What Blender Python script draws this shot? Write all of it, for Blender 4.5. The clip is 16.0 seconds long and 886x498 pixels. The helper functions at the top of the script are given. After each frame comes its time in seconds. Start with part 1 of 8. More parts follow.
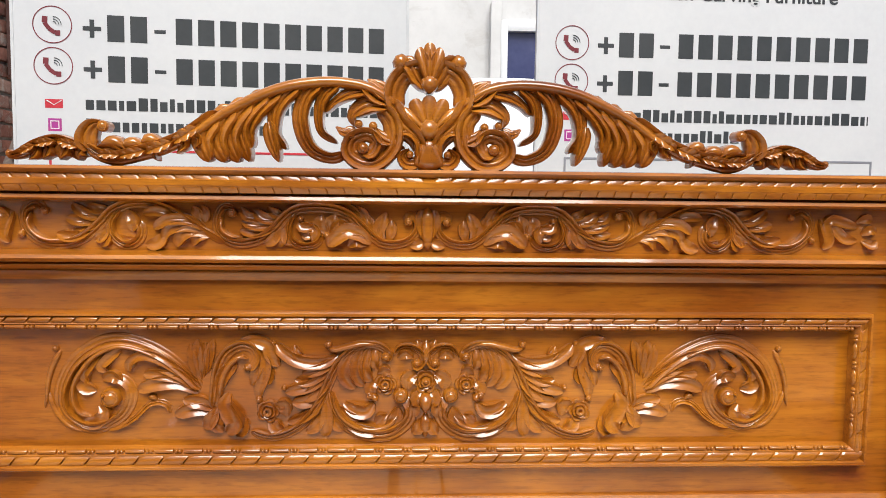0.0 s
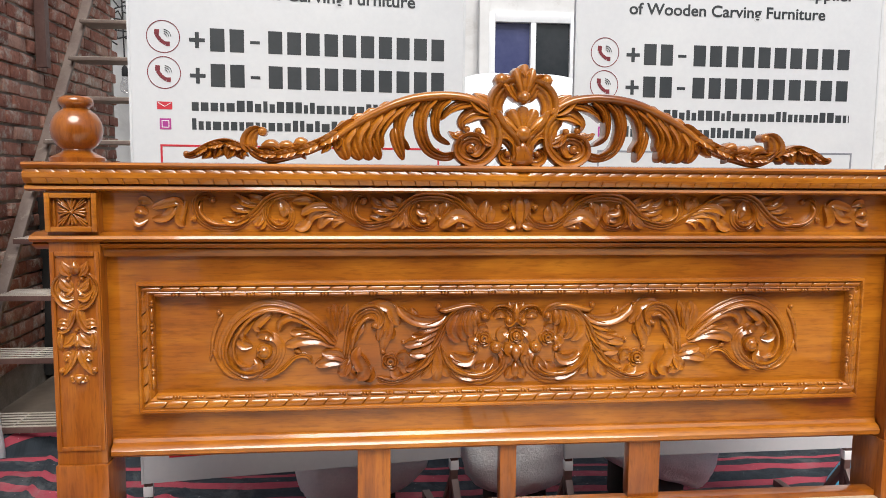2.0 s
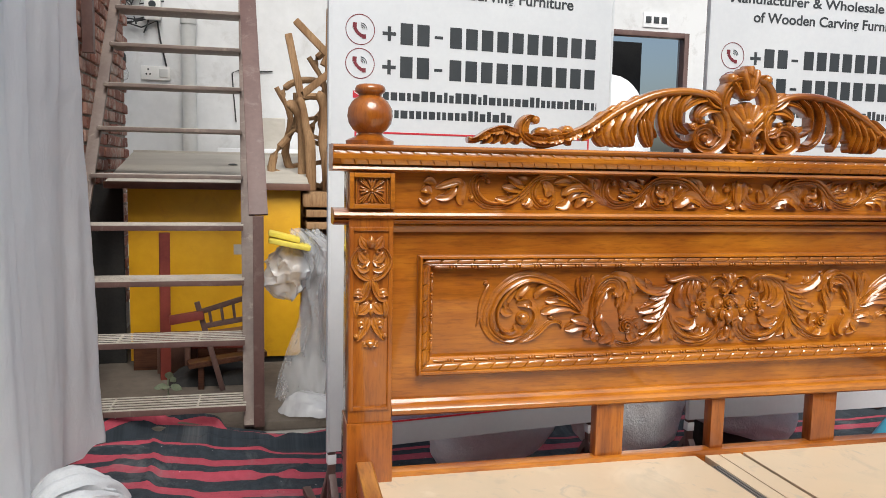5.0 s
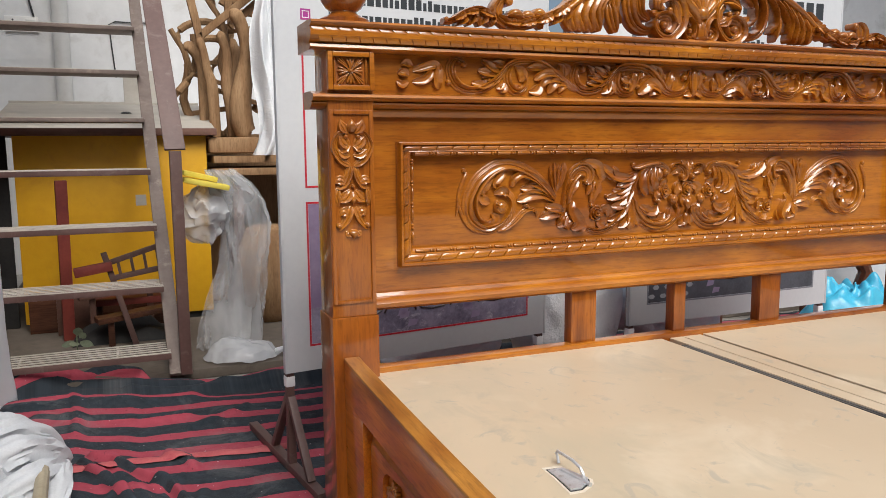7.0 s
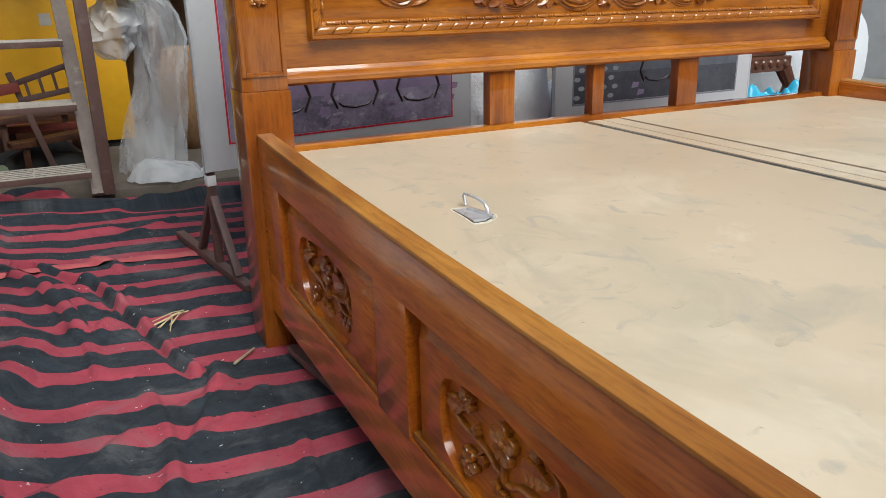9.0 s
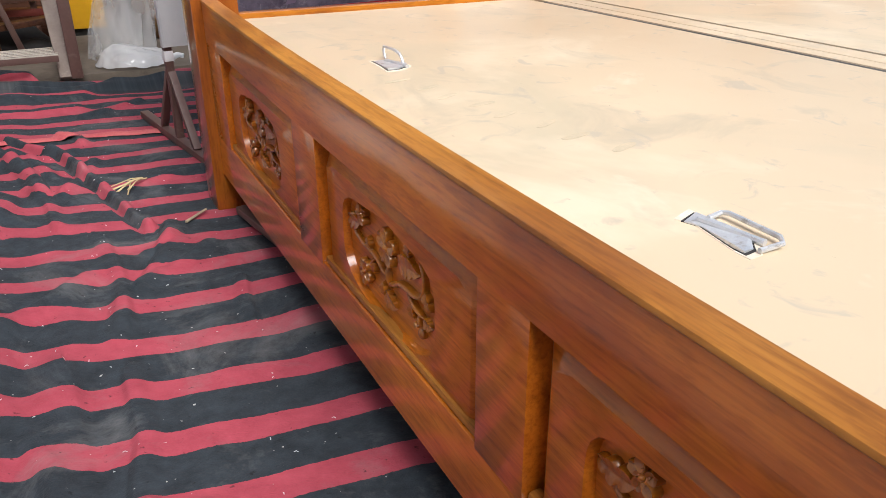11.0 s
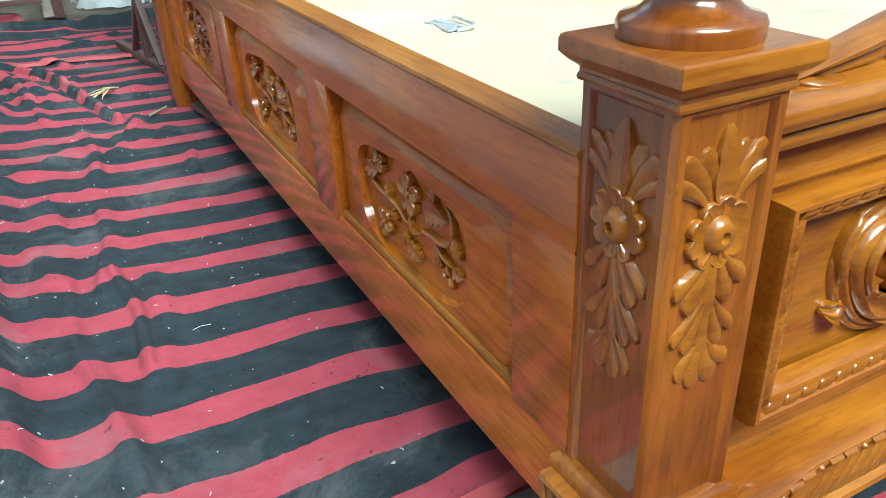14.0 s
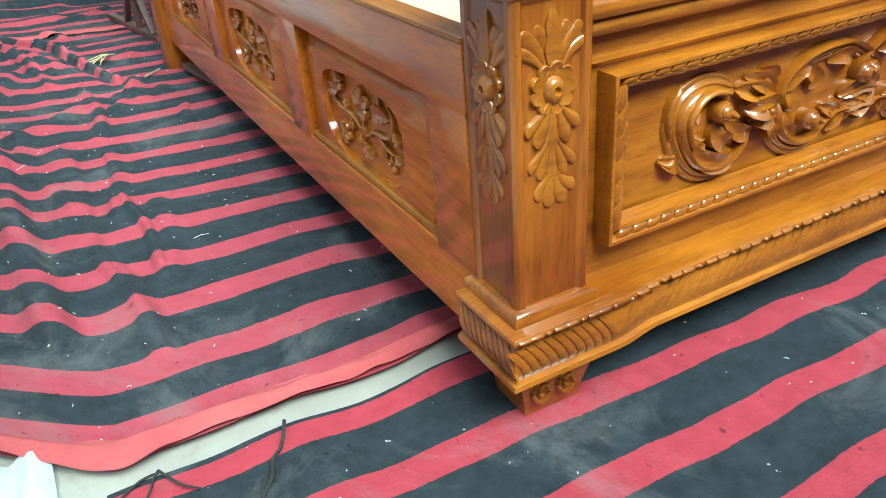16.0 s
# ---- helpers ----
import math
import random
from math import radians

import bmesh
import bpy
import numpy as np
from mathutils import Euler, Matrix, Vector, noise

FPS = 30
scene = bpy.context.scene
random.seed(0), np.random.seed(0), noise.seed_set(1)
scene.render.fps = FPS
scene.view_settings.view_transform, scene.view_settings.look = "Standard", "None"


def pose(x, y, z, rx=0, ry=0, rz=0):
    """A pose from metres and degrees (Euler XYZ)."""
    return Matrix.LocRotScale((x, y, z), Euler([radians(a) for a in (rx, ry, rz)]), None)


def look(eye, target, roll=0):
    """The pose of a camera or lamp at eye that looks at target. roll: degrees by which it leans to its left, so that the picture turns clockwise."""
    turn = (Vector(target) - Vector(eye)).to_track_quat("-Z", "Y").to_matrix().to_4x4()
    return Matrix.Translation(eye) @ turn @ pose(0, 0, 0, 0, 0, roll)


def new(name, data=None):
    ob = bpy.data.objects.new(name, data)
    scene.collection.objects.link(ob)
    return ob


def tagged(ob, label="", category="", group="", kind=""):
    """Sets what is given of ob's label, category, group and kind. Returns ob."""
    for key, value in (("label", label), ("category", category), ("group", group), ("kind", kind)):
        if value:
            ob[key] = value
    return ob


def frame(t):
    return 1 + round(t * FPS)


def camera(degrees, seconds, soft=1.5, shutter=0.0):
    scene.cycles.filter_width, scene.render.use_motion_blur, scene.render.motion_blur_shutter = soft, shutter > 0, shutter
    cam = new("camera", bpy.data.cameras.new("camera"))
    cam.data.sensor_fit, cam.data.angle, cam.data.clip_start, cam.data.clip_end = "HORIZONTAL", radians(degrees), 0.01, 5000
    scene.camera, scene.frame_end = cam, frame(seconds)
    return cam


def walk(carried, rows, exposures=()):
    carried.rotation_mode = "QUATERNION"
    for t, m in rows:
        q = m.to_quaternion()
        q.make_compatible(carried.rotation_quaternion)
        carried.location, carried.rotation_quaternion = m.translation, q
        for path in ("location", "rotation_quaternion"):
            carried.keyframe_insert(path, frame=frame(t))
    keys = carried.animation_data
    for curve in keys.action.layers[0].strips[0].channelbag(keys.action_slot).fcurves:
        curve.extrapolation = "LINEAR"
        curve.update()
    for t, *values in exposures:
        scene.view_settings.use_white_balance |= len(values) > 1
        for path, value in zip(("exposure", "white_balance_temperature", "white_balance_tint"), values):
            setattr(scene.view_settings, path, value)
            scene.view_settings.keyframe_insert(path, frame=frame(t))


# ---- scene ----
cam = camera(59.9, 16.0, soft=0.8)
PATH = [
    (0, (-0.047, -1.399, 1.258), (0.06, 0.592, 1.101), 0.7),
    (0.5, (-0.087, -1.527, 1.272), (0.049, 0.459, 1.088), 0.3),
    (1, (-0.15, -1.634, 1.288), (0.022, 0.348, 1.089), -0.1),
    (1.5, (-0.239, -1.705, 1.294), (-0.037, 0.274, 1.093), -0.2),
    (2, (-0.36, -1.722, 1.281), (-0.149, 0.256, 1.076), 0.5),
    (2.5, (-0.507, -1.707, 1.257), (-0.285, 0.269, 1.049), -0.7),
    (3, (-0.658, -1.736, 1.27), (-0.432, 0.24, 1.064), -0.4),
    (3.5, (-0.803, -1.796, 1.266), (-0.563, 0.179, 1.068), -0.3),
    (4, (-0.954, -1.842, 1.263), (-0.646, 0.125, 1.071), 0.1),
    (4.2, (-1.012, -1.841, 1.263), (-0.693, 0.123, 1.066), 0.8),
    (6.3, (-1.416, -1.711, 1.136), (-0.729, 0.153, 0.905), -0.8),
    (6.5, (-1.434, -1.713, 1.11), (-0.729, 0.144, 0.878), -0.8),
    (7, (-1.445, -1.704, 1.02), (-0.692, 0.13, 0.753), -0.4),
    (7.5, (-1.443, -1.702, 0.964), (-0.65, 0.098, 0.6), -0.6),
    (8, (-1.441, -1.714, 0.908), (-0.631, 0.059, 0.461), -0.8),
    (8.5, (-1.422, -1.727, 0.865), (-0.597, 0.009, 0.313), -0.9),
    (9, (-1.404, -1.762, 0.836), (-0.558, -0.065, 0.2), -1.0),
    (9.2, (-1.399, -1.767, 0.821), (-0.551, -0.083, 0.154), -0.9),
    (11.3, (-1.35, -1.997, 0.761), (-0.541, -0.387, -0.108), -0.4),
    (11.5, (-1.351, -2.02, 0.759), (-0.56, -0.412, -0.129), -0.6),
    (12, (-1.35, -2.113, 0.734), (-0.571, -0.52, -0.191), -0.7),
    (12.5, (-1.362, -2.218, 0.728), (-0.585, -0.63, -0.208), -0.9),
    (13, (-1.371, -2.294, 0.731), (-0.595, -0.708, -0.208), -1.1),
    (13.5, (-1.37, -2.373, 0.734), (-0.593, -0.785, -0.201), -2.0),
    (14, (-1.355, -2.507, 0.714), (-0.565, -0.925, -0.221), -2.5),
    (14.5, (-1.382, -2.618, 0.73), (-0.59, -1.039, -0.207), -3.0),
    (15, (-1.415, -2.694, 0.75), (-0.625, -1.118, -0.194), -4.2),
    (15.5, (-1.429, -2.747, 0.746), (-0.645, -1.185, -0.226), -4.4),
    (16, (-1.424, -2.796, 0.718), (-0.642, -1.243, -0.27), -4.5),
]
walk(cam, [(t, look(eye, target, roll)) for t, eye, target, roll in PATH], [(0.0, 0.55, 6450, 9), (1.5, 0.5, 6500, 10), (4.0, 0.5, 6400, 7), (6.5, 0.58, 6400, 9), (7.1, 0.30, 6400, 9), (7.5, 0.06, 6450, 7), (8.0, -0.08, 6450, 6), (9.0, 0.32, 6080, 4), (11.3, 0.84, 6300, 10), (12.8, 0.98, 6300, 9), (14.0, 1.22, 5280, -17), (16.0, 1.42, 5400, -18)])

# ---- world and light ----
world = bpy.data.worlds.new("world")
scene.world = world
world.use_nodes = True
wn, wl = world.node_tree.nodes, world.node_tree.links
sky = wn.new("ShaderNodeTexSky")
sky.sky_type, sky.sun_disc = "NISHITA", False
sky.sun_elevation, sky.sun_rotation = radians(51), radians(176)
sky.air_density, sky.dust_density, sky.ozone_density = 1.0, 4.0, 0.6
wl.new(sky.outputs[0], wn["Background"].inputs[0])
wn["Background"].inputs[1].default_value = 0.075
sun = new("sun", bpy.data.lights.new("sun", "SUN"))
sun.data.energy, sun.data.angle, sun.data.color = 2.9, radians(38), (1.0, 0.98, 0.95)
sun.matrix_world = look((0.25, -3.68, 4.6), (0, 0, 0))


# ---- materials ----
def nodes_of(name):
    m = bpy.data.materials.new(name)
    m.use_nodes = True
    return m, m.node_tree.nodes, m.node_tree.links, m.node_tree.nodes["Principled BSDF"]


def ramp(n, stops, interp="LINEAR"):
    r = n.new("ShaderNodeValToRGB")
    r.color_ramp.interpolation = interp
    while len(r.color_ramp.elements) < len(stops):
        r.color_ramp.elements.new(0.5)
    for e, (p, c) in zip(r.color_ramp.elements, stops):
        e.position, e.color = p, (*c, 1)
    return r


def coords(n, l, scale=(1, 1, 1), world_space=True):
    g = n.new("ShaderNodeNewGeometry") if world_space else n.new("ShaderNodeTexCoord")
    mp = n.new("ShaderNodeMapping")
    mp.inputs["Scale"].default_value = scale
    l.new(g.outputs["Position" if world_space else "Object"], mp.inputs[0])
    return mp.outputs[0]


def noise_tex(n, l, vec, scale, detail=4.0, rough=0.55, warp=0.0):
    t = n.new("ShaderNodeTexNoise")
    t.inputs["Scale"].default_value, t.inputs["Detail"].default_value = scale, detail
    t.inputs["Roughness"].default_value, t.inputs["Distortion"].default_value = rough, warp
    l.new(vec, t.inputs["Vector"])
    return t.outputs["Fac"]


def mixed(n, l, fac, a, b, mode="MIX"):
    m = n.new("ShaderNodeMix")
    m.data_type, m.blend_type = "RGBA", mode
    for sock, v in ((m.inputs[0], fac), (m.inputs[6], a), (m.inputs[7], b)):
        if isinstance(v, (int, float)):
            sock.default_value = v
        elif isinstance(v, tuple):
            sock.default_value = (*v, 1)
        else:
            l.new(v, sock)
    return m.outputs[2]


def bumped(n, l, bsdf, height, strength, dist=0.002):
    b = n.new("ShaderNodeBump")
    b.inputs["Strength"].default_value, b.inputs["Distance"].default_value = strength, dist
    l.new(height, b.inputs["Height"])
    l.new(b.outputs[0], bsdf.inputs["Normal"])


def mat(name, c0, c1, scale=12.0, rough=0.6, metal=0.0, bump=0.25, dist=0.002, spots=None, stretch=(1, 1, 1), rough_to=None, fine=9.0):
    """A mottled surface: two colours mixed at two scales, optional spots of a third, relief and uneven gloss."""
    m, n, l, b = nodes_of(name)
    v = coords(n, l, stretch)
    big, small = noise_tex(n, l, v, scale), noise_tex(n, l, v, scale * fine, 5.0, 0.65)
    r = ramp(n, [(0.3, c0), (0.7, c1)])
    mx = n.new("ShaderNodeMath")
    mx.operation = "MULTIPLY_ADD"
    l.new(small, mx.inputs[0])
    mx.inputs[1].default_value = 0.5
    l.new(big, mx.inputs[2])
    sub = n.new("ShaderNodeMath")
    sub.operation = "SUBTRACT"
    l.new(mx.outputs[0], sub.inputs[0])
    sub.inputs[1].default_value = 0.25
    l.new(sub.outputs[0], r.inputs[0])
    col = r.outputs[0]
    if spots:
        sr = ramp(n, [(0.56, (0, 0, 0)), (0.7, (1, 1, 1))])
        l.new(noise_tex(n, l, v, scale * 2.3, 6.0, 0.7, 0.6), sr.inputs[0])
        col = mixed(n, l, sr.outputs[0], col, spots)
    l.new(col, b.inputs["Base Color"])
    rr = n.new("ShaderNodeMapRange")
    rr.inputs[3].default_value, rr.inputs[4].default_value = rough, rough_to or min(1.0, rough * 1.3)
    l.new(big, rr.inputs[0])
    l.new(rr.outputs[0], b.inputs["Roughness"])
    b.inputs["Metallic"].default_value = metal
    if bump:
        bumped(n, l, b, small, bump, dist)
    return m


def varnished(name, axis, dark, mid, light, gloss=0.13, coat=0.8, sheen=0.055, ripple=0.22, haze=0.3, grain=0.6, figure=0.42):
    """Varnished timber with its grain along an axis: streaks, broad patches, pores and small knots."""
    m, n, l, b = nodes_of(name)
    long = [6.0, 6.0, 6.0]
    long["xyz".index(axis)] = 0.9
    v = coords(n, l, tuple(long))
    flat = coords(n, l, (1, 1, 1))
    streak = noise_tex(n, l, v, 3.2, 6.0, 0.62, 0.5)
    pores = noise_tex(n, l, v, 26.0, 3.0, 0.6)
    patch = noise_tex(n, l, flat, 3.1, 3.0, 0.5)
    r = ramp(n, [(0.22, dark), (0.5, mid), (0.80, light)])
    l.new(streak, r.inputs[0])
    pr = ramp(n, [(0.34, dark), (0.64, light)])
    l.new(patch, pr.inputs[0])
    col = mixed(n, l, 0.5, r.outputs[0], pr.outputs[0])
    dots = ramp(n, [(0.34, (0.55, 0.5, 0.45)), (0.5, (1, 1, 1))])
    l.new(pores, dots.inputs[0])
    col = mixed(n, l, 0.5, col, dots.outputs[0], "MULTIPLY")
    fibre = [6.0, 6.0, 6.0]
    fibre["xyz".index(axis)] = 0.2
    lines = ramp(n, [(0.38, (0.42, 0.34, 0.28)), (0.53, (1, 1, 1))])
    l.new(noise_tex(n, l, coords(n, l, tuple(fibre)), 30.0, 4.0, 0.6, 0.35), lines.inputs[0])
    col = mixed(n, l, grain, col, lines.outputs[0], "MULTIPLY")
    fig = ramp(n, [(0.40, (0.60, 0.46, 0.36)), (0.56, (1, 1, 1))])
    l.new(noise_tex(n, l, v, 1.5, 5.0, 0.62, 1.4), fig.inputs[0])
    col = mixed(n, l, figure, col, fig.outputs[0], "MULTIPLY")
    kn = ramp(n, [(0.70, (1, 1, 1)), (0.76, (0.35, 0.22, 0.14))])
    l.new(noise_tex(n, l, v, 1.3, 2.0, 0.4, 0.2), kn.inputs[0])
    col = mixed(n, l, 0.8, col, kn.outputs[0], "MULTIPLY")
    l.new(col, b.inputs["Base Color"])
    rr = n.new("ShaderNodeMapRange")
    rr.inputs[3].default_value, rr.inputs[4].default_value = gloss + 0.15, gloss + 0.3
    l.new(patch, rr.inputs[0])
    l.new(rr.outputs[0], b.inputs["Roughness"])
    b.inputs["Coat Weight"].default_value = coat
    b.inputs["Coat Roughness"].default_value = sheen
    b.inputs["Specular IOR Level"].default_value = haze
    b.inputs["Coat IOR"].default_value = 1.55 if axis == "y" else 1.6
    wave = noise_tex(n, l, flat, 24.0, 3.0, 0.55)
    ad = n.new("ShaderNodeMath")
    ad.operation = "MULTIPLY_ADD"
    l.new(pores, ad.inputs[0])
    ad.inputs[1].default_value = 0.25
    l.new(wave, ad.inputs[2])
    bumped(n, l, b, ad.outputs[0], ripple, 0.003)
    return m


DK, MD, LT = (0.172, 0.036, 0.002), (0.41, 0.124, 0.007), (0.585, 0.228, 0.016)
POST = ((0.13, 0.024, 0.002), (0.32, 0.085, 0.006), (0.49, 0.168, 0.014))
RAIL = ((0.27, 0.052, 0.004), (0.56, 0.150, 0.010), (0.72, 0.250, 0.020))
wood = {a: varnished("varnished_wood_" + a, a, *{"y": RAIL, "x": (DK, MD, LT), "z": POST}[a], coat=1.0 if a == "y" else 0.8, sheen=0.13 if a == "y" else 0.05, ripple=0.08 if a == "y" else 0.20, haze=0.12 if a == "y" else 0.3, grain=0.28 if a == "y" else 0.22) for a in "xyz"}
panel_wood = varnished("rail_panel_wood", "y", *RAIL, 0.16, 0.8, 0.15, 0.12, 0.12, 0.3)
# Golden copy of the rail wood, with the light on upward faces coloured in.
lit_wood = varnished("lit_rail_top", "y", (0.22, 0.065, 0.008), (0.42, 0.165, 0.022), (0.56, 0.27, 0.05), 0.25, 0.25, 0.25, 0.15, 0.3, 0.35)
carved_wood = varnished("carved_wood", "x", (0.14, 0.026, 0.002), (0.365, 0.110, 0.006), (0.55, 0.214, 0.015), 0.12, 0.9, 0.075, grain=0.2)
raw_wood = varnished("raw_carved_wood", "z", (0.22, 0.125, 0.06), (0.33, 0.20, 0.10), (0.42, 0.27, 0.145), 0.55, 0.0, grain=0.2)
dark_wood = varnished("dark_stool_wood", "x", (0.05, 0.018, 0.010), (0.10, 0.036, 0.018), (0.15, 0.06, 0.03), 0.25, 0.4)
sign_mat = mat("sign_vinyl", (0.56, 0.58, 0.60), (0.62, 0.64, 0.65), 3.0, 0.35, 0, 0.05, 0.001, fine=20)
sign_edge = mat("sign_frame_tape", (0.50, 0.52, 0.54), (0.60, 0.62, 0.63), 8.0, 0.45, 0, 0.1)
print_dark = mat("print_dark_grey", (0.028, 0.034, 0.038), (0.042, 0.048, 0.052), 6.0, 0.4, 0, 0)
print_red = mat("print_red", (0.45, 0.02, 0.035), (0.55, 0.035, 0.05), 6.0, 0.4, 0, 0)
print_maroon = mat("print_maroon", (0.16, 0.02, 0.03), (0.2, 0.03, 0.04), 6.0, 0.4, 0, 0)
print_violet = mat("print_violet", (0.32, 0.03, 0.30), (0.42, 0.05, 0.2), 30.0, 0.4, 0, 0)
print_white = mat("print_white", (0.75, 0.76, 0.77), (0.8, 0.8, 0.8), 6.0, 0.4, 0, 0)
print_sofa = mat("print_sofa_photo", (0.10, 0.085, 0.13), (0.30, 0.27, 0.36), 9.0, 0.35, 0, 0, spots=(0.5, 0.48, 0.55))
print_mauve = mat("print_mauve", (0.20, 0.15, 0.25), (0.32, 0.26, 0.38), 3.0, 0.35, 0, 0)
print_grey = mat("print_grey_outline", (0.20, 0.21, 0.24), (0.26, 0.27, 0.30), 6.0, 0.4, 0, 0)
print_slate = mat("print_slate_photo", (0.07, 0.078, 0.095), (0.16, 0.17, 0.20), 3.0, 0.35, 0, 0, spots=(0.24, 0.25, 0.28))
print_slate_floor = mat("print_slate_floor", (0.045, 0.05, 0.06), (0.10, 0.105, 0.125), 12.0, 0.35, 0, 0)
print_pebble = mat("print_pale_pebbles", (0.28, 0.29, 0.32), (0.40, 0.41, 0.44), 20.0, 0.35, 0, 0)
print_black = mat("print_black", (0.02, 0.012, 0.012), (0.05, 0.03, 0.03), 20.0, 0.35, 0, 0)
steel = mat("brown_painted_steel", (0.095, 0.050, 0.043), (0.135, 0.078, 0.066), 5.0, 0.45, 0.0, 0.2, 0.001, spots=(0.165, 0.115, 0.10))
tread_mat = mat("dusty_tread_bars", (0.40, 0.36, 0.31), (0.54, 0.49, 0.43), 7.0, 0.6, 0.0, 0.25, 0.001, spots=(0.30, 0.25, 0.21))
stringer_mat = mat("dusty_brown_steel", (0.13, 0.092, 0.078), (0.20, 0.155, 0.13), 5.0, 0.55, 0.0, 0.2, 0.001, spots=(0.27, 0.22, 0.18))
zinc = mat("zinc_plate", (0.62, 0.64, 0.67), (0.78, 0.80, 0.82), 40.0, 0.30, 0.6, 0.1, 0.0005, spots=(0.45, 0.43, 0.40))
concrete = mat("concrete_floor", (0.30, 0.28, 0.25), (0.42, 0.40, 0.36), 1.6, 0.8, 0, 0.35, 0.003, spots=(0.25, 0.22, 0.19))
# Floor tone lowered throughout to carry the shade under the stair.
dusty_floor = mat("dusty_floor", (0.10, 0.082, 0.065), (0.165, 0.135, 0.108), 2.0, 0.85, 0, 0.4, 0.004, spots=(0.10, 0.08, 0.065))
plaster = mat("white_plaster", (0.56, 0.565, 0.565), (0.67, 0.675, 0.675), 1.2, 0.8, 0, 0.3, 0.003, spots=(0.50, 0.495, 0.485))
# Dark tone for the unseen wall added to block low light.
unseen_dark = mat("dark_unseen_wall", (0.10, 0.085, 0.072), (0.18, 0.155, 0.135), 1.2, 0.85, 0, 0.3, 0.003, spots=(0.24, 0.21, 0.18))
mortar = mat("mortar", (0.20, 0.17, 0.14), (0.32, 0.28, 0.24), 9.0, 0.95, 0, 0.6, 0.006)
yellow = mat("yellow_painted_board", (0.63, 0.32, 0.008), (0.73, 0.395, 0.013), 2.0, 0.4, 0, 0.08, 0.001, spots=(0.60, 0.30, 0.015))
lid_mat = mat("dusty_lid", (0.36, 0.33, 0.28), (0.47, 0.44, 0.385), 3.0, 0.5, 0, 0.1, 0.001, stretch=(0.5, 3, 1))
lid_edge = mat("brown_lid_edge", (0.10, 0.045, 0.03), (0.17, 0.085, 0.06), 6.0, 0.45, 0, 0.1, 0.001)


def board_material():
    """Bare pale plywood: faint grey-green smudges, rubbed pale patches, specks of dirt."""
    m, n, l, b = nodes_of("plywood_board")
    v = coords(n, l, (1, 0.8, 1))
    r = ramp(n, [(0.3, (0.56, 0.445, 0.305)), (0.7, (0.63, 0.515, 0.365))])
    l.new(noise_tex(n, l, v, 1.8, 4.0, 0.5), r.inputs[0])
    col = r.outputs[0]
    for scale, lo, hi, tint, warp in ((2.1, 0.50, 0.70, (0.49, 0.43, 0.31), 0.7), (3.1, 0.56, 0.70, (0.70, 0.60, 0.45), 0.4), (5.5, 0.58, 0.72, (0.45, 0.39, 0.29), 1.2), (4.4, 0.63, 0.74, (0.72, 0.63, 0.49), 0.5), (17.0, 0.60, 0.68, (0.44, 0.39, 0.31), 1.0), (95.0, 0.74, 0.76, (0.20, 0.16, 0.11), 0.0)):
        k = ramp(n, [(lo, (0, 0, 0)), (hi, (0.75, 0.75, 0.75))])
        l.new(noise_tex(n, l, v, scale, 5.0, 0.6, warp), k.inputs[0])
        col = mixed(n, l, k.outputs[0], col, tint)
    l.new(col, b.inputs["Base Color"])
    rr = n.new("ShaderNodeMapRange")
    rr.inputs[3].default_value, rr.inputs[4].default_value = 0.3, 0.6
    l.new(noise_tex(n, l, v, 2.6, 3.0, 0.5), rr.inputs[0])
    l.new(rr.outputs[0], b.inputs["Roughness"])
    bumped(n, l, b, noise_tex(n, l, v, 40.0, 4.0, 0.6), 0.08, 0.001)
    return m


board_mat = board_material()
stamp_mat = mat("faded_stamp_ink", (0.47, 0.405, 0.29), (0.60, 0.495, 0.35), 30.0, 0.6, 0, 0.1, 0.001)
pale_cut = mat("chipped_plywood", (0.66, 0.58, 0.46), (0.78, 0.70, 0.58), 60.0, 0.9, 0, 0.6, 0.002)
channel_mat = mat("dirty_channel", (0.055, 0.052, 0.048), (0.16, 0.15, 0.135), 25.0, 0.6, 0, 0.4, 0.001, stretch=(1, 0.1, 1), spots=(0.05, 0.045, 0.04))


def sheet_material():
    """Thin white cotton that lets some daylight through."""
    m, n, l, b = nodes_of("white_cotton_sheet")
    v = coords(n, l)
    r = ramp(n, [(0.3, (0.85, 0.88, 0.91)), (0.7, (0.92, 0.94, 0.96))])
    l.new(noise_tex(n, l, v, 2.0, 5.0, 0.6), r.inputs[0])
    l.new(r.outputs[0], b.inputs["Base Color"])
    b.inputs["Roughness"].default_value = 0.9
    t = n.new("ShaderNodeBsdfTranslucent")
    l.new(r.outputs[0], t.inputs[0])
    mix = n.new("ShaderNodeMixShader")
    mix.inputs[0].default_value = 0.45
    l.new(b.outputs[0], mix.inputs[1])
    l.new(t.outputs[0], mix.inputs[2])
    l.new(mix.outputs[0], n["Material Output"].inputs[0])
    bumped(n, l, b, noise_tex(n, l, coords(n, l, (1, 1, 0.6)), 9.0, 5.0, 0.6, 1.0), 0.55, 0.02)
    return m


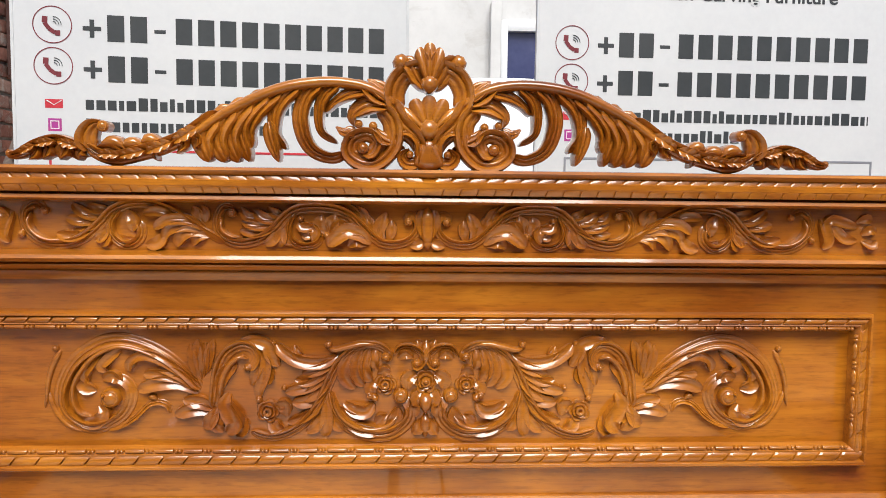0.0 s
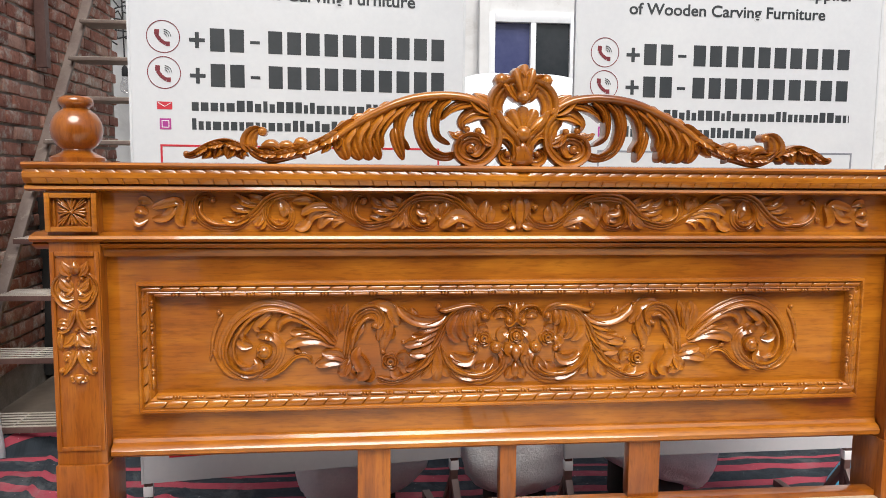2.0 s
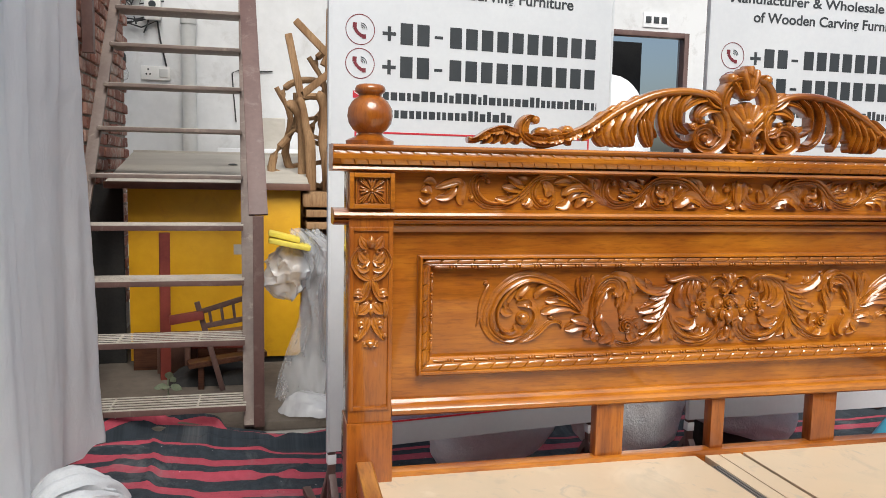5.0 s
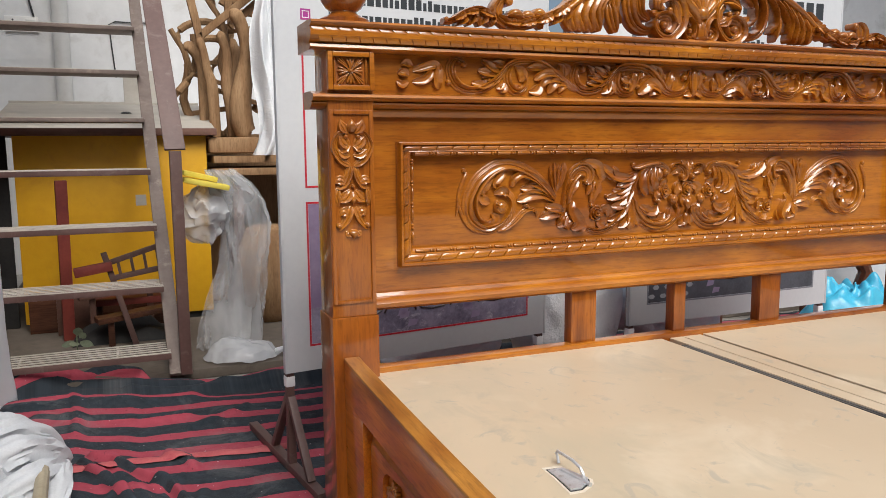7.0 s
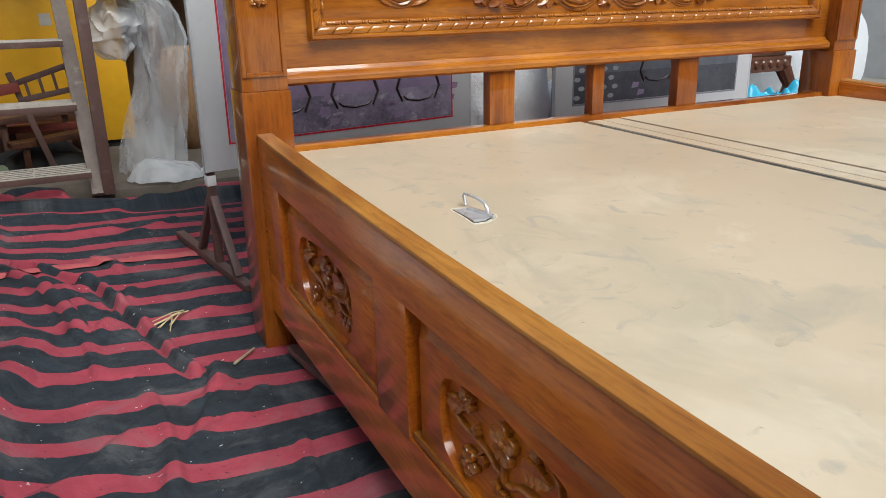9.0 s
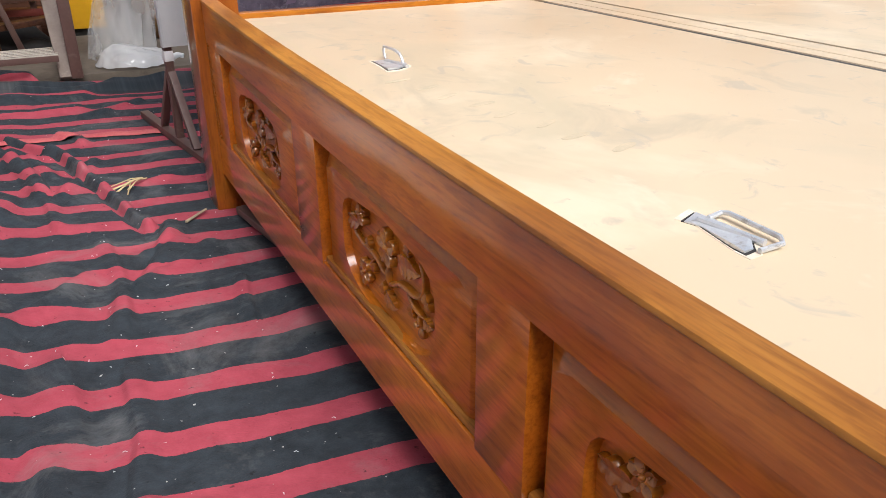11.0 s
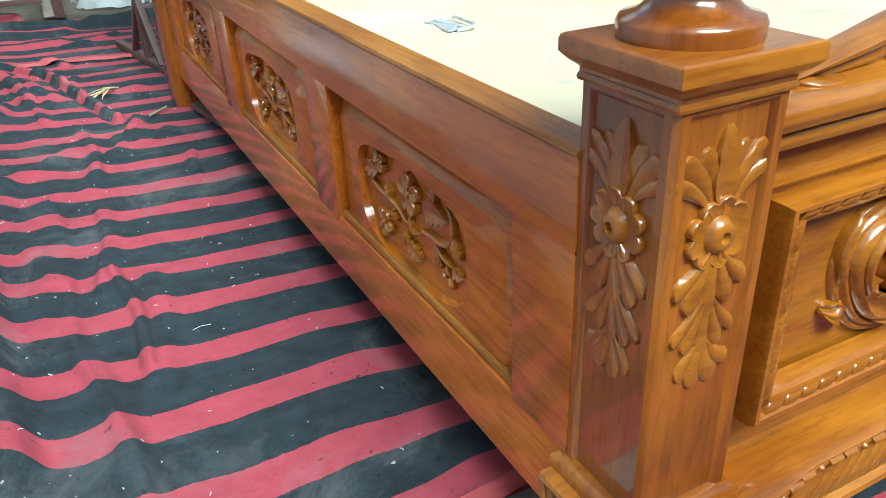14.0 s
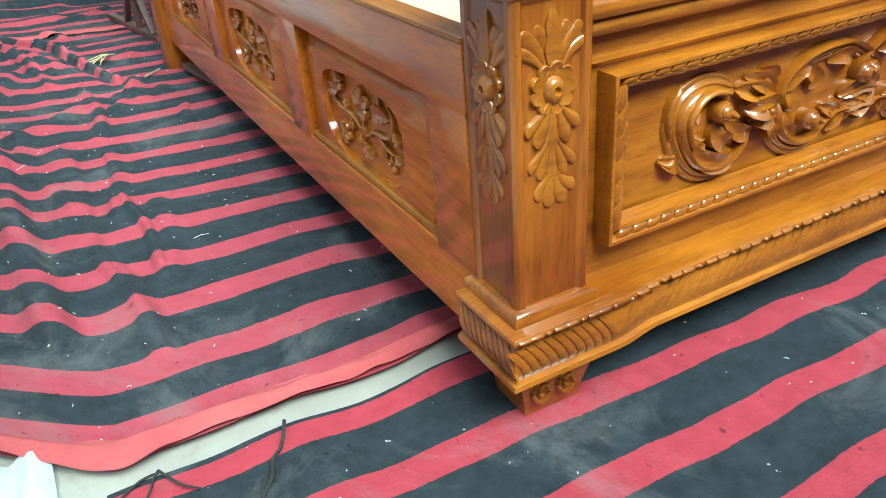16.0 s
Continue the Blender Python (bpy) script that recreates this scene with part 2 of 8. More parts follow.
sheet = sheet_material()
sheet_grey = mat("greyish_rag", (0.54, 0.555, 0.57), (0.68, 0.695, 0.71), 5.0, 0.9, 0, 0.25, 0.002, fine=30)
red_wood = mat("red_offcut", (0.16, 0.025, 0.02), (0.24, 0.045, 0.03), 6.0, 0.5, 0, 0.15, 0.001)
# Plain black, mostly put where gaps and recesses lie in shade.
black_stuff = mat("plain_black", (0.012, 0.012, 0.012), (0.03, 0.028, 0.026), 6.0, 0.7, 0, 0.4, 0.003)
yellow_cloth = mat("yellow_cloth", (0.75, 0.58, 0.06), (0.82, 0.68, 0.12), 8.0, 0.85, 0, 0.3, 0.002)
straw_mat = mat("straw", (0.42, 0.33, 0.16), (0.58, 0.47, 0.26), 30.0, 0.7, 0, 0)
bamboo_mat = mat("weathered_stick", (0.32, 0.27, 0.18), (0.45, 0.39, 0.28), 9.0, 0.6, 0, 0.3, 0.001)
blue_bag = mat("blue_polythene", (0.03, 0.33, 0.52), (0.08, 0.45, 0.62), 6.0, 0.25, 0, 0.3, 0.004)
pvc = mat("grey_pvc_pipe", (0.50, 0.50, 0.48), (0.58, 0.58, 0.56), 3.0, 0.45, 0, 0.1)
cable_mat = mat("black_cable", (0.015, 0.015, 0.018), (0.03, 0.03, 0.03), 9.0, 0.5, 0, 0)
socket_mat = mat("white_switch_plate", (0.68, 0.67, 0.64), (0.74, 0.73, 0.70), 9.0, 0.35, 0, 0)
frame_white = mat("white_aluminium_frame", (0.68, 0.70, 0.72), (0.74, 0.76, 0.78), 4.0, 0.35, 0.1, 0)
pane_mat = mat("dark_blue_pane", (0.05, 0.06, 0.14), (0.08, 0.09, 0.19), 2.0, 0.12, 0, 0)
pane_dark = mat("dark_pane", (0.02, 0.025, 0.028), (0.04, 0.045, 0.05), 2.0, 0.1, 0, 0)
leaf_mat = mat("dusty_leaf", (0.12, 0.15, 0.09), (0.20, 0.225, 0.15), 20.0, 0.55, 0, 0.2, 0.001)
twig_mat = mat("dry_stick", (0.30, 0.24, 0.15), (0.42, 0.35, 0.24), 20.0, 0.7, 0, 0.2)


def brick_material():
    m, n, l, b = nodes_of("red_brick")
    v = coords(n, l)
    info = n.new("ShaderNodeObjectInfo")
    r = ramp(n, [(0.0, (0.20, 0.075, 0.05)), (0.45, (0.32, 0.125, 0.085)), (0.8, (0.38, 0.18, 0.13)), (1.0, (0.44, 0.27, 0.21))])
    l.new(info.outputs["Random"], r.inputs[0])
    lime = ramp(n, [(0.5, (0, 0, 0)), (0.66, (1, 1, 1))])
    l.new(noise_tex(n, l, v, 11.0, 6.0, 0.7, 0.4), lime.inputs[0])
    col = mixed(n, l, lime.outputs[0], r.outputs[0], (0.50, 0.44, 0.38))
    soot = ramp(n, [(0.35, (0.55, 0.5, 0.48)), (0.6, (1, 1, 1))])
    l.new(noise_tex(n, l, v, 30.0, 5.0, 0.7), soot.inputs[0])
    col = mixed(n, l, 0.7, col, soot.outputs[0], "MULTIPLY")
    l.new(col, b.inputs["Base Color"])
    b.inputs["Roughness"].default_value = 0.9
    bumped(n, l, b, noise_tex(n, l, v, 60.0, 5.0, 0.7), 0.6, 0.006)
    return m


brick_mat = brick_material()


def rug_material(name, period, phase, share, red0, red1, hem=None):
    """Woven cotton rug: bands of charcoal and crimson across its length, weave, lint and dusty footprints."""
    m, n, l, b = nodes_of(name)
    uv = n.new("ShaderNodeUVMap")
    sep = n.new("ShaderNodeSeparateXYZ")
    l.new(uv.outputs[0], sep.inputs[0])
    pos = uv.outputs[0]
    edge = noise_tex(n, l, pos, 90.0, 3.0, 0.7)
    slow = noise_tex(n, l, pos, 1.7, 2.0, 0.5)
    def maths(op, a, c, d=None):
        k = n.new("ShaderNodeMath")
        k.operation = op
        for s, v in zip(k.inputs, (a, c, d)):
            if v is None:
                continue
            if isinstance(v, (int, float)):
                s.default_value = v
            else:
                l.new(v, s)
        return k.outputs[0]
    y = maths("MULTIPLY_ADD", edge, 0.006, sep.outputs[1])
    y = maths("MULTIPLY_ADD", slow, 0.03, y)
    f = maths("FRACT", maths("DIVIDE", maths("ADD", y, phase), period), 0.0)
    red = maths("LESS_THAN", f, share)
    if hem is not None:
        red = maths("MAXIMUM", red, maths("LESS_THAN", sep.outputs[1], hem))
    black = ramp(n, [(0.3, (0.008, 0.0115, 0.016)), (0.75, (0.033, 0.044, 0.056))])
    crim = ramp(n, [(0.25, red0), (0.75, red1)])
    mott = noise_tex(n, l, pos, 22.0, 6.0, 0.7)
    l.new(mott, black.inputs[0])
    l.new(mott, crim.inputs[0])
    col = mixed(n, l, red, black.outputs[0], crim.outputs[0])
    dust = ramp(n, [(0.52, (0, 0, 0)), (0.80, (0.5, 0.5, 0.5))])
    l.new(noise_tex(n, l, pos, 3.6, 6.0, 0.72, 0.8), dust.inputs[0])
    col = mixed(n, l, dust.outputs[0], col, (0.24, 0.235, 0.23))
    specks = ramp(n, [(0.66, (1, 1, 1)), (0.72, (0.35, 0.35, 0.37))])
    l.new(noise_tex(n, l, pos, 58.0, 3.0, 0.6), specks.inputs[0])
    col = mixed(n, l, 1.0, col, specks.outputs[0], "MULTIPLY")
    lint = ramp(n, [(0.735, (0, 0, 0)), (0.75, (1, 1, 1))])
    l.new(noise_tex(n, l, pos, 75.0, 2.0, 0.5), lint.inputs[0])
    col = mixed(n, l, maths("MULTIPLY", lint.outputs[0], 0.7), col, (0.6, 0.58, 0.55))
    l.new(col, b.inputs["Base Color"])
    b.inputs["Roughness"].default_value = 0.95
    mp = n.new("ShaderNodeMapping")
    mp.inputs["Scale"].default_value = (90.0, 320.0, 1.0)
    l.new(pos, mp.inputs[0])
    weave = noise_tex(n, l, mp.outputs[0], 1.0, 2.0, 0.6)
    bumped(n, l, b, maths("MULTIPLY_ADD", mott, 1.4, weave), 0.5, 0.003)
    return m


rug_mat = rug_material("striped_cotton_rug", 0.1556, 1.757, 0.39, (0.28, 0.033, 0.055), (0.41, 0.064, 0.092), -1.845)
rug_mat_b = rug_material("striped_cotton_rug_front", 0.139, 2.156, 0.37, (0.29, 0.025, 0.043), (0.42, 0.048, 0.072))
hem_mat = mat("pink_rug_hem", (0.39, 0.066, 0.076), (0.48, 0.102, 0.104), 9.0, 0.9, 0, 0.3, 0.001)
seam_mat = mat("faded_rug_seam", (0.40, 0.075, 0.085), (0.50, 0.125, 0.125), 14.0, 0.9, 0, 0.4, 0.001, spots=(0.34, 0.05, 0.07))
hem_black = mat("black_rug_hem", (0.02, 0.02, 0.022), (0.05, 0.05, 0.05), 40.0, 0.95, 0, 0.5, 0.002)


def film_material(name, tint, clear):
    """Thin cloudy polythene: part glossy film, part see-through."""
    m, n, l, b = nodes_of(name)
    v = coords(n, l)
    out = n["Material Output"]
    tr = n.new("ShaderNodeBsdfTransparent")
    tr.inputs[0].default_value = (0.95, 0.95, 0.95, 1)
    mix = n.new("ShaderNodeMixShader")
    r = n.new("ShaderNodeMapRange")
    r.inputs[1].default_value, r.inputs[2].default_value = 0.3, 0.7
    r.inputs[3].default_value, r.inputs[4].default_value = clear, clear + 0.25
    l.new(noise_tex(n, l, coords(n, l, (1, 1, 0.35)), 7.0, 2.0, 0.5, 0.8), r.inputs[0])
    l.new(r.outputs[0], mix.inputs[0])
    l.new(tr.outputs[0], mix.inputs[1])
    l.new(b.outputs[0], mix.inputs[2])
    l.new(mix.outputs[0], out.inputs[0])
    b.inputs["Base Color"].default_value = (*tint, 1)
    b.inputs["Roughness"].default_value = 0.14
    bumped(n, l, b, noise_tex(n, l, coords(n, l, (1, 1, 0.4)), 11.0, 2.0, 0.45, 1.4), 0.25, 0.012)
    return m


film = film_material("cloudy_polythene", (0.88, 0.89, 0.90), 0.13)
film_thick = film_material("bunched_polythene", (0.74, 0.75, 0.76), 0.42)
film_white = mat("white_wrapping_film", (0.76, 0.78, 0.80), (0.88, 0.89, 0.90), 6.0, 0.3, 0, 0.5, 0.012, fine=14)


def clear_glass():
    m, n, l, b = nodes_of("bulb_glass")
    b.inputs["Base Color"].default_value = (0.95, 0.95, 0.95, 1)
    b.inputs["Roughness"].default_value = 0.03
    b.inputs["Transmission Weight"].default_value = 0.9
    return m


bulb_glass = clear_glass()


# ---- mesh helpers ----
def finish(me, material, smooth):
    me.materials.append(material)
    if smooth:
        me.shade_smooth()
        me.set_sharp_from_angle(angle=radians(smooth))
    return me


class Build:
    """Gathers vertices and faces for one mesh."""

    def __init__(self):
        self.v, self.f = [], []

    def add(self, verts, faces):
        o = len(self.v)
        self.v += [tuple(p) for p in verts]
        self.f += [tuple(o + i for i in f) for f in faces]
        return self

    def box(self, x0, y0, z0, x1, y1, z1, b=0.003):
        """A box with chamfered edges."""
        b = min(b, abs(x1 - x0) * 0.45, abs(y1 - y0) * 0.45, abs(z1 - z0) * 0.45)
        bm = bmesh.new()
        bmesh.ops.create_cube(bm, size=1)
        for q in bm.verts:
            q.co = Vector(((x0 + x1) / 2 + q.co.x * (x1 - x0), (y0 + y1) / 2 + q.co.y * (y1 - y0), (z0 + z1) / 2 + q.co.z * (z1 - z0)))
        if b > 0:
            bmesh.ops.bevel(bm, geom=bm.edges[:], offset=b, segments=2, profile=0.6, affect="EDGES")
        bm.verts.index_update()
        self.add([q.co for q in bm.verts], [[q.index for q in f.verts] for f in bm.faces])
        bm.free()
        return self

    def beam(self, p, q, w, d, b=0.003, up=(0, 0, 1)):
        """A chamfered bar from p to q, w wide and d deep."""
        p, q = Vector(p), Vector(q)
        a = (q - p).normalized()
        s = a.cross(Vector(up))
        s = s.normalized() if s.length > 1e-4 else Vector((1, 0, 0))
        t = s.cross(a)
        k = Build().box(-w / 2, -d / 2, 0, w / 2, d / 2, (q - p).length, b)
        self.add([p + s * x + t * y + a * z for x, y, z in k.v], k.f)
        return self

    def lathe(self, cx, cy, profile, n=28):
        """Turned on an upright axis: profile rows of radius, height."""
        vs = [(cx + r * math.cos(2 * math.pi * i / n), cy + r * math.sin(2 * math.pi * i / n), z) for r, z in profile for i in range(n)]
        fs = [(k * n + i, k * n + (i + 1) % n, (k + 1) * n + (i + 1) % n, (k + 1) * n + i) for k in range(len(profile) - 1) for i in range(n)]
        fs += [tuple(range(n))[::-1], tuple((len(profile) - 1) * n + i for i in range(n))]
        return self.add(vs, fs)

    def sweep_x(self, x0, x1, section, n=1):
        """A moulding along x: section is rows of y, z, open at the back and closed by its last edge."""
        k = len(section)
        vs = [(x0 + (x1 - x0) * i / n, y, z) for i in range(n + 1) for y, z in section]
        fs = [(i * k + j, i * k + (j + 1) % k, (i + 1) * k + (j + 1) % k, (i + 1) * k + j) for i in range(n) for j in range(k)]
        fs += [tuple(range(k))[::-1], tuple(n * k + j for j in range(k))]
        return self.add(vs, fs)

    def tube(self, pts, r0, r1=None, n=8):
        """A round rod through points, tapering from r0 to r1."""
        r1 = r0 if r1 is None else r1
        pts = [Vector(p) for p in pts]
        o, m = len(self.v), len(pts)
        for i, p in enumerate(pts):
            a = (pts[min(i + 1, m - 1)] - pts[max(i - 1, 0)]).normalized()
            s = a.orthogonal() if abs(a.z) > 0.9 else a.cross(Vector((0, 0, 1)))
            s.normalize()
            t = a.cross(s)
            r = r0 + (r1 - r0) * i / (m - 1)
            self.v += [tuple(p + (s * math.cos(2 * math.pi * j / n) + t * math.sin(2 * math.pi * j / n)) * r) for j in range(n)]
        self.f += [(o + i * n + j, o + i * n + (j + 1) % n, o + (i + 1) * n + (j + 1) % n, o + (i + 1) * n + j) for i in range(m - 1) for j in range(n)]
        self.f += [tuple(o + j for j in range(n))[::-1], tuple(o + (m - 1) * n + j for j in range(n))]
        return self

    def mirror(self):
        """Adds the mirror image across x = 0."""
        o = len(self.v)
        self.v += [(-x, y, z) for x, y, z in self.v[:o]]
        self.f += [tuple(o + i for i in f)[::-1] for f in self.f[:]]
        return self

    def mesh(self, name, material, smooth=35):
        me = bpy.data.meshes.new(name)
        me.from_pydata(self.v, [], self.f)
        bm = bmesh.new()
        bm.from_mesh(me)
        bmesh.ops.recalc_face_normals(bm, faces=bm.faces[:])
        bm.to_mesh(me)
        bm.free()
        return finish(me, material, smooth)


def part(name, build, material, parent, label="", smooth=35):
    """One mesh under a thing or under a part."""
    ob = new(name, build if isinstance(build, bpy.types.Mesh) else build.mesh(name, material, smooth))
    ob.parent = parent
    if label:
        ob["label"] = label
    return ob


def thing(name, label, category, group="", kind=""):
    return tagged(new(name), label, category, group, kind)


def solid(name, build, material, label, category, group="", kind="", smooth=35):
    return tagged(new(name, build.mesh(name, material, smooth)), label, category, group, kind)


def grid_mesh(name, nu, nv, fn, material, thick=0.0, uv=None):
    """A sheet of nu by nv cells through fn(u, v), u and v from 0 to 1."""
    vs = [fn(i / nu, j / nv) for j in range(nv + 1) for i in range(nu + 1)]
    fs = [(j * (nu + 1) + i, j * (nu + 1) + i + 1, (j + 1) * (nu + 1) + i + 1, (j + 1) * (nu + 1) + i) for j in range(nv) for i in range(nu)]
    me = bpy.data.meshes.new(name)
    me.from_pydata(vs, [], fs)
    if uv:
        lay = me.uv_layers.new(name="UVMap")
        flat = [uv((k % (nu + 1)) / nu, (k // (nu + 1)) / nv) for k in range(len(vs))]
        idx = np.empty(len(me.loops), dtype=np.int32)
        me.loops.foreach_get("vertex_index", idx)
        lay.data.foreach_set("uv", np.array(flat, dtype=np.float32)[idx].ravel())
    finish(me, material, 60)
    return me


def wob(x, y, z, s=1.0):
    return noise.noise(Vector((x * s, y * s, z * s)))


# ---- setting ----
def ground():
    k = Build()
    k.add([(-60, -60, -0.012), (60, -60, -0.012), (60, 60, -0.012), (-60, 60, -0.012)], [(0, 1, 2, 3)])
    solid("ground", k, concrete, "pale worn concrete yard floor", "floor", kind="structure", smooth=0)
    k = Build().box(-2.2, 1.80, -0.01, 4.2, 5.4, 0.035, 0.006)
    solid("floor", k, dusty_floor, "dusty raised floor of the back workshop", "floor", kind="structure")


def white_wall():
    """Rear wall with a window and a doorway cut through it."""
    y0, y1, top = 5.40, 5.60, 3.9
    wall = thing("wall_north", "white plastered rear wall with pipes and cables", "wall", kind="structure")
    for x0, x1, z0, z1 in ((-6, 0.80, -0.01, top), (0.80, 1.62, -0.01, 1.75), (0.80, 1.62, 2.72, top), (1.62, 1.95, -0.01, top),
                           (1.95, 2.95, 2.62, top), (2.95, 8, -0.01, top)):
        part("wall_panel", Build().box(x0, y0, z0, x1, y1, z1, 0), plaster, wall, smooth=0)
    win = thing("window_1", "white aluminium window with dark blue glass", "window", kind="structure")
    for a in ((0.80, 1.75, 0.86, 2.72), (1.56, 1.75, 1.62, 2.72), (0.86, 1.75, 1.56, 1.81), (0.86, 2.63, 1.56, 2.72), (1.19, 1.81, 1.24, 2.63)):
        part("window_frame", Build().box(a[0], y0 - 0.03, a[1], a[2], y0 + 0.06, a[3], 0.004), frame_white, win)
    part("pane", Build().box(0.86, y0 + 0.03, 1.81, 1.19, y0 + 0.04, 2.63, 0), pane_mat, win, smooth=0)
    part("pane", Build().box(1.24, y0 + 0.01, 1.81, 1.56, y0 + 0.02, 2.63, 0), pane_dark, win, smooth=0)
    post = Build().box(0.70, y0 - 0.12, 0.035, 0.79, y0 - 0.02, 2.86, 0.01)
    solid("door_post", post, plaster, "white painted post beside the window", "post", kind="structure")
    dr = thing("door_1", "dark open doorway with a grey leaf ajar", "door", kind="structure")
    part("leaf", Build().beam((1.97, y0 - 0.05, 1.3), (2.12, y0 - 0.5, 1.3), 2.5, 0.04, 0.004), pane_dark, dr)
    for a in ((1.95, 0.035, 2.0, 2.62), (2.90, 0.035, 2.95, 2.62), (2.0, 2.57, 2.90, 2.62)):
        part("door_frame", Build().box(a[0], y0 - 0.02, a[1], a[2], y0 + 0.08, a[3], 0.004), steel, dr)
    # Black panel puts the darkness of the space beyond into its colour.
    part("backing", Build().box(1.9, y1 + 0.9, -0.01, 3.0, y1 + 1.0, 2.7, 0), black_stuff, dr, "black panel in place of the shaded room behind the doorway", 0)
    sg = thing("notice_plate", "small white notice plate with dark pictograms", "sign")
    part("plate", Build().box(2.44, y0 - 0.012, 2.66, 2.72, y0, 2.80, 0.002), print_white, sg)
    for i in range(3):
        part("pictogram", Build().box(2.465 + 0.085 * i, y0 - 0.016, 2.70, 2.525 + 0.085 * i, y0 - 0.0125, 2.765, 0.001), print_dark, sg)


def enclosure():
    """Plain unseen walls added to close the place: a dim one behind the camera blocks low light and darkens
    reflections, white ones at the sides.
    """
    for nm, a, m, lab in (("wall_east", (5.6, -7.0, -0.01, 5.8, 5.4, 2.6), plaster, "added plain white plastered wall, unseen at the yard side"),
                          ("wall_south", (-4.4, -7.2, -0.01, 5.8, -7.0, 4.7), unseen_dark, "added dim brown wall, unseen, that cuts low light from the south"),
                          ("wall_west", (-4.4, -7.0, -0.01, -4.2, 5.4, 2.6), plaster, "added plain white plastered wall, unseen at the yard side")):
        solid(nm, Build().box(*a, 0), m, lab, "wall", kind="structure", smooth=0)


def brick_wall():
    """Rough red brick wall along the stair; bricks are laid at the end of the file."""
    k = Build().box(-2.62, 1.3, -0.01, -2.262, 4.55, 3.9, 0)
    return solid("wall_brick", k, mortar, "rough red brick wall with smeared lime mortar", "wall", kind="structure", smooth=0)


ground()
white_wall()
enclosure()
wall_of_bricks = brick_wall()


# ---- striped rugs ----
def ridge(x, y, line, width, lee):
    """Height share of a fold along a line in plan, steeper on its lee side; also tells which side a point lies on."""
    best, side = 9.0, 1.0
    for (ax, ay), (bx, by) in zip(line, line[1:]):
        dx, dy = bx - ax, by - ay
        t = ((x - ax) * dx + (y - ay) * dy) / (dx * dx + dy * dy)
        q = min(1.0, max(0.0, t))
        d = math.hypot(x - ax - dx * q, y - ay - dy * q)
        if d < best:
            best, side = d, dx * (y - ay) - dy * (x - ax)
    return math.exp(-(best / (width if side > 0 else width * lee)) ** 3)


FOLDS = (([(-1.60, 0.85), (-1.537, 0.819), (-1.454, 0.69), (-1.373, 0.606), (-1.343, 0.41), (-1.293, 0.225), (-1.25, 0.09), (-1.22, -0.028), (-1.193, -0.09)], 0.017, 1.0, 0.042),
         ([(-1.62, 0.77), (-1.565, 0.694), (-1.511, 0.572), (-1.472, 0.416), (-1.444, 0.251)], 0.019, 1.4, 0.036),
         ([(-1.298, -0.13), (-1.298, -0.164), (-1.285, -0.277), (-1.285, -0.38), (-1.297, -0.481), (-1.30, -0.56)], 0.013, 2.0, 0.010),
         ([(-1.12, -0.13), (-1.16, -0.176), (-1.19, -0.212), (-1.21, -0.22)], 0.012, 1.6, 0.010),
         ([(-1.05, -0.44), (-1.057, -0.47), (-1.076, -0.555), (-1.075, -0.60)], 0.011, 1.8, 0.009),
         ([(-1.47, 0.52), (-1.43, 0.44), (-1.40, 0.30)], 0.030, 1.5, 0.016),
         ([(-1.60, 0.30), (-1.53, 0.21), (-1.57, -0.05), (-1.66, -0.20)], 0.030, 2.2, 0.026),
         ([(-1.62, -0.50), (-1.56, -0.85), (-1.54, -1.30), (-1.525, -1.62)], 0.030, 1.2, 0.036),
         ([(-1.42, -0.70), (-1.40, -1.00), (-1.42, -1.40), (-1.38, -1.66)], 0.016, 3.0, 0.010),
         ([(-2.00, 1.60), (-1.70, 1.74), (-1.40, 1.66), (-1.10, 1.60), (-0.60, 1.66), (0.40, 1.60)], 0.050, 0.8, 0.045),
         ([(-2.00, 1.42), (-1.75, 1.50), (-1.50, 1.47), (-1.25, 1.49)], 0.036, 1.4, 0.030),
         ([(-2.00, 1.56), (-1.80, 1.65), (-1.66, 1.78), (-1.60, 1.83), (-1.52, 1.80), (-1.42, 1.76)], 0.034, 1.3, 0.050),
         ([(-1.45, 1.60), (-1.20, 1.54), (-0.90, 1.58), (-0.5, 1.55)], 0.024, 1.5, 0.040),
         ([(-1.90, 1.22), (-1.70, 1.30), (-1.45, 1.26), (-1.30, 1.27)], 0.026, 2.0, 0.020))


random.seed(5)
WRINKLES = []
for _ in range(46):
    wx, wy, wa, wl = random.uniform(-2.0, -1.15), random.uniform(-1.7, 1.35), radians(random.gauss(88, 26)), random.uniform(0.07, 0.22)
    WRINKLES.append(([(wx - wl * math.cos(wa), wy - wl * math.sin(wa)), (wx + 0.02, wy), (wx + wl * math.cos(wa), wy + wl * math.sin(wa))], random.uniform(0.010, 0.022), random.uniform(1.0, 2.4), random.uniform(0.006, 0.016), wx, wy, wl + 0.08))


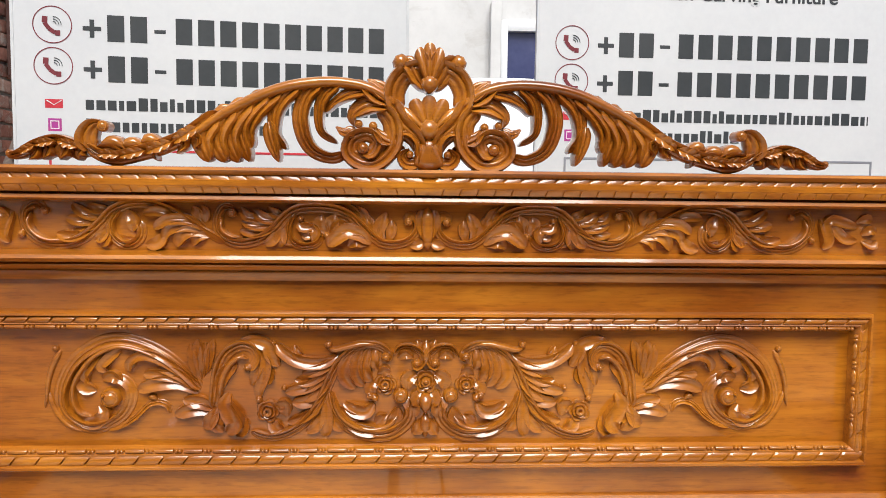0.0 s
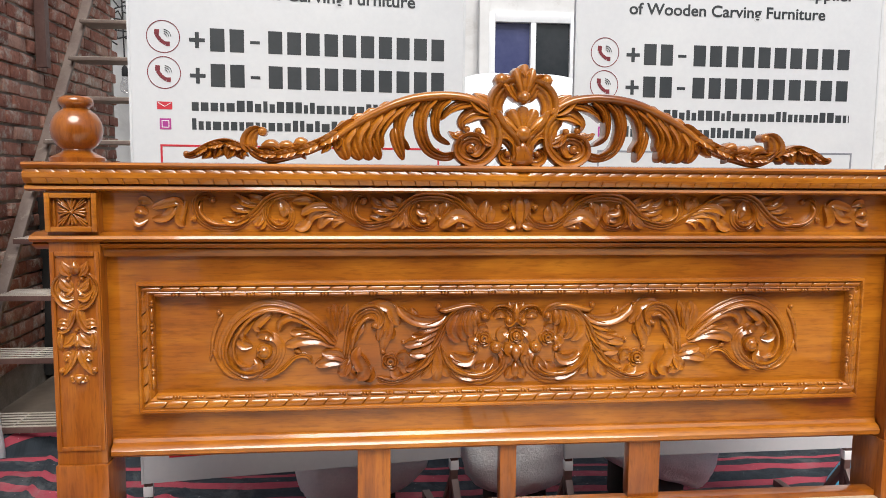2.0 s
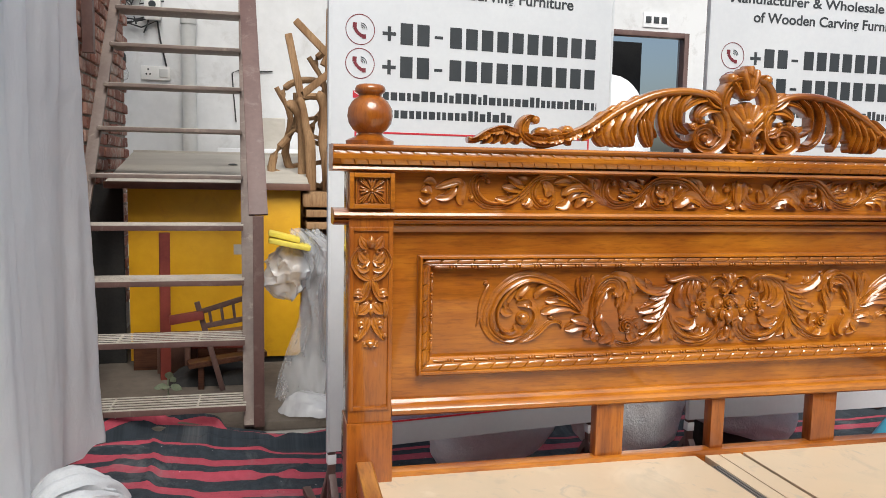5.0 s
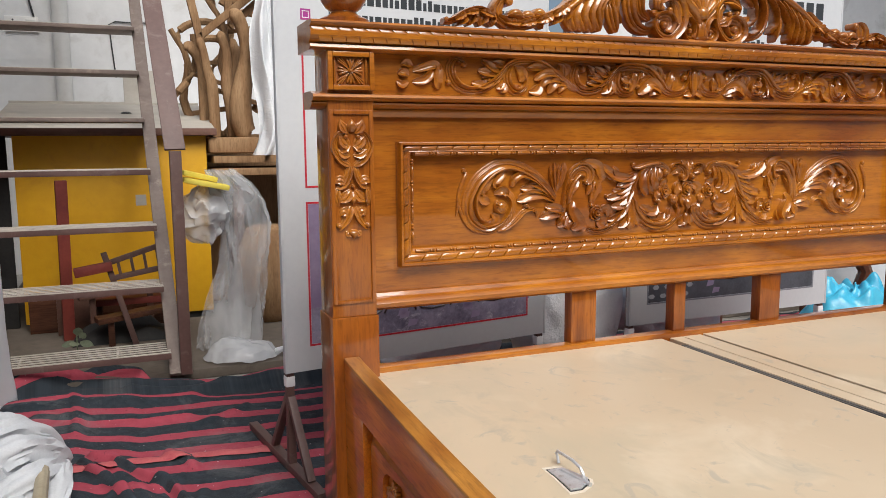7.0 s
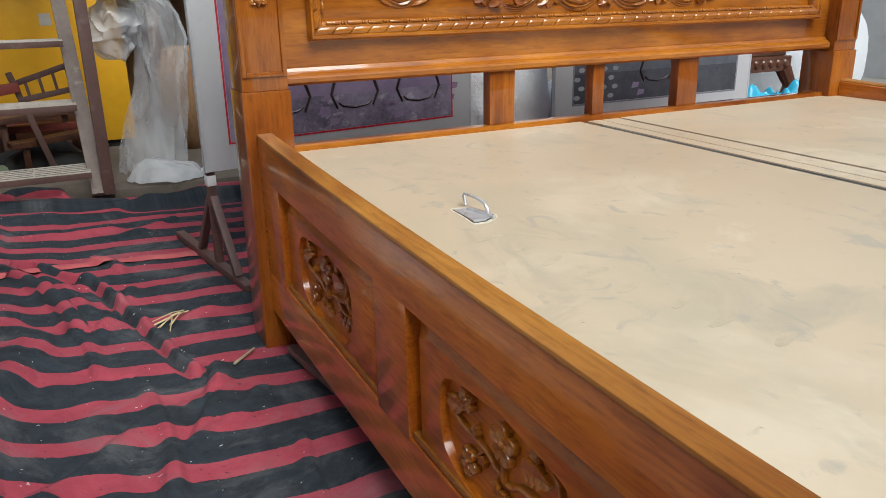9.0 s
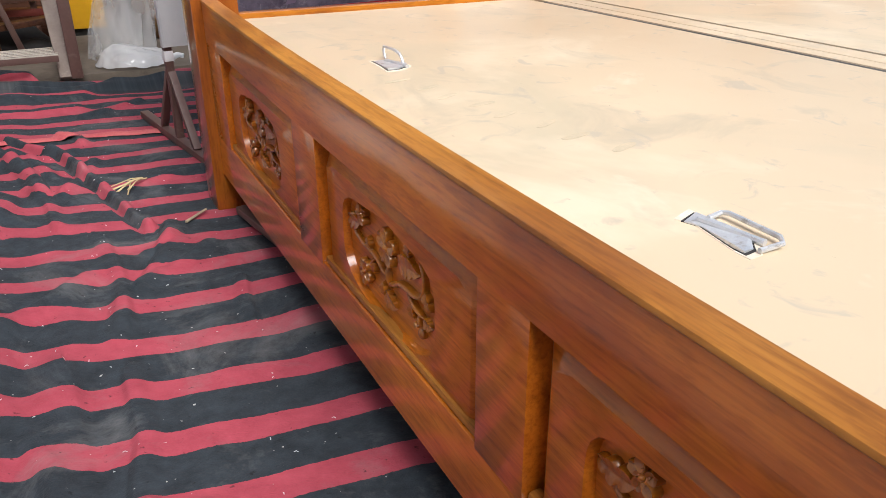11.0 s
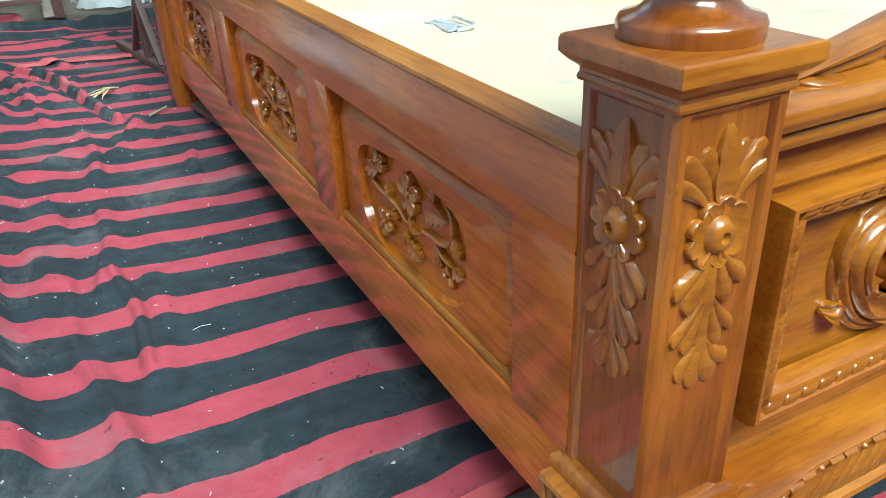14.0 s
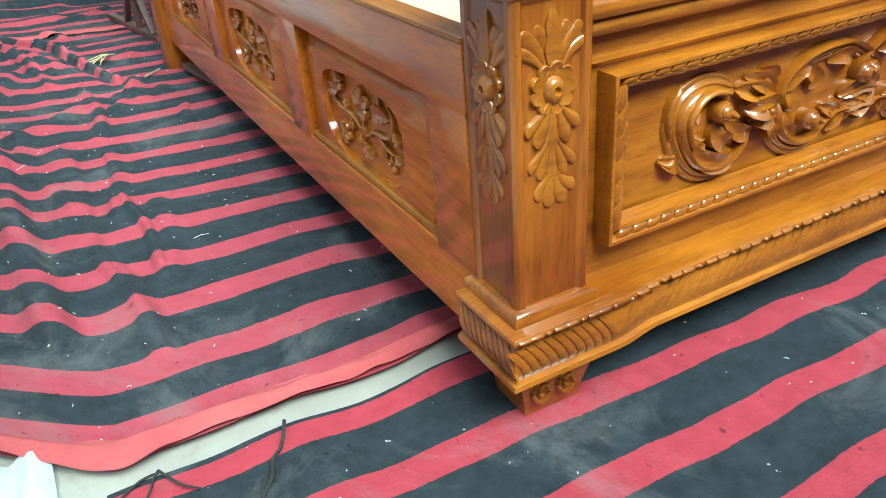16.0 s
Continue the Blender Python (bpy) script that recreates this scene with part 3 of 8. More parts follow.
def rug_height(x, y):
    h = 0.007 + 0.008 * wob(x, y * 2.2, 3.1, 1.6) + 0.006 * wob(x, y, 8.4, 5.0) + 0.0022 * wob(x, y, 1.4, 17.0)
    if x < -0.9 or y > 1.2:
        for line, w, lee, amp in FOLDS:
            h += amp * ridge(x, y, line, w, lee) * (0.85 + 0.5 * wob(x, y, 6.2, 4.0))
        for line, w, lee, amp, wx, wy, far in WRINKLES:
            if abs(x - wx) < far and abs(y - wy) < far:
                h += amp * ridge(x, y, line, w, lee)
    if y > 1.4:
        h += 0.014 * (0.5 + 0.5 * math.sin(24 * y + 6 * x + 5 * wob(x, y, 2, 2.0))) * min(1.0, (y - 1.4) / 0.2)
    if y < -1.55:
        h = h * (0.5 + 0.5 * (y + 1.95) / 0.4)
    return max(0.002, h)


def tuck(x, y):
    """Shift of the stripes across the long creases, where cloth is taken up."""
    out = 0.0
    lean = -0.10 * (min(-0.85, max(-1.75, x)) + 1.1)
    for cx, step in ((-1.27, 0.004), (-1.43, 0.028), (-1.62, 0.035)):
        c = cx + 0.05 * math.sin(2.3 * y + 7 * cx)
        out += step / (1 + math.exp(min(40.0, max(-40.0, (x - c) / 0.010))))
    return out + lean


def hem_bend(x):
    return 0.16 * min(1.0, max(0.0, (-1.48 - x) / 0.18)) ** 1.3


def gathered(x, y):
    """Length along the cloth: some is taken up by the rolled creases, and more is bunched up at the far end."""
    if y < 1.45:
        near = -1.7 < x < -1.1 and -0.2 < y < 0.9
        rolled = [min(1.0, max(0.0, 4 * ridge(x, y, FOLDS[q][0], 0.024, 1.2) - 1.4)) for q in (0, 1)] if near else (0.0, 0.0)
        return y + 0.078 * rolled[0] + 0.05 * rolled[1]
    if y < 1.72:
        return min(1.45 + 1.9 * (y - 1.45), 1.64)
    return 1.64 + 0.8 * (y - 1.72)


FAR_EDGE = ((-2.2, 1.50), (-1.93, 1.60), (-1.80, 1.74), (-1.62, 1.85), (-1.43, 1.80), (-1.20, 1.72), (-1.14, 1.63), (-0.86, 1.69), (0.0, 1.70), (2.7, 1.70))


def far_end(x):
    for (a, p), (c, q) in zip(FAR_EDGE, FAR_EDGE[1:]):
        if x <= c:
            return p + (q - p) * (x - a) / (c - a)
    return FAR_EDGE[-1][1]


def rug(name, label, x0, x1, y0, y1, nu, nv, material, fn, wavy, shift):
    def across(u):
        return x0 + (x1 - x0) * u if x0 > -2 else (x0 + 1.3 * u / 0.72 if u < 0.72 else x0 + 1.3 + (x1 - x0 - 1.3) * (u - 0.72) / 0.28)

    def at(u, v):
        x, y = across(u), y0 + (y1 - y0) * v
        if y > 1.4:
            y = 1.4 + (y - 1.4) * (far_end(x) + 0.02 * wob(x, 0, 5, 9.0) - 1.4) / (y1 - 1.4)
        return (x + 0.03 * wob(y, u, 2.0, 1.8), y + wavy(x) * (1 - v) + 0.012 * wob(x, y, 4.4, 1.3) + 0.015 * wob(x, y * 0.5, 0.7, 4.0) + 0.009 * wob(x, y * 0.4, 2.2, 10.0) + shift(x, y) * min(1.0, 6 * v), fn(x, y))
    me = grid_mesh(name, nu, nv, at, material, uv=lambda u, v: (across(u), gathered(across(u), y0 + (y1 - y0) * v)))
    return tagged(new(name, me), label, "rug")


rear_rug = rug("striped_rug", "rumpled cotton rug striped charcoal and crimson", -2.15, 2.6, -1.925, 1.86, 600, 500, rug_mat, rug_height, hem_bend, tuck)
front_rug = rug("striped_rug", "charcoal and crimson striped cotton rug before the footboard", -1.49, 2.4, -4.4, -1.975, 220, 150, rug_mat_b,
                lambda x, y: 0.005 + 0.004 * wob(x, y, 5.0, 3.0) + 0.004 * wob(x, y * 3, 1.0, 1.2), lambda x: 0.0, lambda x, y: -0.03 * (x + 0.9) * min(1.0, max(0.0, -1.975 - y) / 0.06))


def rug_edges():
    """Frayed ends of the front rug, the turned pink hem and the faded seam of the rear rug."""
    def hem(u, v):
        x = -2.1 + 1.25 * u
        bend = hem_bend(x)
        w = 0.046 * (0.55 + 0.45 * math.sin(3.1 * u) ** 2) * (1 + 0.5 * wob(x, 0, 7, 5))
        return (x, -1.913 + bend - w * (v - 0.5) + 0.012 * wob(x, 1, 2, 4), 0.013 + 0.012 * math.sin(3.1 * v) + 0.010 * wob(x, v * 0.3, 3, 7) + 0.006 * wob(x, v * 0.2, 1, 21))
    me = grid_mesh("hem", 110, 8, hem, hem_mat)
    ob = new("hem", me)
    ob.parent = rear_rug
    ob["label"] = "turned-back pink hem"
    def seam(u, v):
        x = -1.68 + 0.72 * u
        y = 0.865 + 0.02 * wob(x, 0, 3, 4) - 0.10 * (x + 1.4) - (v - 0.5) * (0.050 + 0.025 * wob(x, 2, 3, 9))
        return (x, y, rug_height(x, y) + 0.004 + 0.007 * math.sin(math.pi * v) + 0.003 * wob(x, v, 3, 20))
    ob = new("seam_strip", grid_mesh("seam_strip", 90, 8, seam, seam_mat))
    ob.parent = rear_rug
    ob["label"] = "frayed salmon-pink seam"
    thread = [(-1.272, -1.976, 0.016), (-1.283, -2.004, 0.014), (-1.293, -2.022, 0.013), (-1.309, -2.036, 0.014), (-1.314, -2.055, 0.013), (-1.322, -2.070, 0.014), (-1.339, -2.092, 0.013)]
    for turn in (0.0, 1.1, 2.3):
        tail = [(-1.44 - 0.012 * q * math.cos(turn), -1.978 - 0.0035 * q * (1 + turn) + 0.006 * math.sin(q * 0.9 + turn), 0.013) for q in range(6)]
        part("frayed_end", Build().tube(tail, 0.0022, 0.0012, 5), hem_black, front_rug)
    part("loose_thread", Build().tube(thread, 0.0026, n=6), hem_black, front_rug)


rug_edges()


# ---- the bed ----
bed = thing("carved_bed", "glossy golden-brown carved wooden king-size bed with bare platform", "bed")


def headboard():
    b = Build().box(-0.93, 0.028, 0.652, 0.93, 0.062, 1.27, 0.002)
    hb = part("headboard", b, wood["x"], bed, "horizontal-grained headboard panel")
    # raised frame round the carved field
    zo0, zo1, xo = 0.732, 1.029, 0.853
    zi0, zi1, xi = 0.775, 0.998, 0.817
    # section steps from outer to inner edge: outward height above the board
    steps = ((0.0, 0.0), (0.0, 0.020), (0.10, 0.027), (0.22, 0.028), (0.34, 0.019), (0.44, 0.018), (0.60, 0.022), (0.74, 0.024), (0.86, 0.018), (0.93, 0.013), (1.0, -0.004))
    corners = []
    for f, h in steps:
        x, a, c = xo + (xi - xo) * f, zo0 + (zi0 - zo0) * f, zo1 + (zi1 - zo1) * f
        corners.append([(-x, 0.028 - h, a), (x, 0.028 - h, a), (x, 0.028 - h, c), (-x, 0.028 - h, c)])
    n = len(steps)
    vs = [p for c in corners for p in c]
    fs = [(i * 4 + j, i * 4 + (j + 1) % 4, (i + 1) * 4 + (j + 1) % 4, (i + 1) * 4 + j) for i in range(n - 1) for j in range(4)]
    frame_part = part("panel_frame", Build().add(vs, fs), wood["x"], hb, "moulded picture frame with carved rope and bead", 30)
    # bead rows and rope cuts on the frame
    bead = Build()
    rope = Build()
    def run(p, q, count):
        for i in range(count):
            f = (i + 0.5) / count
            yield p[0] + (q[0] - p[0]) * f, p[1] + (q[1] - p[1]) * f
    for p, q, cnt, horiz in (((-0.815, 1.001), (0.815, 1.001), 30, 1), ((-0.815, 0.770), (0.815, 0.770), 31, 1), ((-0.820, 0.785), (-0.820, 0.99), 4, 0), ((0.820, 0.785), (0.820, 0.99), 4, 0)):
        pitch = (q[0] - p[0] + q[1] - p[1]) / cnt
        for x, z in run(p, q, cnt):
            for off, ln in ((-0.14 * pitch, 0.335 * pitch), (0.285 * pitch, 0.0042), (0.415 * pitch, 0.0042)):
                if horiz:
                    pill(bead, x + off, 0.0085, z, ln, 0.0046, 0.0065)
                else:
                    pill(bead, x, 0.0085, z + off, 0.0046, ln, 0.0065)
    for p, q, cnt, horiz in (((-0.84, 1.014), (0.84, 1.014), 41, 1), ((-0.84, 0.752), (0.84, 0.752), 38, 1), ((-0.836, 0.76), (-0.836, 1.0), 6, 0), ((0.836, 0.76), (0.836, 1.0), 6, 0)):
        for x, z in run(p, q, cnt):
            lobe(rope, x, 0.0065, z, (0.84 / cnt - 0.0010) if horiz else 0.007, (0.0065 if z > 0.9 else 0.0105) if horiz else 0.0188, 0.0050, 0.8)
    tagged(part("beading", bead, carved_wood, hb, "", 50), kind="stuff")
    tagged(part("rope_carving", rope, carved_wood, hb, "", 50), kind="stuff")
    # lintel moulding under the board
    sec = [(0.060, 0.634), (0.010, 0.634), (0.002, 0.640), (0.000, 0.650), (0.006, 0.658), (0.018, 0.664), (0.022, 0.672), (0.030, 0.674), (0.060, 0.674)]
    part("lower_moulding", Build().sweep_x(-0.915, 0.915, sec, 30), wood["x"], hb)
    # cornice below the frieze
    sec = [(0.075, 1.103), (0.012, 1.103), (0.004, 1.107), (-0.006, 1.111), (-0.010, 1.116), (-0.004, 1.119), (-0.020, 1.122), (-0.026, 1.128), (-0.022, 1.134), (0.01, 1.141), (0.075, 1.141)]
    part("cornice", Build().sweep_x(-1.058, 1.058, sec, 40), wood["x"], hb)
    sec = [(0.062, 1.086), (0.016, 1.086), (0.010, 1.095), (0.010, 1.103), (0.062, 1.103)]
    part("cove", Build().sweep_x(-0.925, 0.925, sec, 20), wood["x"], hb)
    part("frieze_board", Build().box(-0.925, 0.014, 1.141, 0.925, 0.07, 1.229, 0.001), wood["x"], hb)
    # top moulding with gadroon
    sec = [(0.10, 1.228), (0.000, 1.228), (-0.018, 1.230), (-0.026, 1.234), (-0.024, 1.240), (-0.014, 1.243), (-0.026, 1.248), (-0.034, 1.258), (-0.034, 1.268),
           (-0.026, 1.276), (-0.036, 1.280), (-0.040, 1.285), (-0.036, 1.290), (0.0, 1.292), (0.10, 1.292)]
    tm = part("top_moulding", Build().sweep_x(-1.062, 1.062, sec, 60), wood["x"], hb)
    gad = Build()
    for i in range(68):
        x = -1.05 + 2.1 * (i + 0.5) / 68
        s = 1 if x > 0 else -1
        tongue(gad, x, -0.0325, 1.2455, 1.2775, 0.0149, 0.0042, 0.011 * s)
    tagged(part("gadroon", gad, carved_wood, tm, "", 50), kind="stuff")
    for x0, x1 in ((-0.370, -0.293), (-0.034, 0.006), (0.282, 0.360)):
        part("baluster", Build().box(x0, 0.018, 0.49, x1, 0.055, 0.636, 0.003), wood["z"], hb)
    part("head_rail", Build().box(-0.925, 0.006, 0.40, 0.925, 0.045, 0.4935, 0.004), wood["x"], hb)
    return hb


def pill(k, x, y, z, rx, rz, h):
    """A raised bead, long across or upright, facing the front."""
    if rx > 1.6 * rz:
        pad(k, x, y, z, rx, rz, h, 0.0)
        return
    n, o = 8, len(k.v)
    for s, hh in ((1.0, 0.0), (0.72, 0.72), (0.3, 0.97)):
        k.v += [(x + rx * s * math.cos(2 * math.pi * i / n), y - h * hh, z + rz * s * math.sin(2 * math.pi * i / n)) for i in range(n)]
    k.f += [(o + j * n + i, o + j * n + (i + 1) % n, o + (j + 1) * n + (i + 1) % n, o + (j + 1) * n + i) for j in range(2) for i in range(n)]
    k.f.append(tuple(o + 2 * n + i for i in range(n)))


def pad(k, x, y, z, rx, rz, h, lean, bow=0.0):
    """A long rounded pad with quick ends, slanted by lean: one strand of a rope or one cut of a gadroon."""
    o, n, m = len(k.v), 7, 5
    for i in range(n):
        t = (-1.0, -0.94, -0.6, 0.0, 0.6, 0.94, 1.0)[i]
        for j in range(m):
            q = -1 + 2 * j / (m - 1)
            hh = (0.0 if abs(t) == 1 else 0.8 if abs(t) > 0.9 else 1.0) * math.sqrt(max(0, 1 - q * q))
            k.v.append((x + rx * t + lean * rz * (q + bow * q * q), y - h * hh, z + rz * q))
    k.f += [(o + i * m + j, o + i * m + j + 1, o + (i + 1) * m + j + 1, o + (i + 1) * m + j) for i in range(n - 1) for j in range(m - 1)]


def lobe(k, x, y, z, rx, rz, h, lean):
    """A slanted rope strand, along or upright."""
    if rx >= rz:
        pad(k, x, y, z, rx, rz, h, lean)
    else:
        o = len(k.v)
        pad(k, 0, y, 0, rz, rx, h, lean)
        k.v[o:] = [(x + w, d, z + u) for u, d, w in k.v[o:]]


def tongue(k, x, y, z0, z1, w, h, lean):
    """One gadroon cut: an upright slanted pad on a rounded band."""
    pad(k, x, y + 0.003, (z0 + z1) / 2, w, (z1 - z0) / 2, h, lean / max(1e-6, (z1 - z0) / 2), 0.35)


def bracket(k, x0, x1, z0, z1, y, d, t=0.010):
    """A thin raised border round a rectangle on a front face."""
    k.box(x0, y - d, z0, x0 + t, y, z1, 0.002).box(x1 - t, y - d, z0, x1, y, z1, 0.002)
    k.box(x0 + t, y - d, z0, x1 - t, y, z0 + t, 0.002).box(x0 + t, y - d, z1 - t, x1 - t, y, z1, 0.002)


def head_post(s):
    x0, x1 = sorted((s * 0.918, s * 1.024))
    post = part("head_post", Build().box(x0, -0.012, 0.628, x1, 0.10, 1.235, 0.003), wood["z"], bed)
    part("post_foot", Build().box(x0 - 0.003, -0.018, 0.0, x1 + 0.003, 0.104, 0.628, 0.004), wood["z"], post)
    k = Build()
    bracket(k, x0 + 0.002, x1 - 0.002, 0.66, 1.10, -0.012, 0.005, 0.010)
    part("edge_bead", k, wood["z"], post)
    k = Build()
    bracket(k, x0, x1, 1.143, 1.226, -0.012, 0.014, 0.011)
    part("block_border", k, wood["x"], post)
    c = (x0 + x1) / 2
    prof = [(0.056, 1.290), (0.057, 1.300), (0.050, 1.304), (0.040, 1.308), (0.030, 1.314), (0.029, 1.318), (0.040, 1.326), (0.050, 1.341), (0.0535, 1.358), (0.051, 1.376),
            (0.042, 1.392), (0.031, 1.401), (0.026, 1.405), (0.028, 1.409), (0.034, 1.413), (0.036, 1.420), (0.033, 1.427), (0.026, 1.431), (0.010, 1.432)]
    part("ball_finial", Build().lathe(c, 0.03, prof, 36), wood["z"], post, "turned ball finial with a collar", 50)
    return post


def rise(k, s):
    """The rail's sag: its upper edge climbs and leans in a little towards the head. Mirrors the left side."""
    out = []
    for x, y, z in k.v:
        t = min(1.0, max(0.0, (y + 2.07) / 2.05)) ** 2.5
        out.append((s * (x - 0.010 * t), y, z + 0.033 * t * min(1.0, max(0.0, (z - 0.1) / 0.4))))
    k.v = out
    return k


def long_box(k, x0, y0, z0, x1, y1, z1, b, n=24):
    """A chamfered box along y, cut into short lengths so that it can bend."""
    sec = [(x0 + b, z0), (x1 - b, z0), (x1, z0 + b), (x1, z1 - b), (x1 - b * 0.3, z1 - b * 0.3), (x1 - b, z1), (x0 + b, z1), (x0, z1 - b), (x0, z0 + b)]
    m = len(sec)
    k.add([(x, y0 + (y1 - y0) * i / n, z) for i in range(n + 1) for x, z in sec],
          [(i * m + j, i * m + (j + 1) % m, (i + 1) * m + (j + 1) % m, (i + 1) * m + j) for i in range(n) for j in range(m)] + [tuple(range(m))[::-1], tuple(n * m + j for j in range(m))])
    return k


def side_rail(s):
    """A long side with three framed panels."""
    X = 1.012
    k = Build()
    stiles = []
    spans = ((-0.167, -0.724), (-0.845, -1.365), (-1.462, -1.965))
    z0, z1, p0, p1 = 0.100, 0.496, 0.203, 0.408
    long_box(k, 0.972, -2.060, p1, X, -0.02, z1, 0.003)
    stiles.append(("lower_rail", long_box(Build(), 0.962, -2.060, z0, X - 0.001, -0.02, p0, 0.003)))
    for a, c in ((-0.02, -0.167), (-0.724, -0.845), (-1.365, -1.462), (-1.965, -2.060)):
        stiles.append(("stile", Build().box(0.962, c, p0 - 0.006, X - 0.0004, a, p1 + 0.006, 0.0002)))
    rail = part("side_rail", rise(k, s), wood["y"], bed, "long glossy side rail with three recessed panels")
    for nm, q in stiles:
        part(nm, rise(q, s), wood["y"], rail)
    part("rail_top", rise(long_box(Build(), 0.974, -2.060, 0.492, X + 0.0015, -0.02, 0.502, 0.004), s), lit_wood, rail, "golden top edge in a lit tone")
    for a, c in spans:
        f = Build()
        medallion(f, c, a, p0, p1, X)
        part("rail_panel", rise(f, s), panel_wood, rail)
        part("panel_bead", rise(Build().box(X - 0.022, c + 0.004, p0, X - 0.004, a - 0.004, p0 + 0.013, 0.0055), s), lit_wood, rail)
        if s < 0:
            sprig(rail, (a + c) / 2, X)
    return rail


def medallion(f, ya, yb, z0, z1, X):
    """Fielded panel: sunk ground, sloped raised field and a sunk arched tray for the carving."""
    cy, cz = (ya + yb) / 2, (z0 + z1) / 2
    hw, hh = (yb - ya) / 2, (z1 - z0) / 2
    N = 48
    def rect(sy, sz):
        out = []
        for i in range(N):
            a = 2 * math.pi * (i + 0.5) / N
            c, q = math.cos(a), math.sin(a)
            m = 1 / max(abs(c), abs(q))
            out.append((c * m * sy, q * m * sz))
        return out
    def arch(sy, sz):
        out = []
        for i in range(N):
            a = 2 * math.pi * (i + 0.5) / N
            c, q = math.cos(a), math.sin(a)
            e = 4.5 if q > 0 else 3.0
            m = 1 / (abs(c) ** e + abs(q) ** e) ** (1 / e)
            out.append((c * m * sy, q * m * sz * (1 + 0.10 * math.exp(-(c / 0.28) ** 2) * (1 if q > 0 else 0.4))))
        return out
    ty, tz = 0.012 / 1, -0.0165
    def moved(ring, u, w):
        return [(a + u, b + w) for a, b in ring]
    rings = ((rect(hw, hh), 0.028), (rect(hw * 0.985, hh * 0.985), 0.026), (moved(rect(hw * 0.90, hh * 0.86), 0, -0.011), 0.010), (moved(rect(hw * 0.89, hh * 0.855), 0, -0.011), 0.009),
             (moved(arch(0.157, 0.0735), ty, tz), 0.009), (moved(arch(0.154, 0.0715), ty, tz), 0.021), (moved(arch(0.10, 0.05), ty, tz), 0.023))
    o = len(f.v)
    for ring, d in rings:
        f.v += [(X - d, cy + u, cz + w) for u, w in ring]
    f.f += [(o + r * N + i, o + r * N + (i + 1) % N, o + (r + 1) * N + (i + 1) % N, o + (r + 1) * N + i) for r in range(len(rings) - 1) for i in range(N)]
    f.f.append(tuple(o + (len(rings) - 1) * N + i for i in range(N)))


SKIRT = [(0.100, 0.097), (0.0035, 0.0975), (0.000, 0.101), (0.001, 0.108), (0.0080, 0.111), (0.0070, 0.115), (0.0040, 0.123), (0.0030, 0.133), (0.0038, 0.143), (0.0065, 0.152), (0.0105, 0.158),
         (0.0095, 0.162), (0.0025, 0.166), (0.001, 0.171), (0.0025, 0.1745), (0.005, 0.176), (0.090, 0.1775)]


def sunk_post(x0, x1, y0, y1, z0, z1, p0, p1, border, deep):
    """A square post with softened corners and a sunk panel with sloped edges on each face."""
    k, c, e = Build(), 0.004, 0.004
    cx, cy, hx, hy = (x0 + x1) / 2, (y0 + y1) / 2, (x1 - x0) / 2, (y1 - y0) / 2
    rows = [(z0, 0), (p0, 0), (p0 + e, 1), (p1 - e, 1), (p1, 0), (z1, 0)]
    for z, low in rows:
        for q in range(4):
            ca, sa = (1, 0, -1, 0)[q], (0, 1, 0, -1)[q]
            w, d = (hy, hx) if q % 2 == 0 else (hx, hy)
            for t, dip in ((-w + c, 0), (-w + border, 0), (-w + border + e, deep), (w - border - e, deep), (w - border, 0), (w - c, 0)):
                r = d - dip * low
                k.v.append((cx + ca * r - sa * t, cy + sa * r + ca * t, z))
    n = 24
    k.f += [(i * n + j, i * n + (j + 1) % n, (i + 1) * n + (j + 1) % n, (i + 1) * n + j) for i in range(len(rows) - 1) for j in range(n)]
    k.f += [tuple(range(n))[::-1], tuple((len(rows) - 1) * n + j for j in range(n))]
    return k


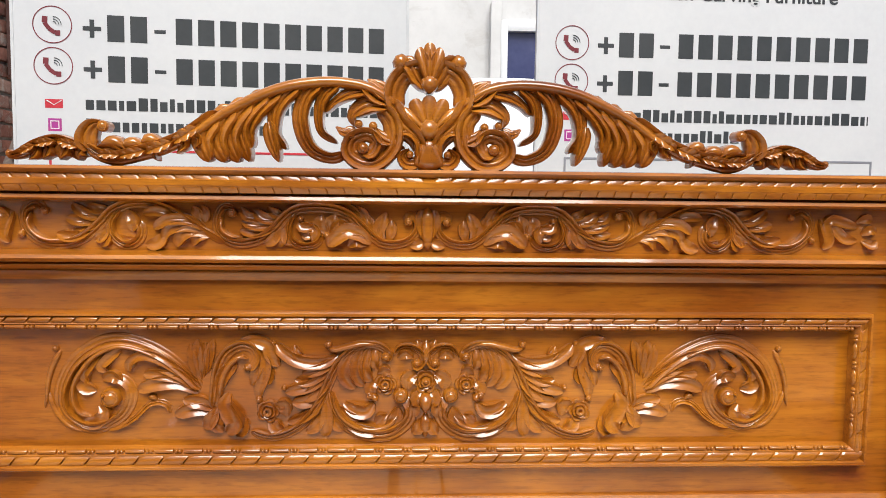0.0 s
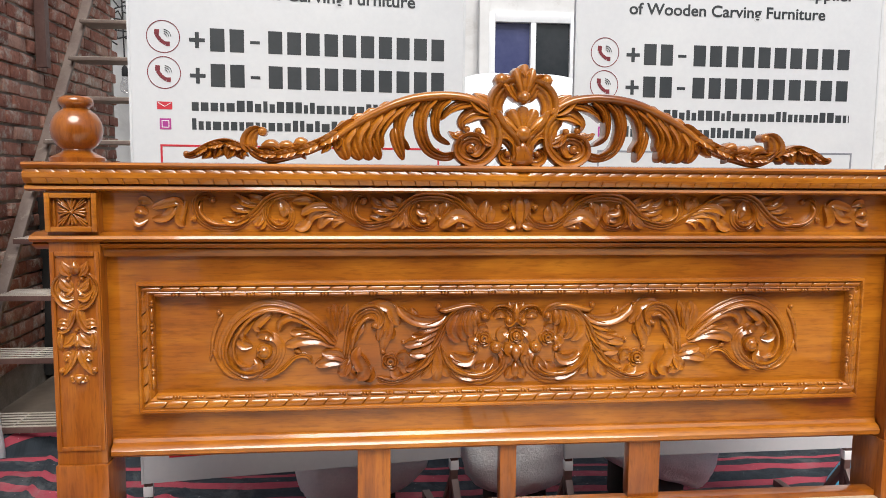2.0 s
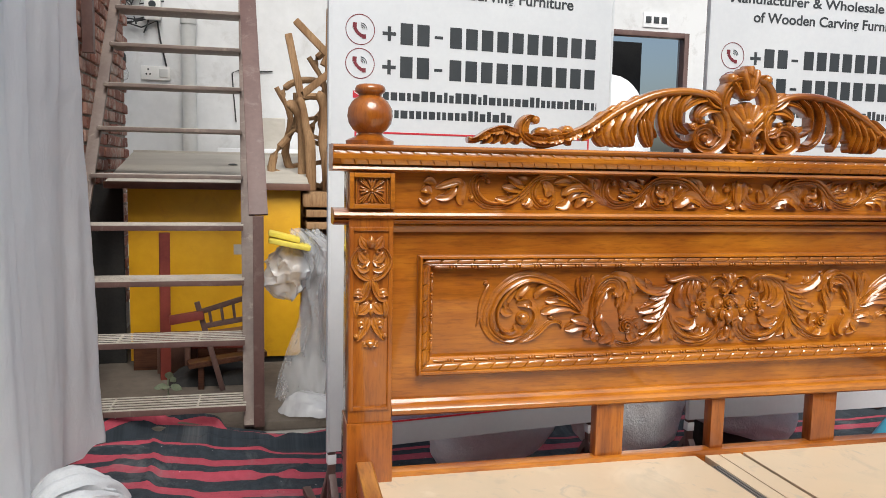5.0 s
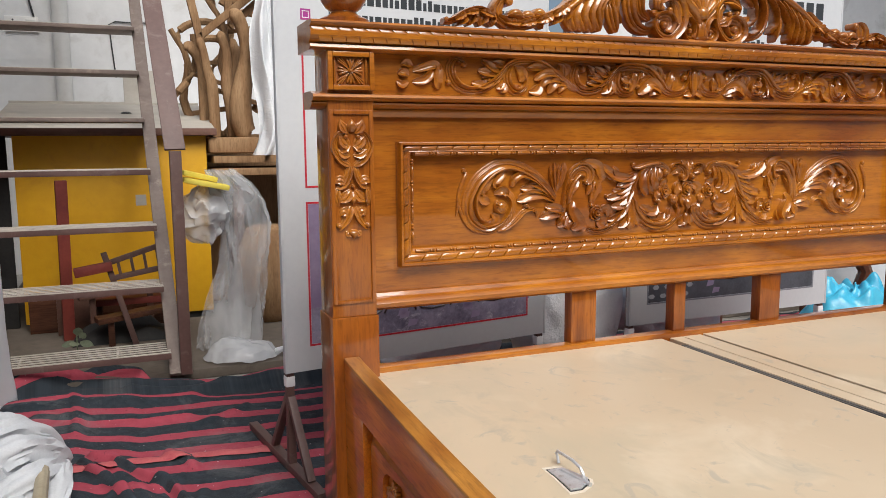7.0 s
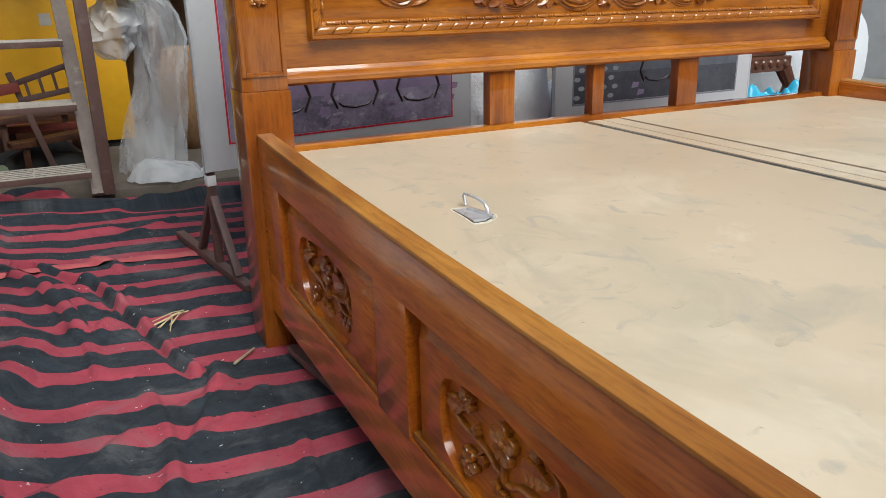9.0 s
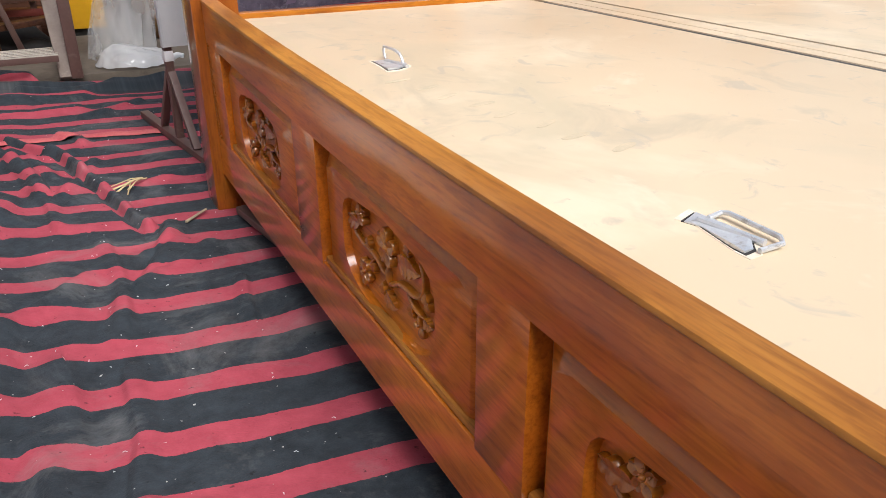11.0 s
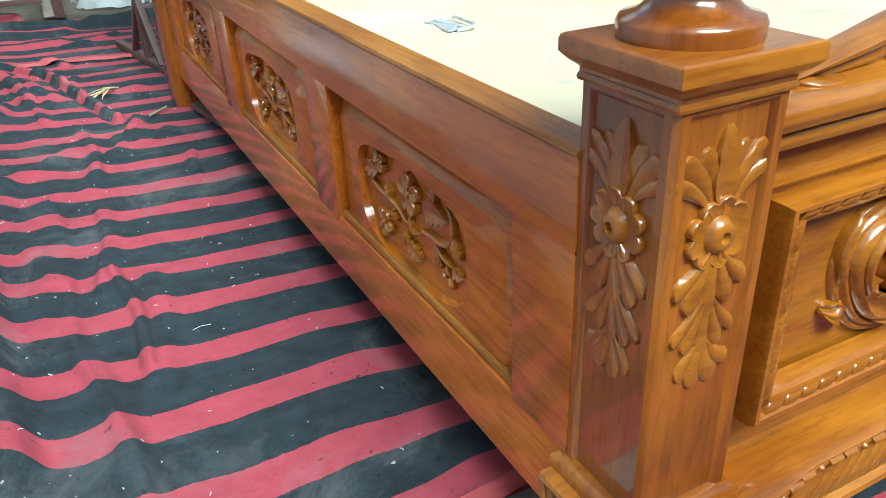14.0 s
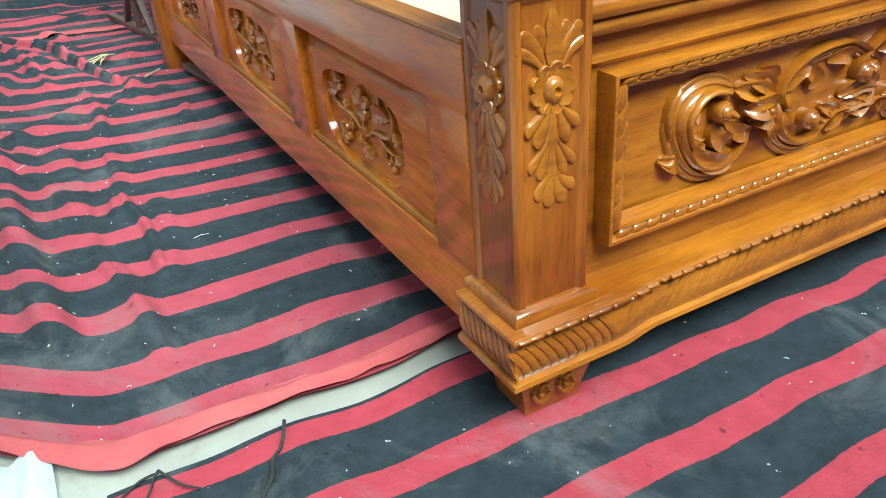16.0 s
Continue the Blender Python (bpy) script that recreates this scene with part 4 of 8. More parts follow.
def foot_post(s):
    x0, x1 = sorted((s * 0.905, s * 1.010))
    y0, y1 = -2.157, -2.055
    post = part("foot_post", sunk_post(x0, x1, y0, y1, 0.17, 0.562, 0.184, 0.552, 0.012, 0.0045), wood["z"], bed)
    cx, cy = (x0 + x1) / 2, (y0 + y1) / 2
    cap = Build()
    def square(rows):
        o = len(cap.v)
        for h, z in rows:
            cap.v += [(cx - h, cy - h, z), (cx + h, cy - h, z), (cx + h, cy + h, z), (cx - h, cy + h, z)]
        for r in range(len(rows) - 1):
            cap.f += [(o + r * 4 + i, o + r * 4 + (i + 1) % 4, o + (r + 1) * 4 + (i + 1) % 4, o + (r + 1) * 4 + i) for i in range(4)]
        cap.f += [(o, o + 1, o + 2, o + 3), tuple(o + (len(rows) - 1) * 4 + i for i in range(4))]
    square([(0.0515, 0.555), (0.0532, 0.5555), (0.0540, 0.558), (0.0532, 0.5605), (0.0525, 0.5615), (0.0525, 0.565), (0.0545, 0.567), (0.0585, 0.570), (0.0622, 0.574), (0.0640, 0.576),
            (0.0640, 0.585), (0.0630, 0.588), (0.0605, 0.5895), (0.045, 0.590)])
    part("post_cap", cap, wood["x"], post, "square moulded cap", 24)
    prof = [(0.050, 0.590), (0.051, 0.600), (0.049, 0.604), (0.038, 0.607), (0.030, 0.614), (0.026, 0.622), (0.028, 0.627), (0.040, 0.634), (0.050, 0.650), (0.0535, 0.668), (0.050, 0.688),
            (0.040, 0.703), (0.028, 0.711), (0.025, 0.716), (0.034, 0.722), (0.036, 0.729), (0.030, 0.736), (0.010, 0.739)]
    part("ball_finial", Build().lathe(cx, cy, prof, 36), wood["z"], post, "turned ball finial", 50)
    base, cy = Build(), -2.108
    plan = ((s * 1.036, -2.050, s, 0.0), (s * 1.036, -2.188, s, -1.0), (s * 0.872, -2.188, 0.0, -1.0))
    for px, py, ox, oy in plan:
        base.v += [(px - ox * d, py - oy * d, z) for d, z in SKIRT]
    m = len(SKIRT)
    base.f += [(i * m + j, i * m + j + 1, (i + 1) * m + j + 1, (i + 1) * m + j) for i in range(2) for j in range(m - 1)]
    cap = base
    cx, cy = s * 0.9575, -2.106
    square([(0.054, 0.176), (0.062, 0.1765), (0.0625, 0.182), (0.060, 0.188), (0.0545, 0.193), (0.05, 0.194)])
    bs = part("post_base", base, wood["x"], post, "bulging moulded base block")
    g, bd = Build(), Build()
    for i in range(11):
        x = s * (0.878 + 0.150 * (i + 0.5) / 11)
        tongue(g, x, -2.1842, 0.113, 0.158, 0.0058, 0.0064, 0.012 * s)
    for i in range(9):
        pill(bd, s * (0.876 + 0.152 * (i + 0.5) / 9), -2.1865, 0.171, 0.009 if i % 3 else 0.004, 0.0032, 0.004)
    g2 = Build()
    for i in range(9):
        tongue(g2, -0.064 + 0.126 * (i + 0.5) / 9, 0, 0.113, 0.158, 0.0058, 0.0064, 0.012)
    g.add([(s * (1.0322 - y), -2.118 + x, z) for x, y, z in g2.v], g2.f)
    tagged(part("gadroon", g, carved_wood, post, "", 50), kind="stuff")
    tagged(part("beading", bd, carved_wood, post, "", 50), kind="stuff")
    cx, cy = s * 0.945, -2.104
    foot = Build()
    for i, (w, z) in enumerate(((0.040, 0.002), (0.044, 0.006), (0.047, 0.03), (0.055, 0.06), (0.062, 0.085), (0.064, 0.100))):
        foot.v += [(cx - w, cy - w * 0.8, z), (cx + w, cy - w * 0.8, z), (cx + w, cy + w * 0.8, z), (cx - w, cy + w * 0.8, z)]
    foot.f += [(r * 4 + i, r * 4 + (i + 1) % 4, (r + 1) * 4 + (i + 1) % 4, (r + 1) * 4 + i) for r in range(5) for i in range(4)] + [(0, 1, 2, 3)]
    ft = part("bracket_foot", foot, wood["x"], post, "small carved foot")
    c = Build()
    for dx in (-0.022, 0.018):
        coil(c, cx + dx, cy - 0.0405, 0.045, 0.018)
    part("foot_scroll", c, carved_wood, post, "", 50)
    return post


def coil(k, x, y, z, r):
    """A small volute on a front face."""
    pts = [(x + r * (1 - 0.8 * i / 16) * math.cos(i * 0.62 + 1.2), y - 0.003 - 0.002 * i / 16, z + 1.25 * r * (1 - 0.8 * i / 16) * math.sin(i * 0.62 + 1.2)) for i in range(17)]
    k.tube(pts, 0.0042, 0.0026, 6)


def footboard():
    fb = part("footboard", Build().box(-0.91, -2.118, 0.14, 0.91, -2.085, 0.53, 0.002), wood["x"], bed, "low carved footboard")
    sec = [(-2.075, 0.490), (-2.122, 0.490), (-2.124, 0.494)]
    for cy, cz, rad in ((-2.130, 0.5045, 0.0095), (-2.137, 0.5255, 0.0125)):
        sec += [(cy - rad * math.cos(a), cz + rad * math.sin(a)) for a in (-1.3, -0.9, -0.45, 0.0, 0.45, 0.9, 1.3)]
    sec += [(-2.126, 0.5385), (-2.075, 0.5385)]
    part("top_moulding", Build().sweep_x(-0.9045, 0.9045, sec, 30), wood["x"], fb, "double rounded moulding")
    part("lower_fillet", Build().sweep_x(-0.90, 0.90, [(-2.09, 0.455), (-2.121, 0.455), (-2.126, 0.461), (-2.124, 0.468), (-2.09, 0.47)], 10), wood["x"], fb)
    zo0, zo1, xo, zi0, zi1, xi = 0.228, 0.450, 0.868, 0.258, 0.425, 0.835
    steps = ((0.0, 0.0), (0.0, 0.024), (0.08, 0.030), (0.22, 0.030), (0.34, 0.020), (0.46, 0.020), (0.62, 0.026), (0.78, 0.024), (0.9, 0.016), (1.0, 0.004))
    vs = []
    for f, h in steps:
        x, a, c = xo + (xi - xo) * f, zo0 + (zi0 - zo0) * f, zo1 + (zi1 - zo1) * f
        vs += [(-x, -2.118 - h, a), (x, -2.118 - h, a), (x, -2.118 - h, c), (-x, -2.118 - h, c)]
    fs = [(i * 4 + j, i * 4 + (j + 1) % 4, (i + 1) * 4 + (j + 1) % 4, (i + 1) * 4 + j) for i in range(len(steps) - 1) for j in range(4)]
    fr = part("panel_frame", Build().add(vs, fs), wood["x"], fb, "moulded frame with carved rope and bead", 30)
    bead, rope = Build(), Build()
    for z in (0.431, 0.250):
        for i in range(58):
            pill(bead, -0.835 + 1.67 * (i + 0.5) / 58, -2.134, z, 0.0105 if i % 3 else 0.005, 0.0045, 0.007)
    for z in (0.441, 0.2395):
        for i in range(72):
            lobe(rope, -0.85 + 1.7 * (i + 0.5) / 72, -2.1385, z, 0.0110, 0.0085, 0.008, 0.6)
    for s in (-1, 1):
        for i in range(6):
            pill(bead, s * 0.840, -2.134, 0.268 + 0.15 * (i + 0.5) / 6, 0.0045, 0.0105, 0.007)
            lobe(rope, s * 0.853, -2.1395, 0.255 + 0.18 * (i + 0.5) / 6, 0.008, 0.0135, 0.008, 0.8)
    tagged(part("beading", bead, carved_wood, fb, "", 50), kind="stuff")
    tagged(part("rope_carving", rope, carved_wood, fb, "", 50), kind="stuff")
    # skirting that sweeps back a little from the post blocks
    def front(x):
        e = min(1.0, max(0.0, (0.872 - abs(x)) / 0.075))
        return -2.188 + 0.011 * e * e * (3 - 2 * e)
    k, n, m = Build(), 120, len(SKIRT)
    for i in range(n + 1):
        x = -0.872 + 1.744 * i / n
        k.v += [(x, front(x) + d, z) for d, z in SKIRT]
    k.f += [(i * m + j, i * m + j + 1, (i + 1) * m + j + 1, (i + 1) * m + j) for i in range(n) for j in range(m - 1)]
    sk = part("skirting", k, wood["x"], fb, "curved skirting with beads and gadroon")
    bead, g = Build(), Build()
    for i in range(84):
        x = -0.868 + 1.736 * (i + 0.5) / 84
        pill(bead, x, front(x) + 0.0015, 0.171, 0.0095 if i % 3 else 0.0045, 0.0036, 0.005)
    for i in range(96):
        x = -0.868 + 1.736 * (i + 0.5) / 96
        tongue(g, x, front(x) + 0.0038, 0.113, 0.158, 0.0074, 0.0050, 0.014)
    tagged(part("beading", bead, carved_wood, fb, "", 50), kind="stuff")
    tagged(part("gadroon", g, carved_wood, fb, "", 50), kind="stuff")
    return fb


def platform():
    lids = []
    for x0, x1 in ((-0.9705, -0.082), (0.062, 0.9705)):
        lids.append(part("platform_board", Build().box(x0, -2.07, 0.455, x1, 0.008, 0.480, 0.002), board_mat, bed, "bare dusty plywood platform board with faint stains"))
    for x0, x1 in ((-0.054, -0.0115), (-0.0085, 0.0535)):
        part("centre_strip", Build().box(x0, -2.07, 0.455, x1, 0.008, 0.4788, 0.002), board_mat, bed, "plywood strip between the boards")
    part("centre_beam", Build().box(-0.1, -2.07, 0.36, 0.14, 0.0, 0.4545, 0.003), black_stuff, bed)
    channel = Build()
    for x in (-0.079, -0.0695, -0.060):
        channel.box(x, -2.06, 0.4545, x + 0.006, -0.06, 0.4765, 0.001)
    part("slide_channel", channel, channel_mat, bed, "dirty grooved grey channel between the boards")
    for q in range(8):
        f = q / 7
        x, y = -0.845 + 0.085 * f + 0.012 * (q % 2), -0.80 - 0.46 * f
        a = radians(-78 + 9 * (q % 3))
        ring = [(x + 0.008 * math.cos(b) * math.cos(a) - 0.026 * math.sin(b) * math.sin(a), y + 0.008 * math.cos(b) * math.sin(a) + 0.026 * math.sin(b) * math.cos(a)) for b in (0.4, 0.9, 1.6, 2.3, 2.8, 3.6, 4.2, 4.9, 5.6)]
        stamp = Build()
        stamp.add([(u, v, 0.4801) for u, v in ring] + [(u, v, 0.4804) for u, v in ring], [tuple(9 + p for p in range(9))] + [(p, (p + 1) % 9, 9 + (p + 1) % 9, 9 + p) for p in range(9)])
        part("stamp_mark", stamp, stamp_mat, lids[0], "faint grey-green stamped mark", 0)
    plates = (([(-0.822, -0.635), (-0.794, -0.638), (-0.777, -0.694), (-0.783, -0.706), (-0.807, -0.722), (-0.828, -0.721), (-0.823, -0.671)],
               [(-0.790, -0.622, 0.482), (-0.790, -0.613, 0.498), (-0.790, -0.617, 0.502), (-0.790, -0.665, 0.504), (-0.789, -0.686, 0.500), (-0.788, -0.694, 0.492), (-0.787, -0.697, 0.482)]),
              ([(-0.851, -1.470), (-0.826, -1.460), (-0.822, -1.526), (-0.841, -1.549), (-0.855, -1.551), (-0.855, -1.537), (-0.845, -1.487)],
               [(-0.828, -1.480, 0.4835), (-0.812, -1.480, 0.486), (-0.809, -1.487, 0.487), (-0.811, -1.548, 0.487), (-0.818, -1.557, 0.486), (-0.843, -1.555, 0.4835)]))
    for ring, bail in plates:
        cx, cy = sum(p[0] for p in ring) / 7, sum(p[1] for p in ring) / 7
        def slab(k, grow, za, zb, curl=0.0):
            m = len(ring)
            pts = [(cx + (x - cx) * grow, cy + (y - cy) * grow) for x, y in ring]
            k.add([(x, y, za) for x, y in pts] + [(x, y, zb + curl * (q % 3)) for q, (x, y) in enumerate(pts)],
                  [(q, (q + 1) % m, m + (q + 1) % m, m + q) for q in range(m)] + [tuple(range(m))[::-1], tuple(m + q for q in range(m))])
            return k
        part("cut_edge", slab(Build(), 1.22, 0.4790, 0.4805), pale_cut, lids[0], "pale chipped wood round the handle", 0)
        # No hole is cut: a thin black slab paints the gap's shade.
        part("gap_shade", slab(Build(), 1.03, 0.4800, 0.4809), black_stuff, lids[0], "black slab for the shade in the gap round the handle plate", 0)
        part("handle_plate", slab(Build(), 0.94, 0.4806, 0.4818, 0.0014), zinc, lids[0], "bent zinc lift-handle plate", 0)
        barrel = [(cx + 0.010 + (q - 2) * 0.003, cy - (q - 2) * 0.017, 0.4835) for q in range(5)]
        part("hinge_barrel", Build().tube(barrel, 0.0036, n=8), zinc, lids[0])
        part("bail", Build().tube(bail, 0.0027, n=8), zinc, lids[0])


# ---- carving ----
class Relief:
    """Carved ornament in millimetres on a plane: strokes with a rounded, grooved section, bosses and roses.
    base: depth of the open back in millimetres, where the carving stands free."""

    def __init__(self, place, base=0.0, twin=False):
        self.k, self.place, self.base, self.n, self.twin, self.roses, self.leaves, self.split = Build(), place, base, 0, twin, [], None, False

    def central(self, us):
        """Whether the piece sits on the mirror line, so that the twin half leaves it out."""
        return all(abs(u) < 11 for u in us)

    def put(self, u, v, h):
        self.k.v.append(tuple(self.place(u / 1000, v / 1000, h * (1.18 if h > 0 and not self.base else 1.0) / 1000)))

    def stroke(self, w0, w1, h, groove, *c):
        mid = self.central(c[::2])
        if mid and self.twin:
            return
        if mid:
            groove = 0
        pts = [Vector((0 if mid else c[i], c[i + 1])) for i in range(0, len(c), 2)]
        if len(pts) == 2:
            pts.insert(1, (pts[0] + pts[1]) / 2)
        ext = [pts[0] * 2 - pts[1]] + pts + [pts[-1] * 2 - pts[-2]]
        line = []
        for i in range(1, len(ext) - 2):
            p0, p1, p2, p3 = ext[i - 1:i + 3]
            m = max(3, min(9, int((p2 - p1).length / 5)))
            for j in range(m):
                t = j / m
                line.append(0.5 * (2 * p1 + (p2 - p0) * t + (2 * p0 - 5 * p1 + 4 * p2 - p3) * t * t + (3 * p1 - p0 - 3 * p2 + p3) * t ** 3))
        line.append(pts[-1])
        n, m = len(line), 19
        body = self.k
        if self.split:
            self.k = Build()
            self.leaves.append(self.k)
        self.n += 1
        lift = 0.35 * (self.n % 5)
        o = len(self.k.v)
        for i, p in enumerate(line):
            f = i / (n - 1)
            d = line[min(i + 1, n - 1)] - line[max(i - 1, 0)]
            d = d.normalized() if d.length > 1e-6 else Vector((1, 0))
            s = Vector((-d.y, d.x))
            start, end = min(1.0, f * n / 2.2), min(1.0, (1 - f) * n / 2.6)
            w = (w0 + (w1 - w0) * f) * (0.92 if groove > 0.35 else 1.16) + 0.8
            if w1 < 0.5 * w0 and not mid:
                w = 1.12 * w0 * math.sin(math.pi * (0.12 + 0.76 * f)) ** 0.8 + 1.0
            if groove < 0:
                w *= 1.55
            w *= 0.8 + 0.35 * math.sin(math.pi * min(1.0, 0.15 + f))
            w *= (0.55 + 0.45 * start ** 0.7) * (0.30 + 0.70 * end ** 0.6)
            cut = 0.36 * min(1.0, 3.2 * (1 - f))
            hh = 1.3 * h * (0.82 + 0.18 * math.sin(math.pi * f)) * (0.5 + 0.5 * start) * (0.55 + 0.45 * end) + lift
            for j in range(m):
                t = -1 + 2 * j / (m - 1)
                if groove < 0:
                    # gouged lobe: hollow down the middle, a crisp raised rim, a nick near the tip
                    prof = (0.50 + 0.50 * abs(t) ** 1.7 + 0.16 * (t + 1) / 2) * min(1.0, (1 - abs(t)) / 0.10) ** 0.45
                    prof *= 0.62 + 0.38 * min(1.0, f * 1.5)
                elif groove > 0.35 or groove == 0:
                    prof = math.sqrt(max(0.0, 1 - t * t)) ** 0.62
                    if groove:
                        prof *= 1 - 0.38 * math.exp(-((t + 0.30) / 0.11) ** 2) - 0.28 * math.exp(-((t - 0.32) / 0.10) ** 2)
                else:
                    prof = (0.25 + 0.75 * ((t + 1) / 2) ** 1.4) * min(1.0, (1 - t) / 0.18) ** 0.5 * min(1.0, (1 + t) / 0.14) ** 0.5
                    if w > 5:
                        prof *= 1 - cut * math.exp(-((t + 0.38) / 0.12) ** 2) - 0.9 * cut * math.exp(-((t - 0.22) / 0.11) ** 2)
                q = p + s * (w * t)
                self.put(q.x, q.y, hh * prof - (1.5 if self.base == 0 else self.base * 0.35 * (1 - prof)))
            if self.base:
                for j in (m - 1, 0):
                    q = p + s * (w * (-1 + 2 * j / (m - 1)) * 0.9)
                    self.put(q.x, q.y, -self.base)
        k = m + 2 if self.base else m
        self.k.f += [(o + i * k + j, o + i * k + (j + 1) % k, o + (i + 1) * k + (j + 1) % k, o + (i + 1) * k + j) for i in range(n - 1) for j in range(k if self.base else k - 1)]
        self.k.f += [tuple(o + j for j in range(k)), tuple(o + (n - 1) * k + j for j in range(k))[::-1]]
        self.k = body

    def boss(self, u, v, r, h):
        """A rounded knob, as in the eye of a scroll, with a turned ring."""
        if self.central([u]):
            if self.twin:
                return
            u = 0
        r, h = 0.82 * r, 0.78 * h
        o, n = len(self.k.v), 16
        rows = ((1.0, -0.1), (1.0, 0.35), (0.9, 0.66), (0.74, 0.82), (0.62, 0.80), (0.52, 0.92), (0.28, 1.03))
        rows = ((1.0, -self.base / max(h, 1)),) + rows if self.base else rows
        for s, hh in rows:
            for i in range(n):
                a = 2 * math.pi * i / n
                self.put(u + r * s * math.cos(a), v + r * s * math.sin(a), h * hh)
        self.k.f += [(o + j * n + i, o + j * n + (i + 1) % n, o + (j + 1) * n + (i + 1) % n, o + (j + 1) * n + i) for j in range(len(rows) - 1) for i in range(n)]
        self.k.f.append(tuple(o + (len(rows) - 1) * n + i for i in range(n)))

    def rose(self, u, v, r, petals):
        """An open rose: two tiers of lobed petals round a button."""
        if self.central([u]):
            if self.twin:
                return
            u = 0
        body, self.k = self.k, Build()
        self.roses.append(self.k)
        o, n = 0, petals * 6
        rows = ((1.0, -0.06, 0), (1.0, 0.18, 0), (0.95, 0.26, 0), (0.82, 0.24, 0), (0.68, 0.14, 0), (0.66, 0.30, 1), (0.62, 0.42, 1), (0.50, 0.40, 1), (0.40, 0.26, 1),
                (0.37, 0.40, 2), (0.34, 0.54, 2), (0.24, 0.56, 2), (0.15, 0.50, 2), (0.12, 0.30, 2))
        for s, hh, tier in rows:
            for i in range(n):
                a = 2 * math.pi * i / n
                lobe_in = abs(math.cos(petals * a / 2 + tier * 1.3)) ** 0.6 if tier < 2 else 1.0
                q = r * s * (0.80 + 0.24 * lobe_in)
                self.put(u + q * math.cos(a), v + q * math.sin(a), r * hh * (0.75 + 0.25 * lobe_in))
        self.k.f += [(o + j * n + i, o + j * n + (i + 1) % n, o + (j + 1) * n + (i + 1) % n, o + (j + 1) * n + i) for j in range(len(rows) - 1) for i in range(n)]
        self.k.f.append(tuple(o + (len(rows) - 1) * n + i for i in range(n)))
        self.k = body

    def bloom(self, u, v, r, petals):
        """A cupped flower: a scalloped raised rim, a hollow, and a pierced bud leaning out of it."""
        body, self.k = self.k, Build()
        self.roses.append(self.k)
        n = petals * 6
        rows = ((1.0, -1.5, 1, 0), (1.0, 6.5, 1, 0), (0.96, 7.4, 1, 0), (0.90, 6.6, 0.9, 0), (0.68, 3.4, 0.5, 0), (0.46, 3.2, 0, 1), (0.40, 7.0, 0, 1), (0.34, 9.5, 0, 1), (0.26, 11.0, 0, 1), (0.15, 11.2, 0, 1), (0.11, 7.0, 0, 1))
        for f, h, wave, bud in rows:
            for i in range(n):
                a = 2 * math.pi * i / n
                c = abs(math.cos(petals * a / 2)) ** 0.7
                q = r * f * (1 - 0.20 * wave * (1 - c))
                self.put(u + q * math.cos(a) + 1.5 * bud, v + q * math.sin(a) * (1 + 0.12 * bud) - 2.0 * bud, h * (1 - 0.25 * wave * (1 - c)) if h > 0 else h)
        self.k.f += [(j * n + i, j * n + (i + 1) % n, (j + 1) * n + (i + 1) % n, (j + 1) * n + i) for j in range(len(rows) - 1) for i in range(n)]
        self.k.f.append(tuple((len(rows) - 1) * n + i for i in range(n)))
        self.k = body

    def blossom(self, u, v, size, turn):
        """An open flower of five broad, cupped petals round a button."""
        body, self.k = self.k, Build()
        self.roses.append(self.k)
        for q in range(5):
            a, o = radians(turn + 72 * q), len(self.k.v)
            ca, sa = math.cos(a), math.sin(a)
            lift = 1.2 * (q % 2)
            rows = ((1.0, -1.5), (1.0, 4.6), (0.90, 6.4), (0.66, 5.6), (0.36, 4.6), (0.05, 4.2))
            for s, hh in rows:
                for i in range(14):
                    b = 2 * math.pi * i / 14
                    x = size * (0.56 + 0.42 * s * math.cos(b))
                    y = size * 0.36 * s * math.sin(b) * (1 + 0.18 * math.cos(b))
                    crease = 1.4 * math.exp(-(y / (0.07 * size)) ** 2) if hh > 0 else 0.0
                    self.put(u + x * ca - y * sa, v + x * sa + y * ca, hh + (lift if hh > 0 else 0.0) - crease)
            self.k.f += [(o + j * 14 + i, o + j * 14 + (i + 1) % 14, o + (j + 1) * 14 + (i + 1) % 14, o + (j + 1) * 14 + i) for j in range(len(rows) - 1) for i in range(14)]
            self.k.f.append(tuple(o + (len(rows) - 1) * 14 + i for i in range(14)))
        self.boss(u, v, size * 0.26, 11)
        self.k = body

    def fan(self, u, v, angle, length, spread, lobes, h, point=0.3, curl=0.0, flute=0.55, deep=False):
        """A broad leaf or shell: fluted lobes spreading from a root, scalloped at the rim; curl bends it sideways."""
        body = self.k
        if self.leaves is not None:
            self.k = Build()
            self.leaves.append(self.k)
        rows, n, o = 8, lobes * 6 + 1, len(self.k.v)
        def at(i, j, back):
            s, f = -1 + 2 * i / (n - 1), (0.08, 0.24, 0.40, 0.56, 0.72, 0.86, 0.96, 1.0)[j]
            c = abs(math.sin(math.pi * i / 6))
            a = radians(angle + spread * s * (0.75 + 0.25 * f) + curl * f * f)
            rad = length * f * (1 - point * s * s) * (1 - (0.36 * flute if deep else 0.26) * f * f * (1 - c ** 0.6))
            rim = min(1.0, (1 - abs(s)) / 0.07) * (0.0 if j == rows - 1 else 1.0)
            hh = h * (0.40 + 0.60 * math.sin(math.pi * min(0.80, 0.12 + 0.72 * f))) * (1 - flute * (min(1.0, 1.5 * f) if deep else f ** 2.2) * (1 - c ** 0.7))
            hh = -self.base if back else hh * rim - (1.5 if not self.base else self.base * 0.4) * (1 - rim)
            self.put(u + rad * math.cos(a), v + rad * math.sin(a), hh)
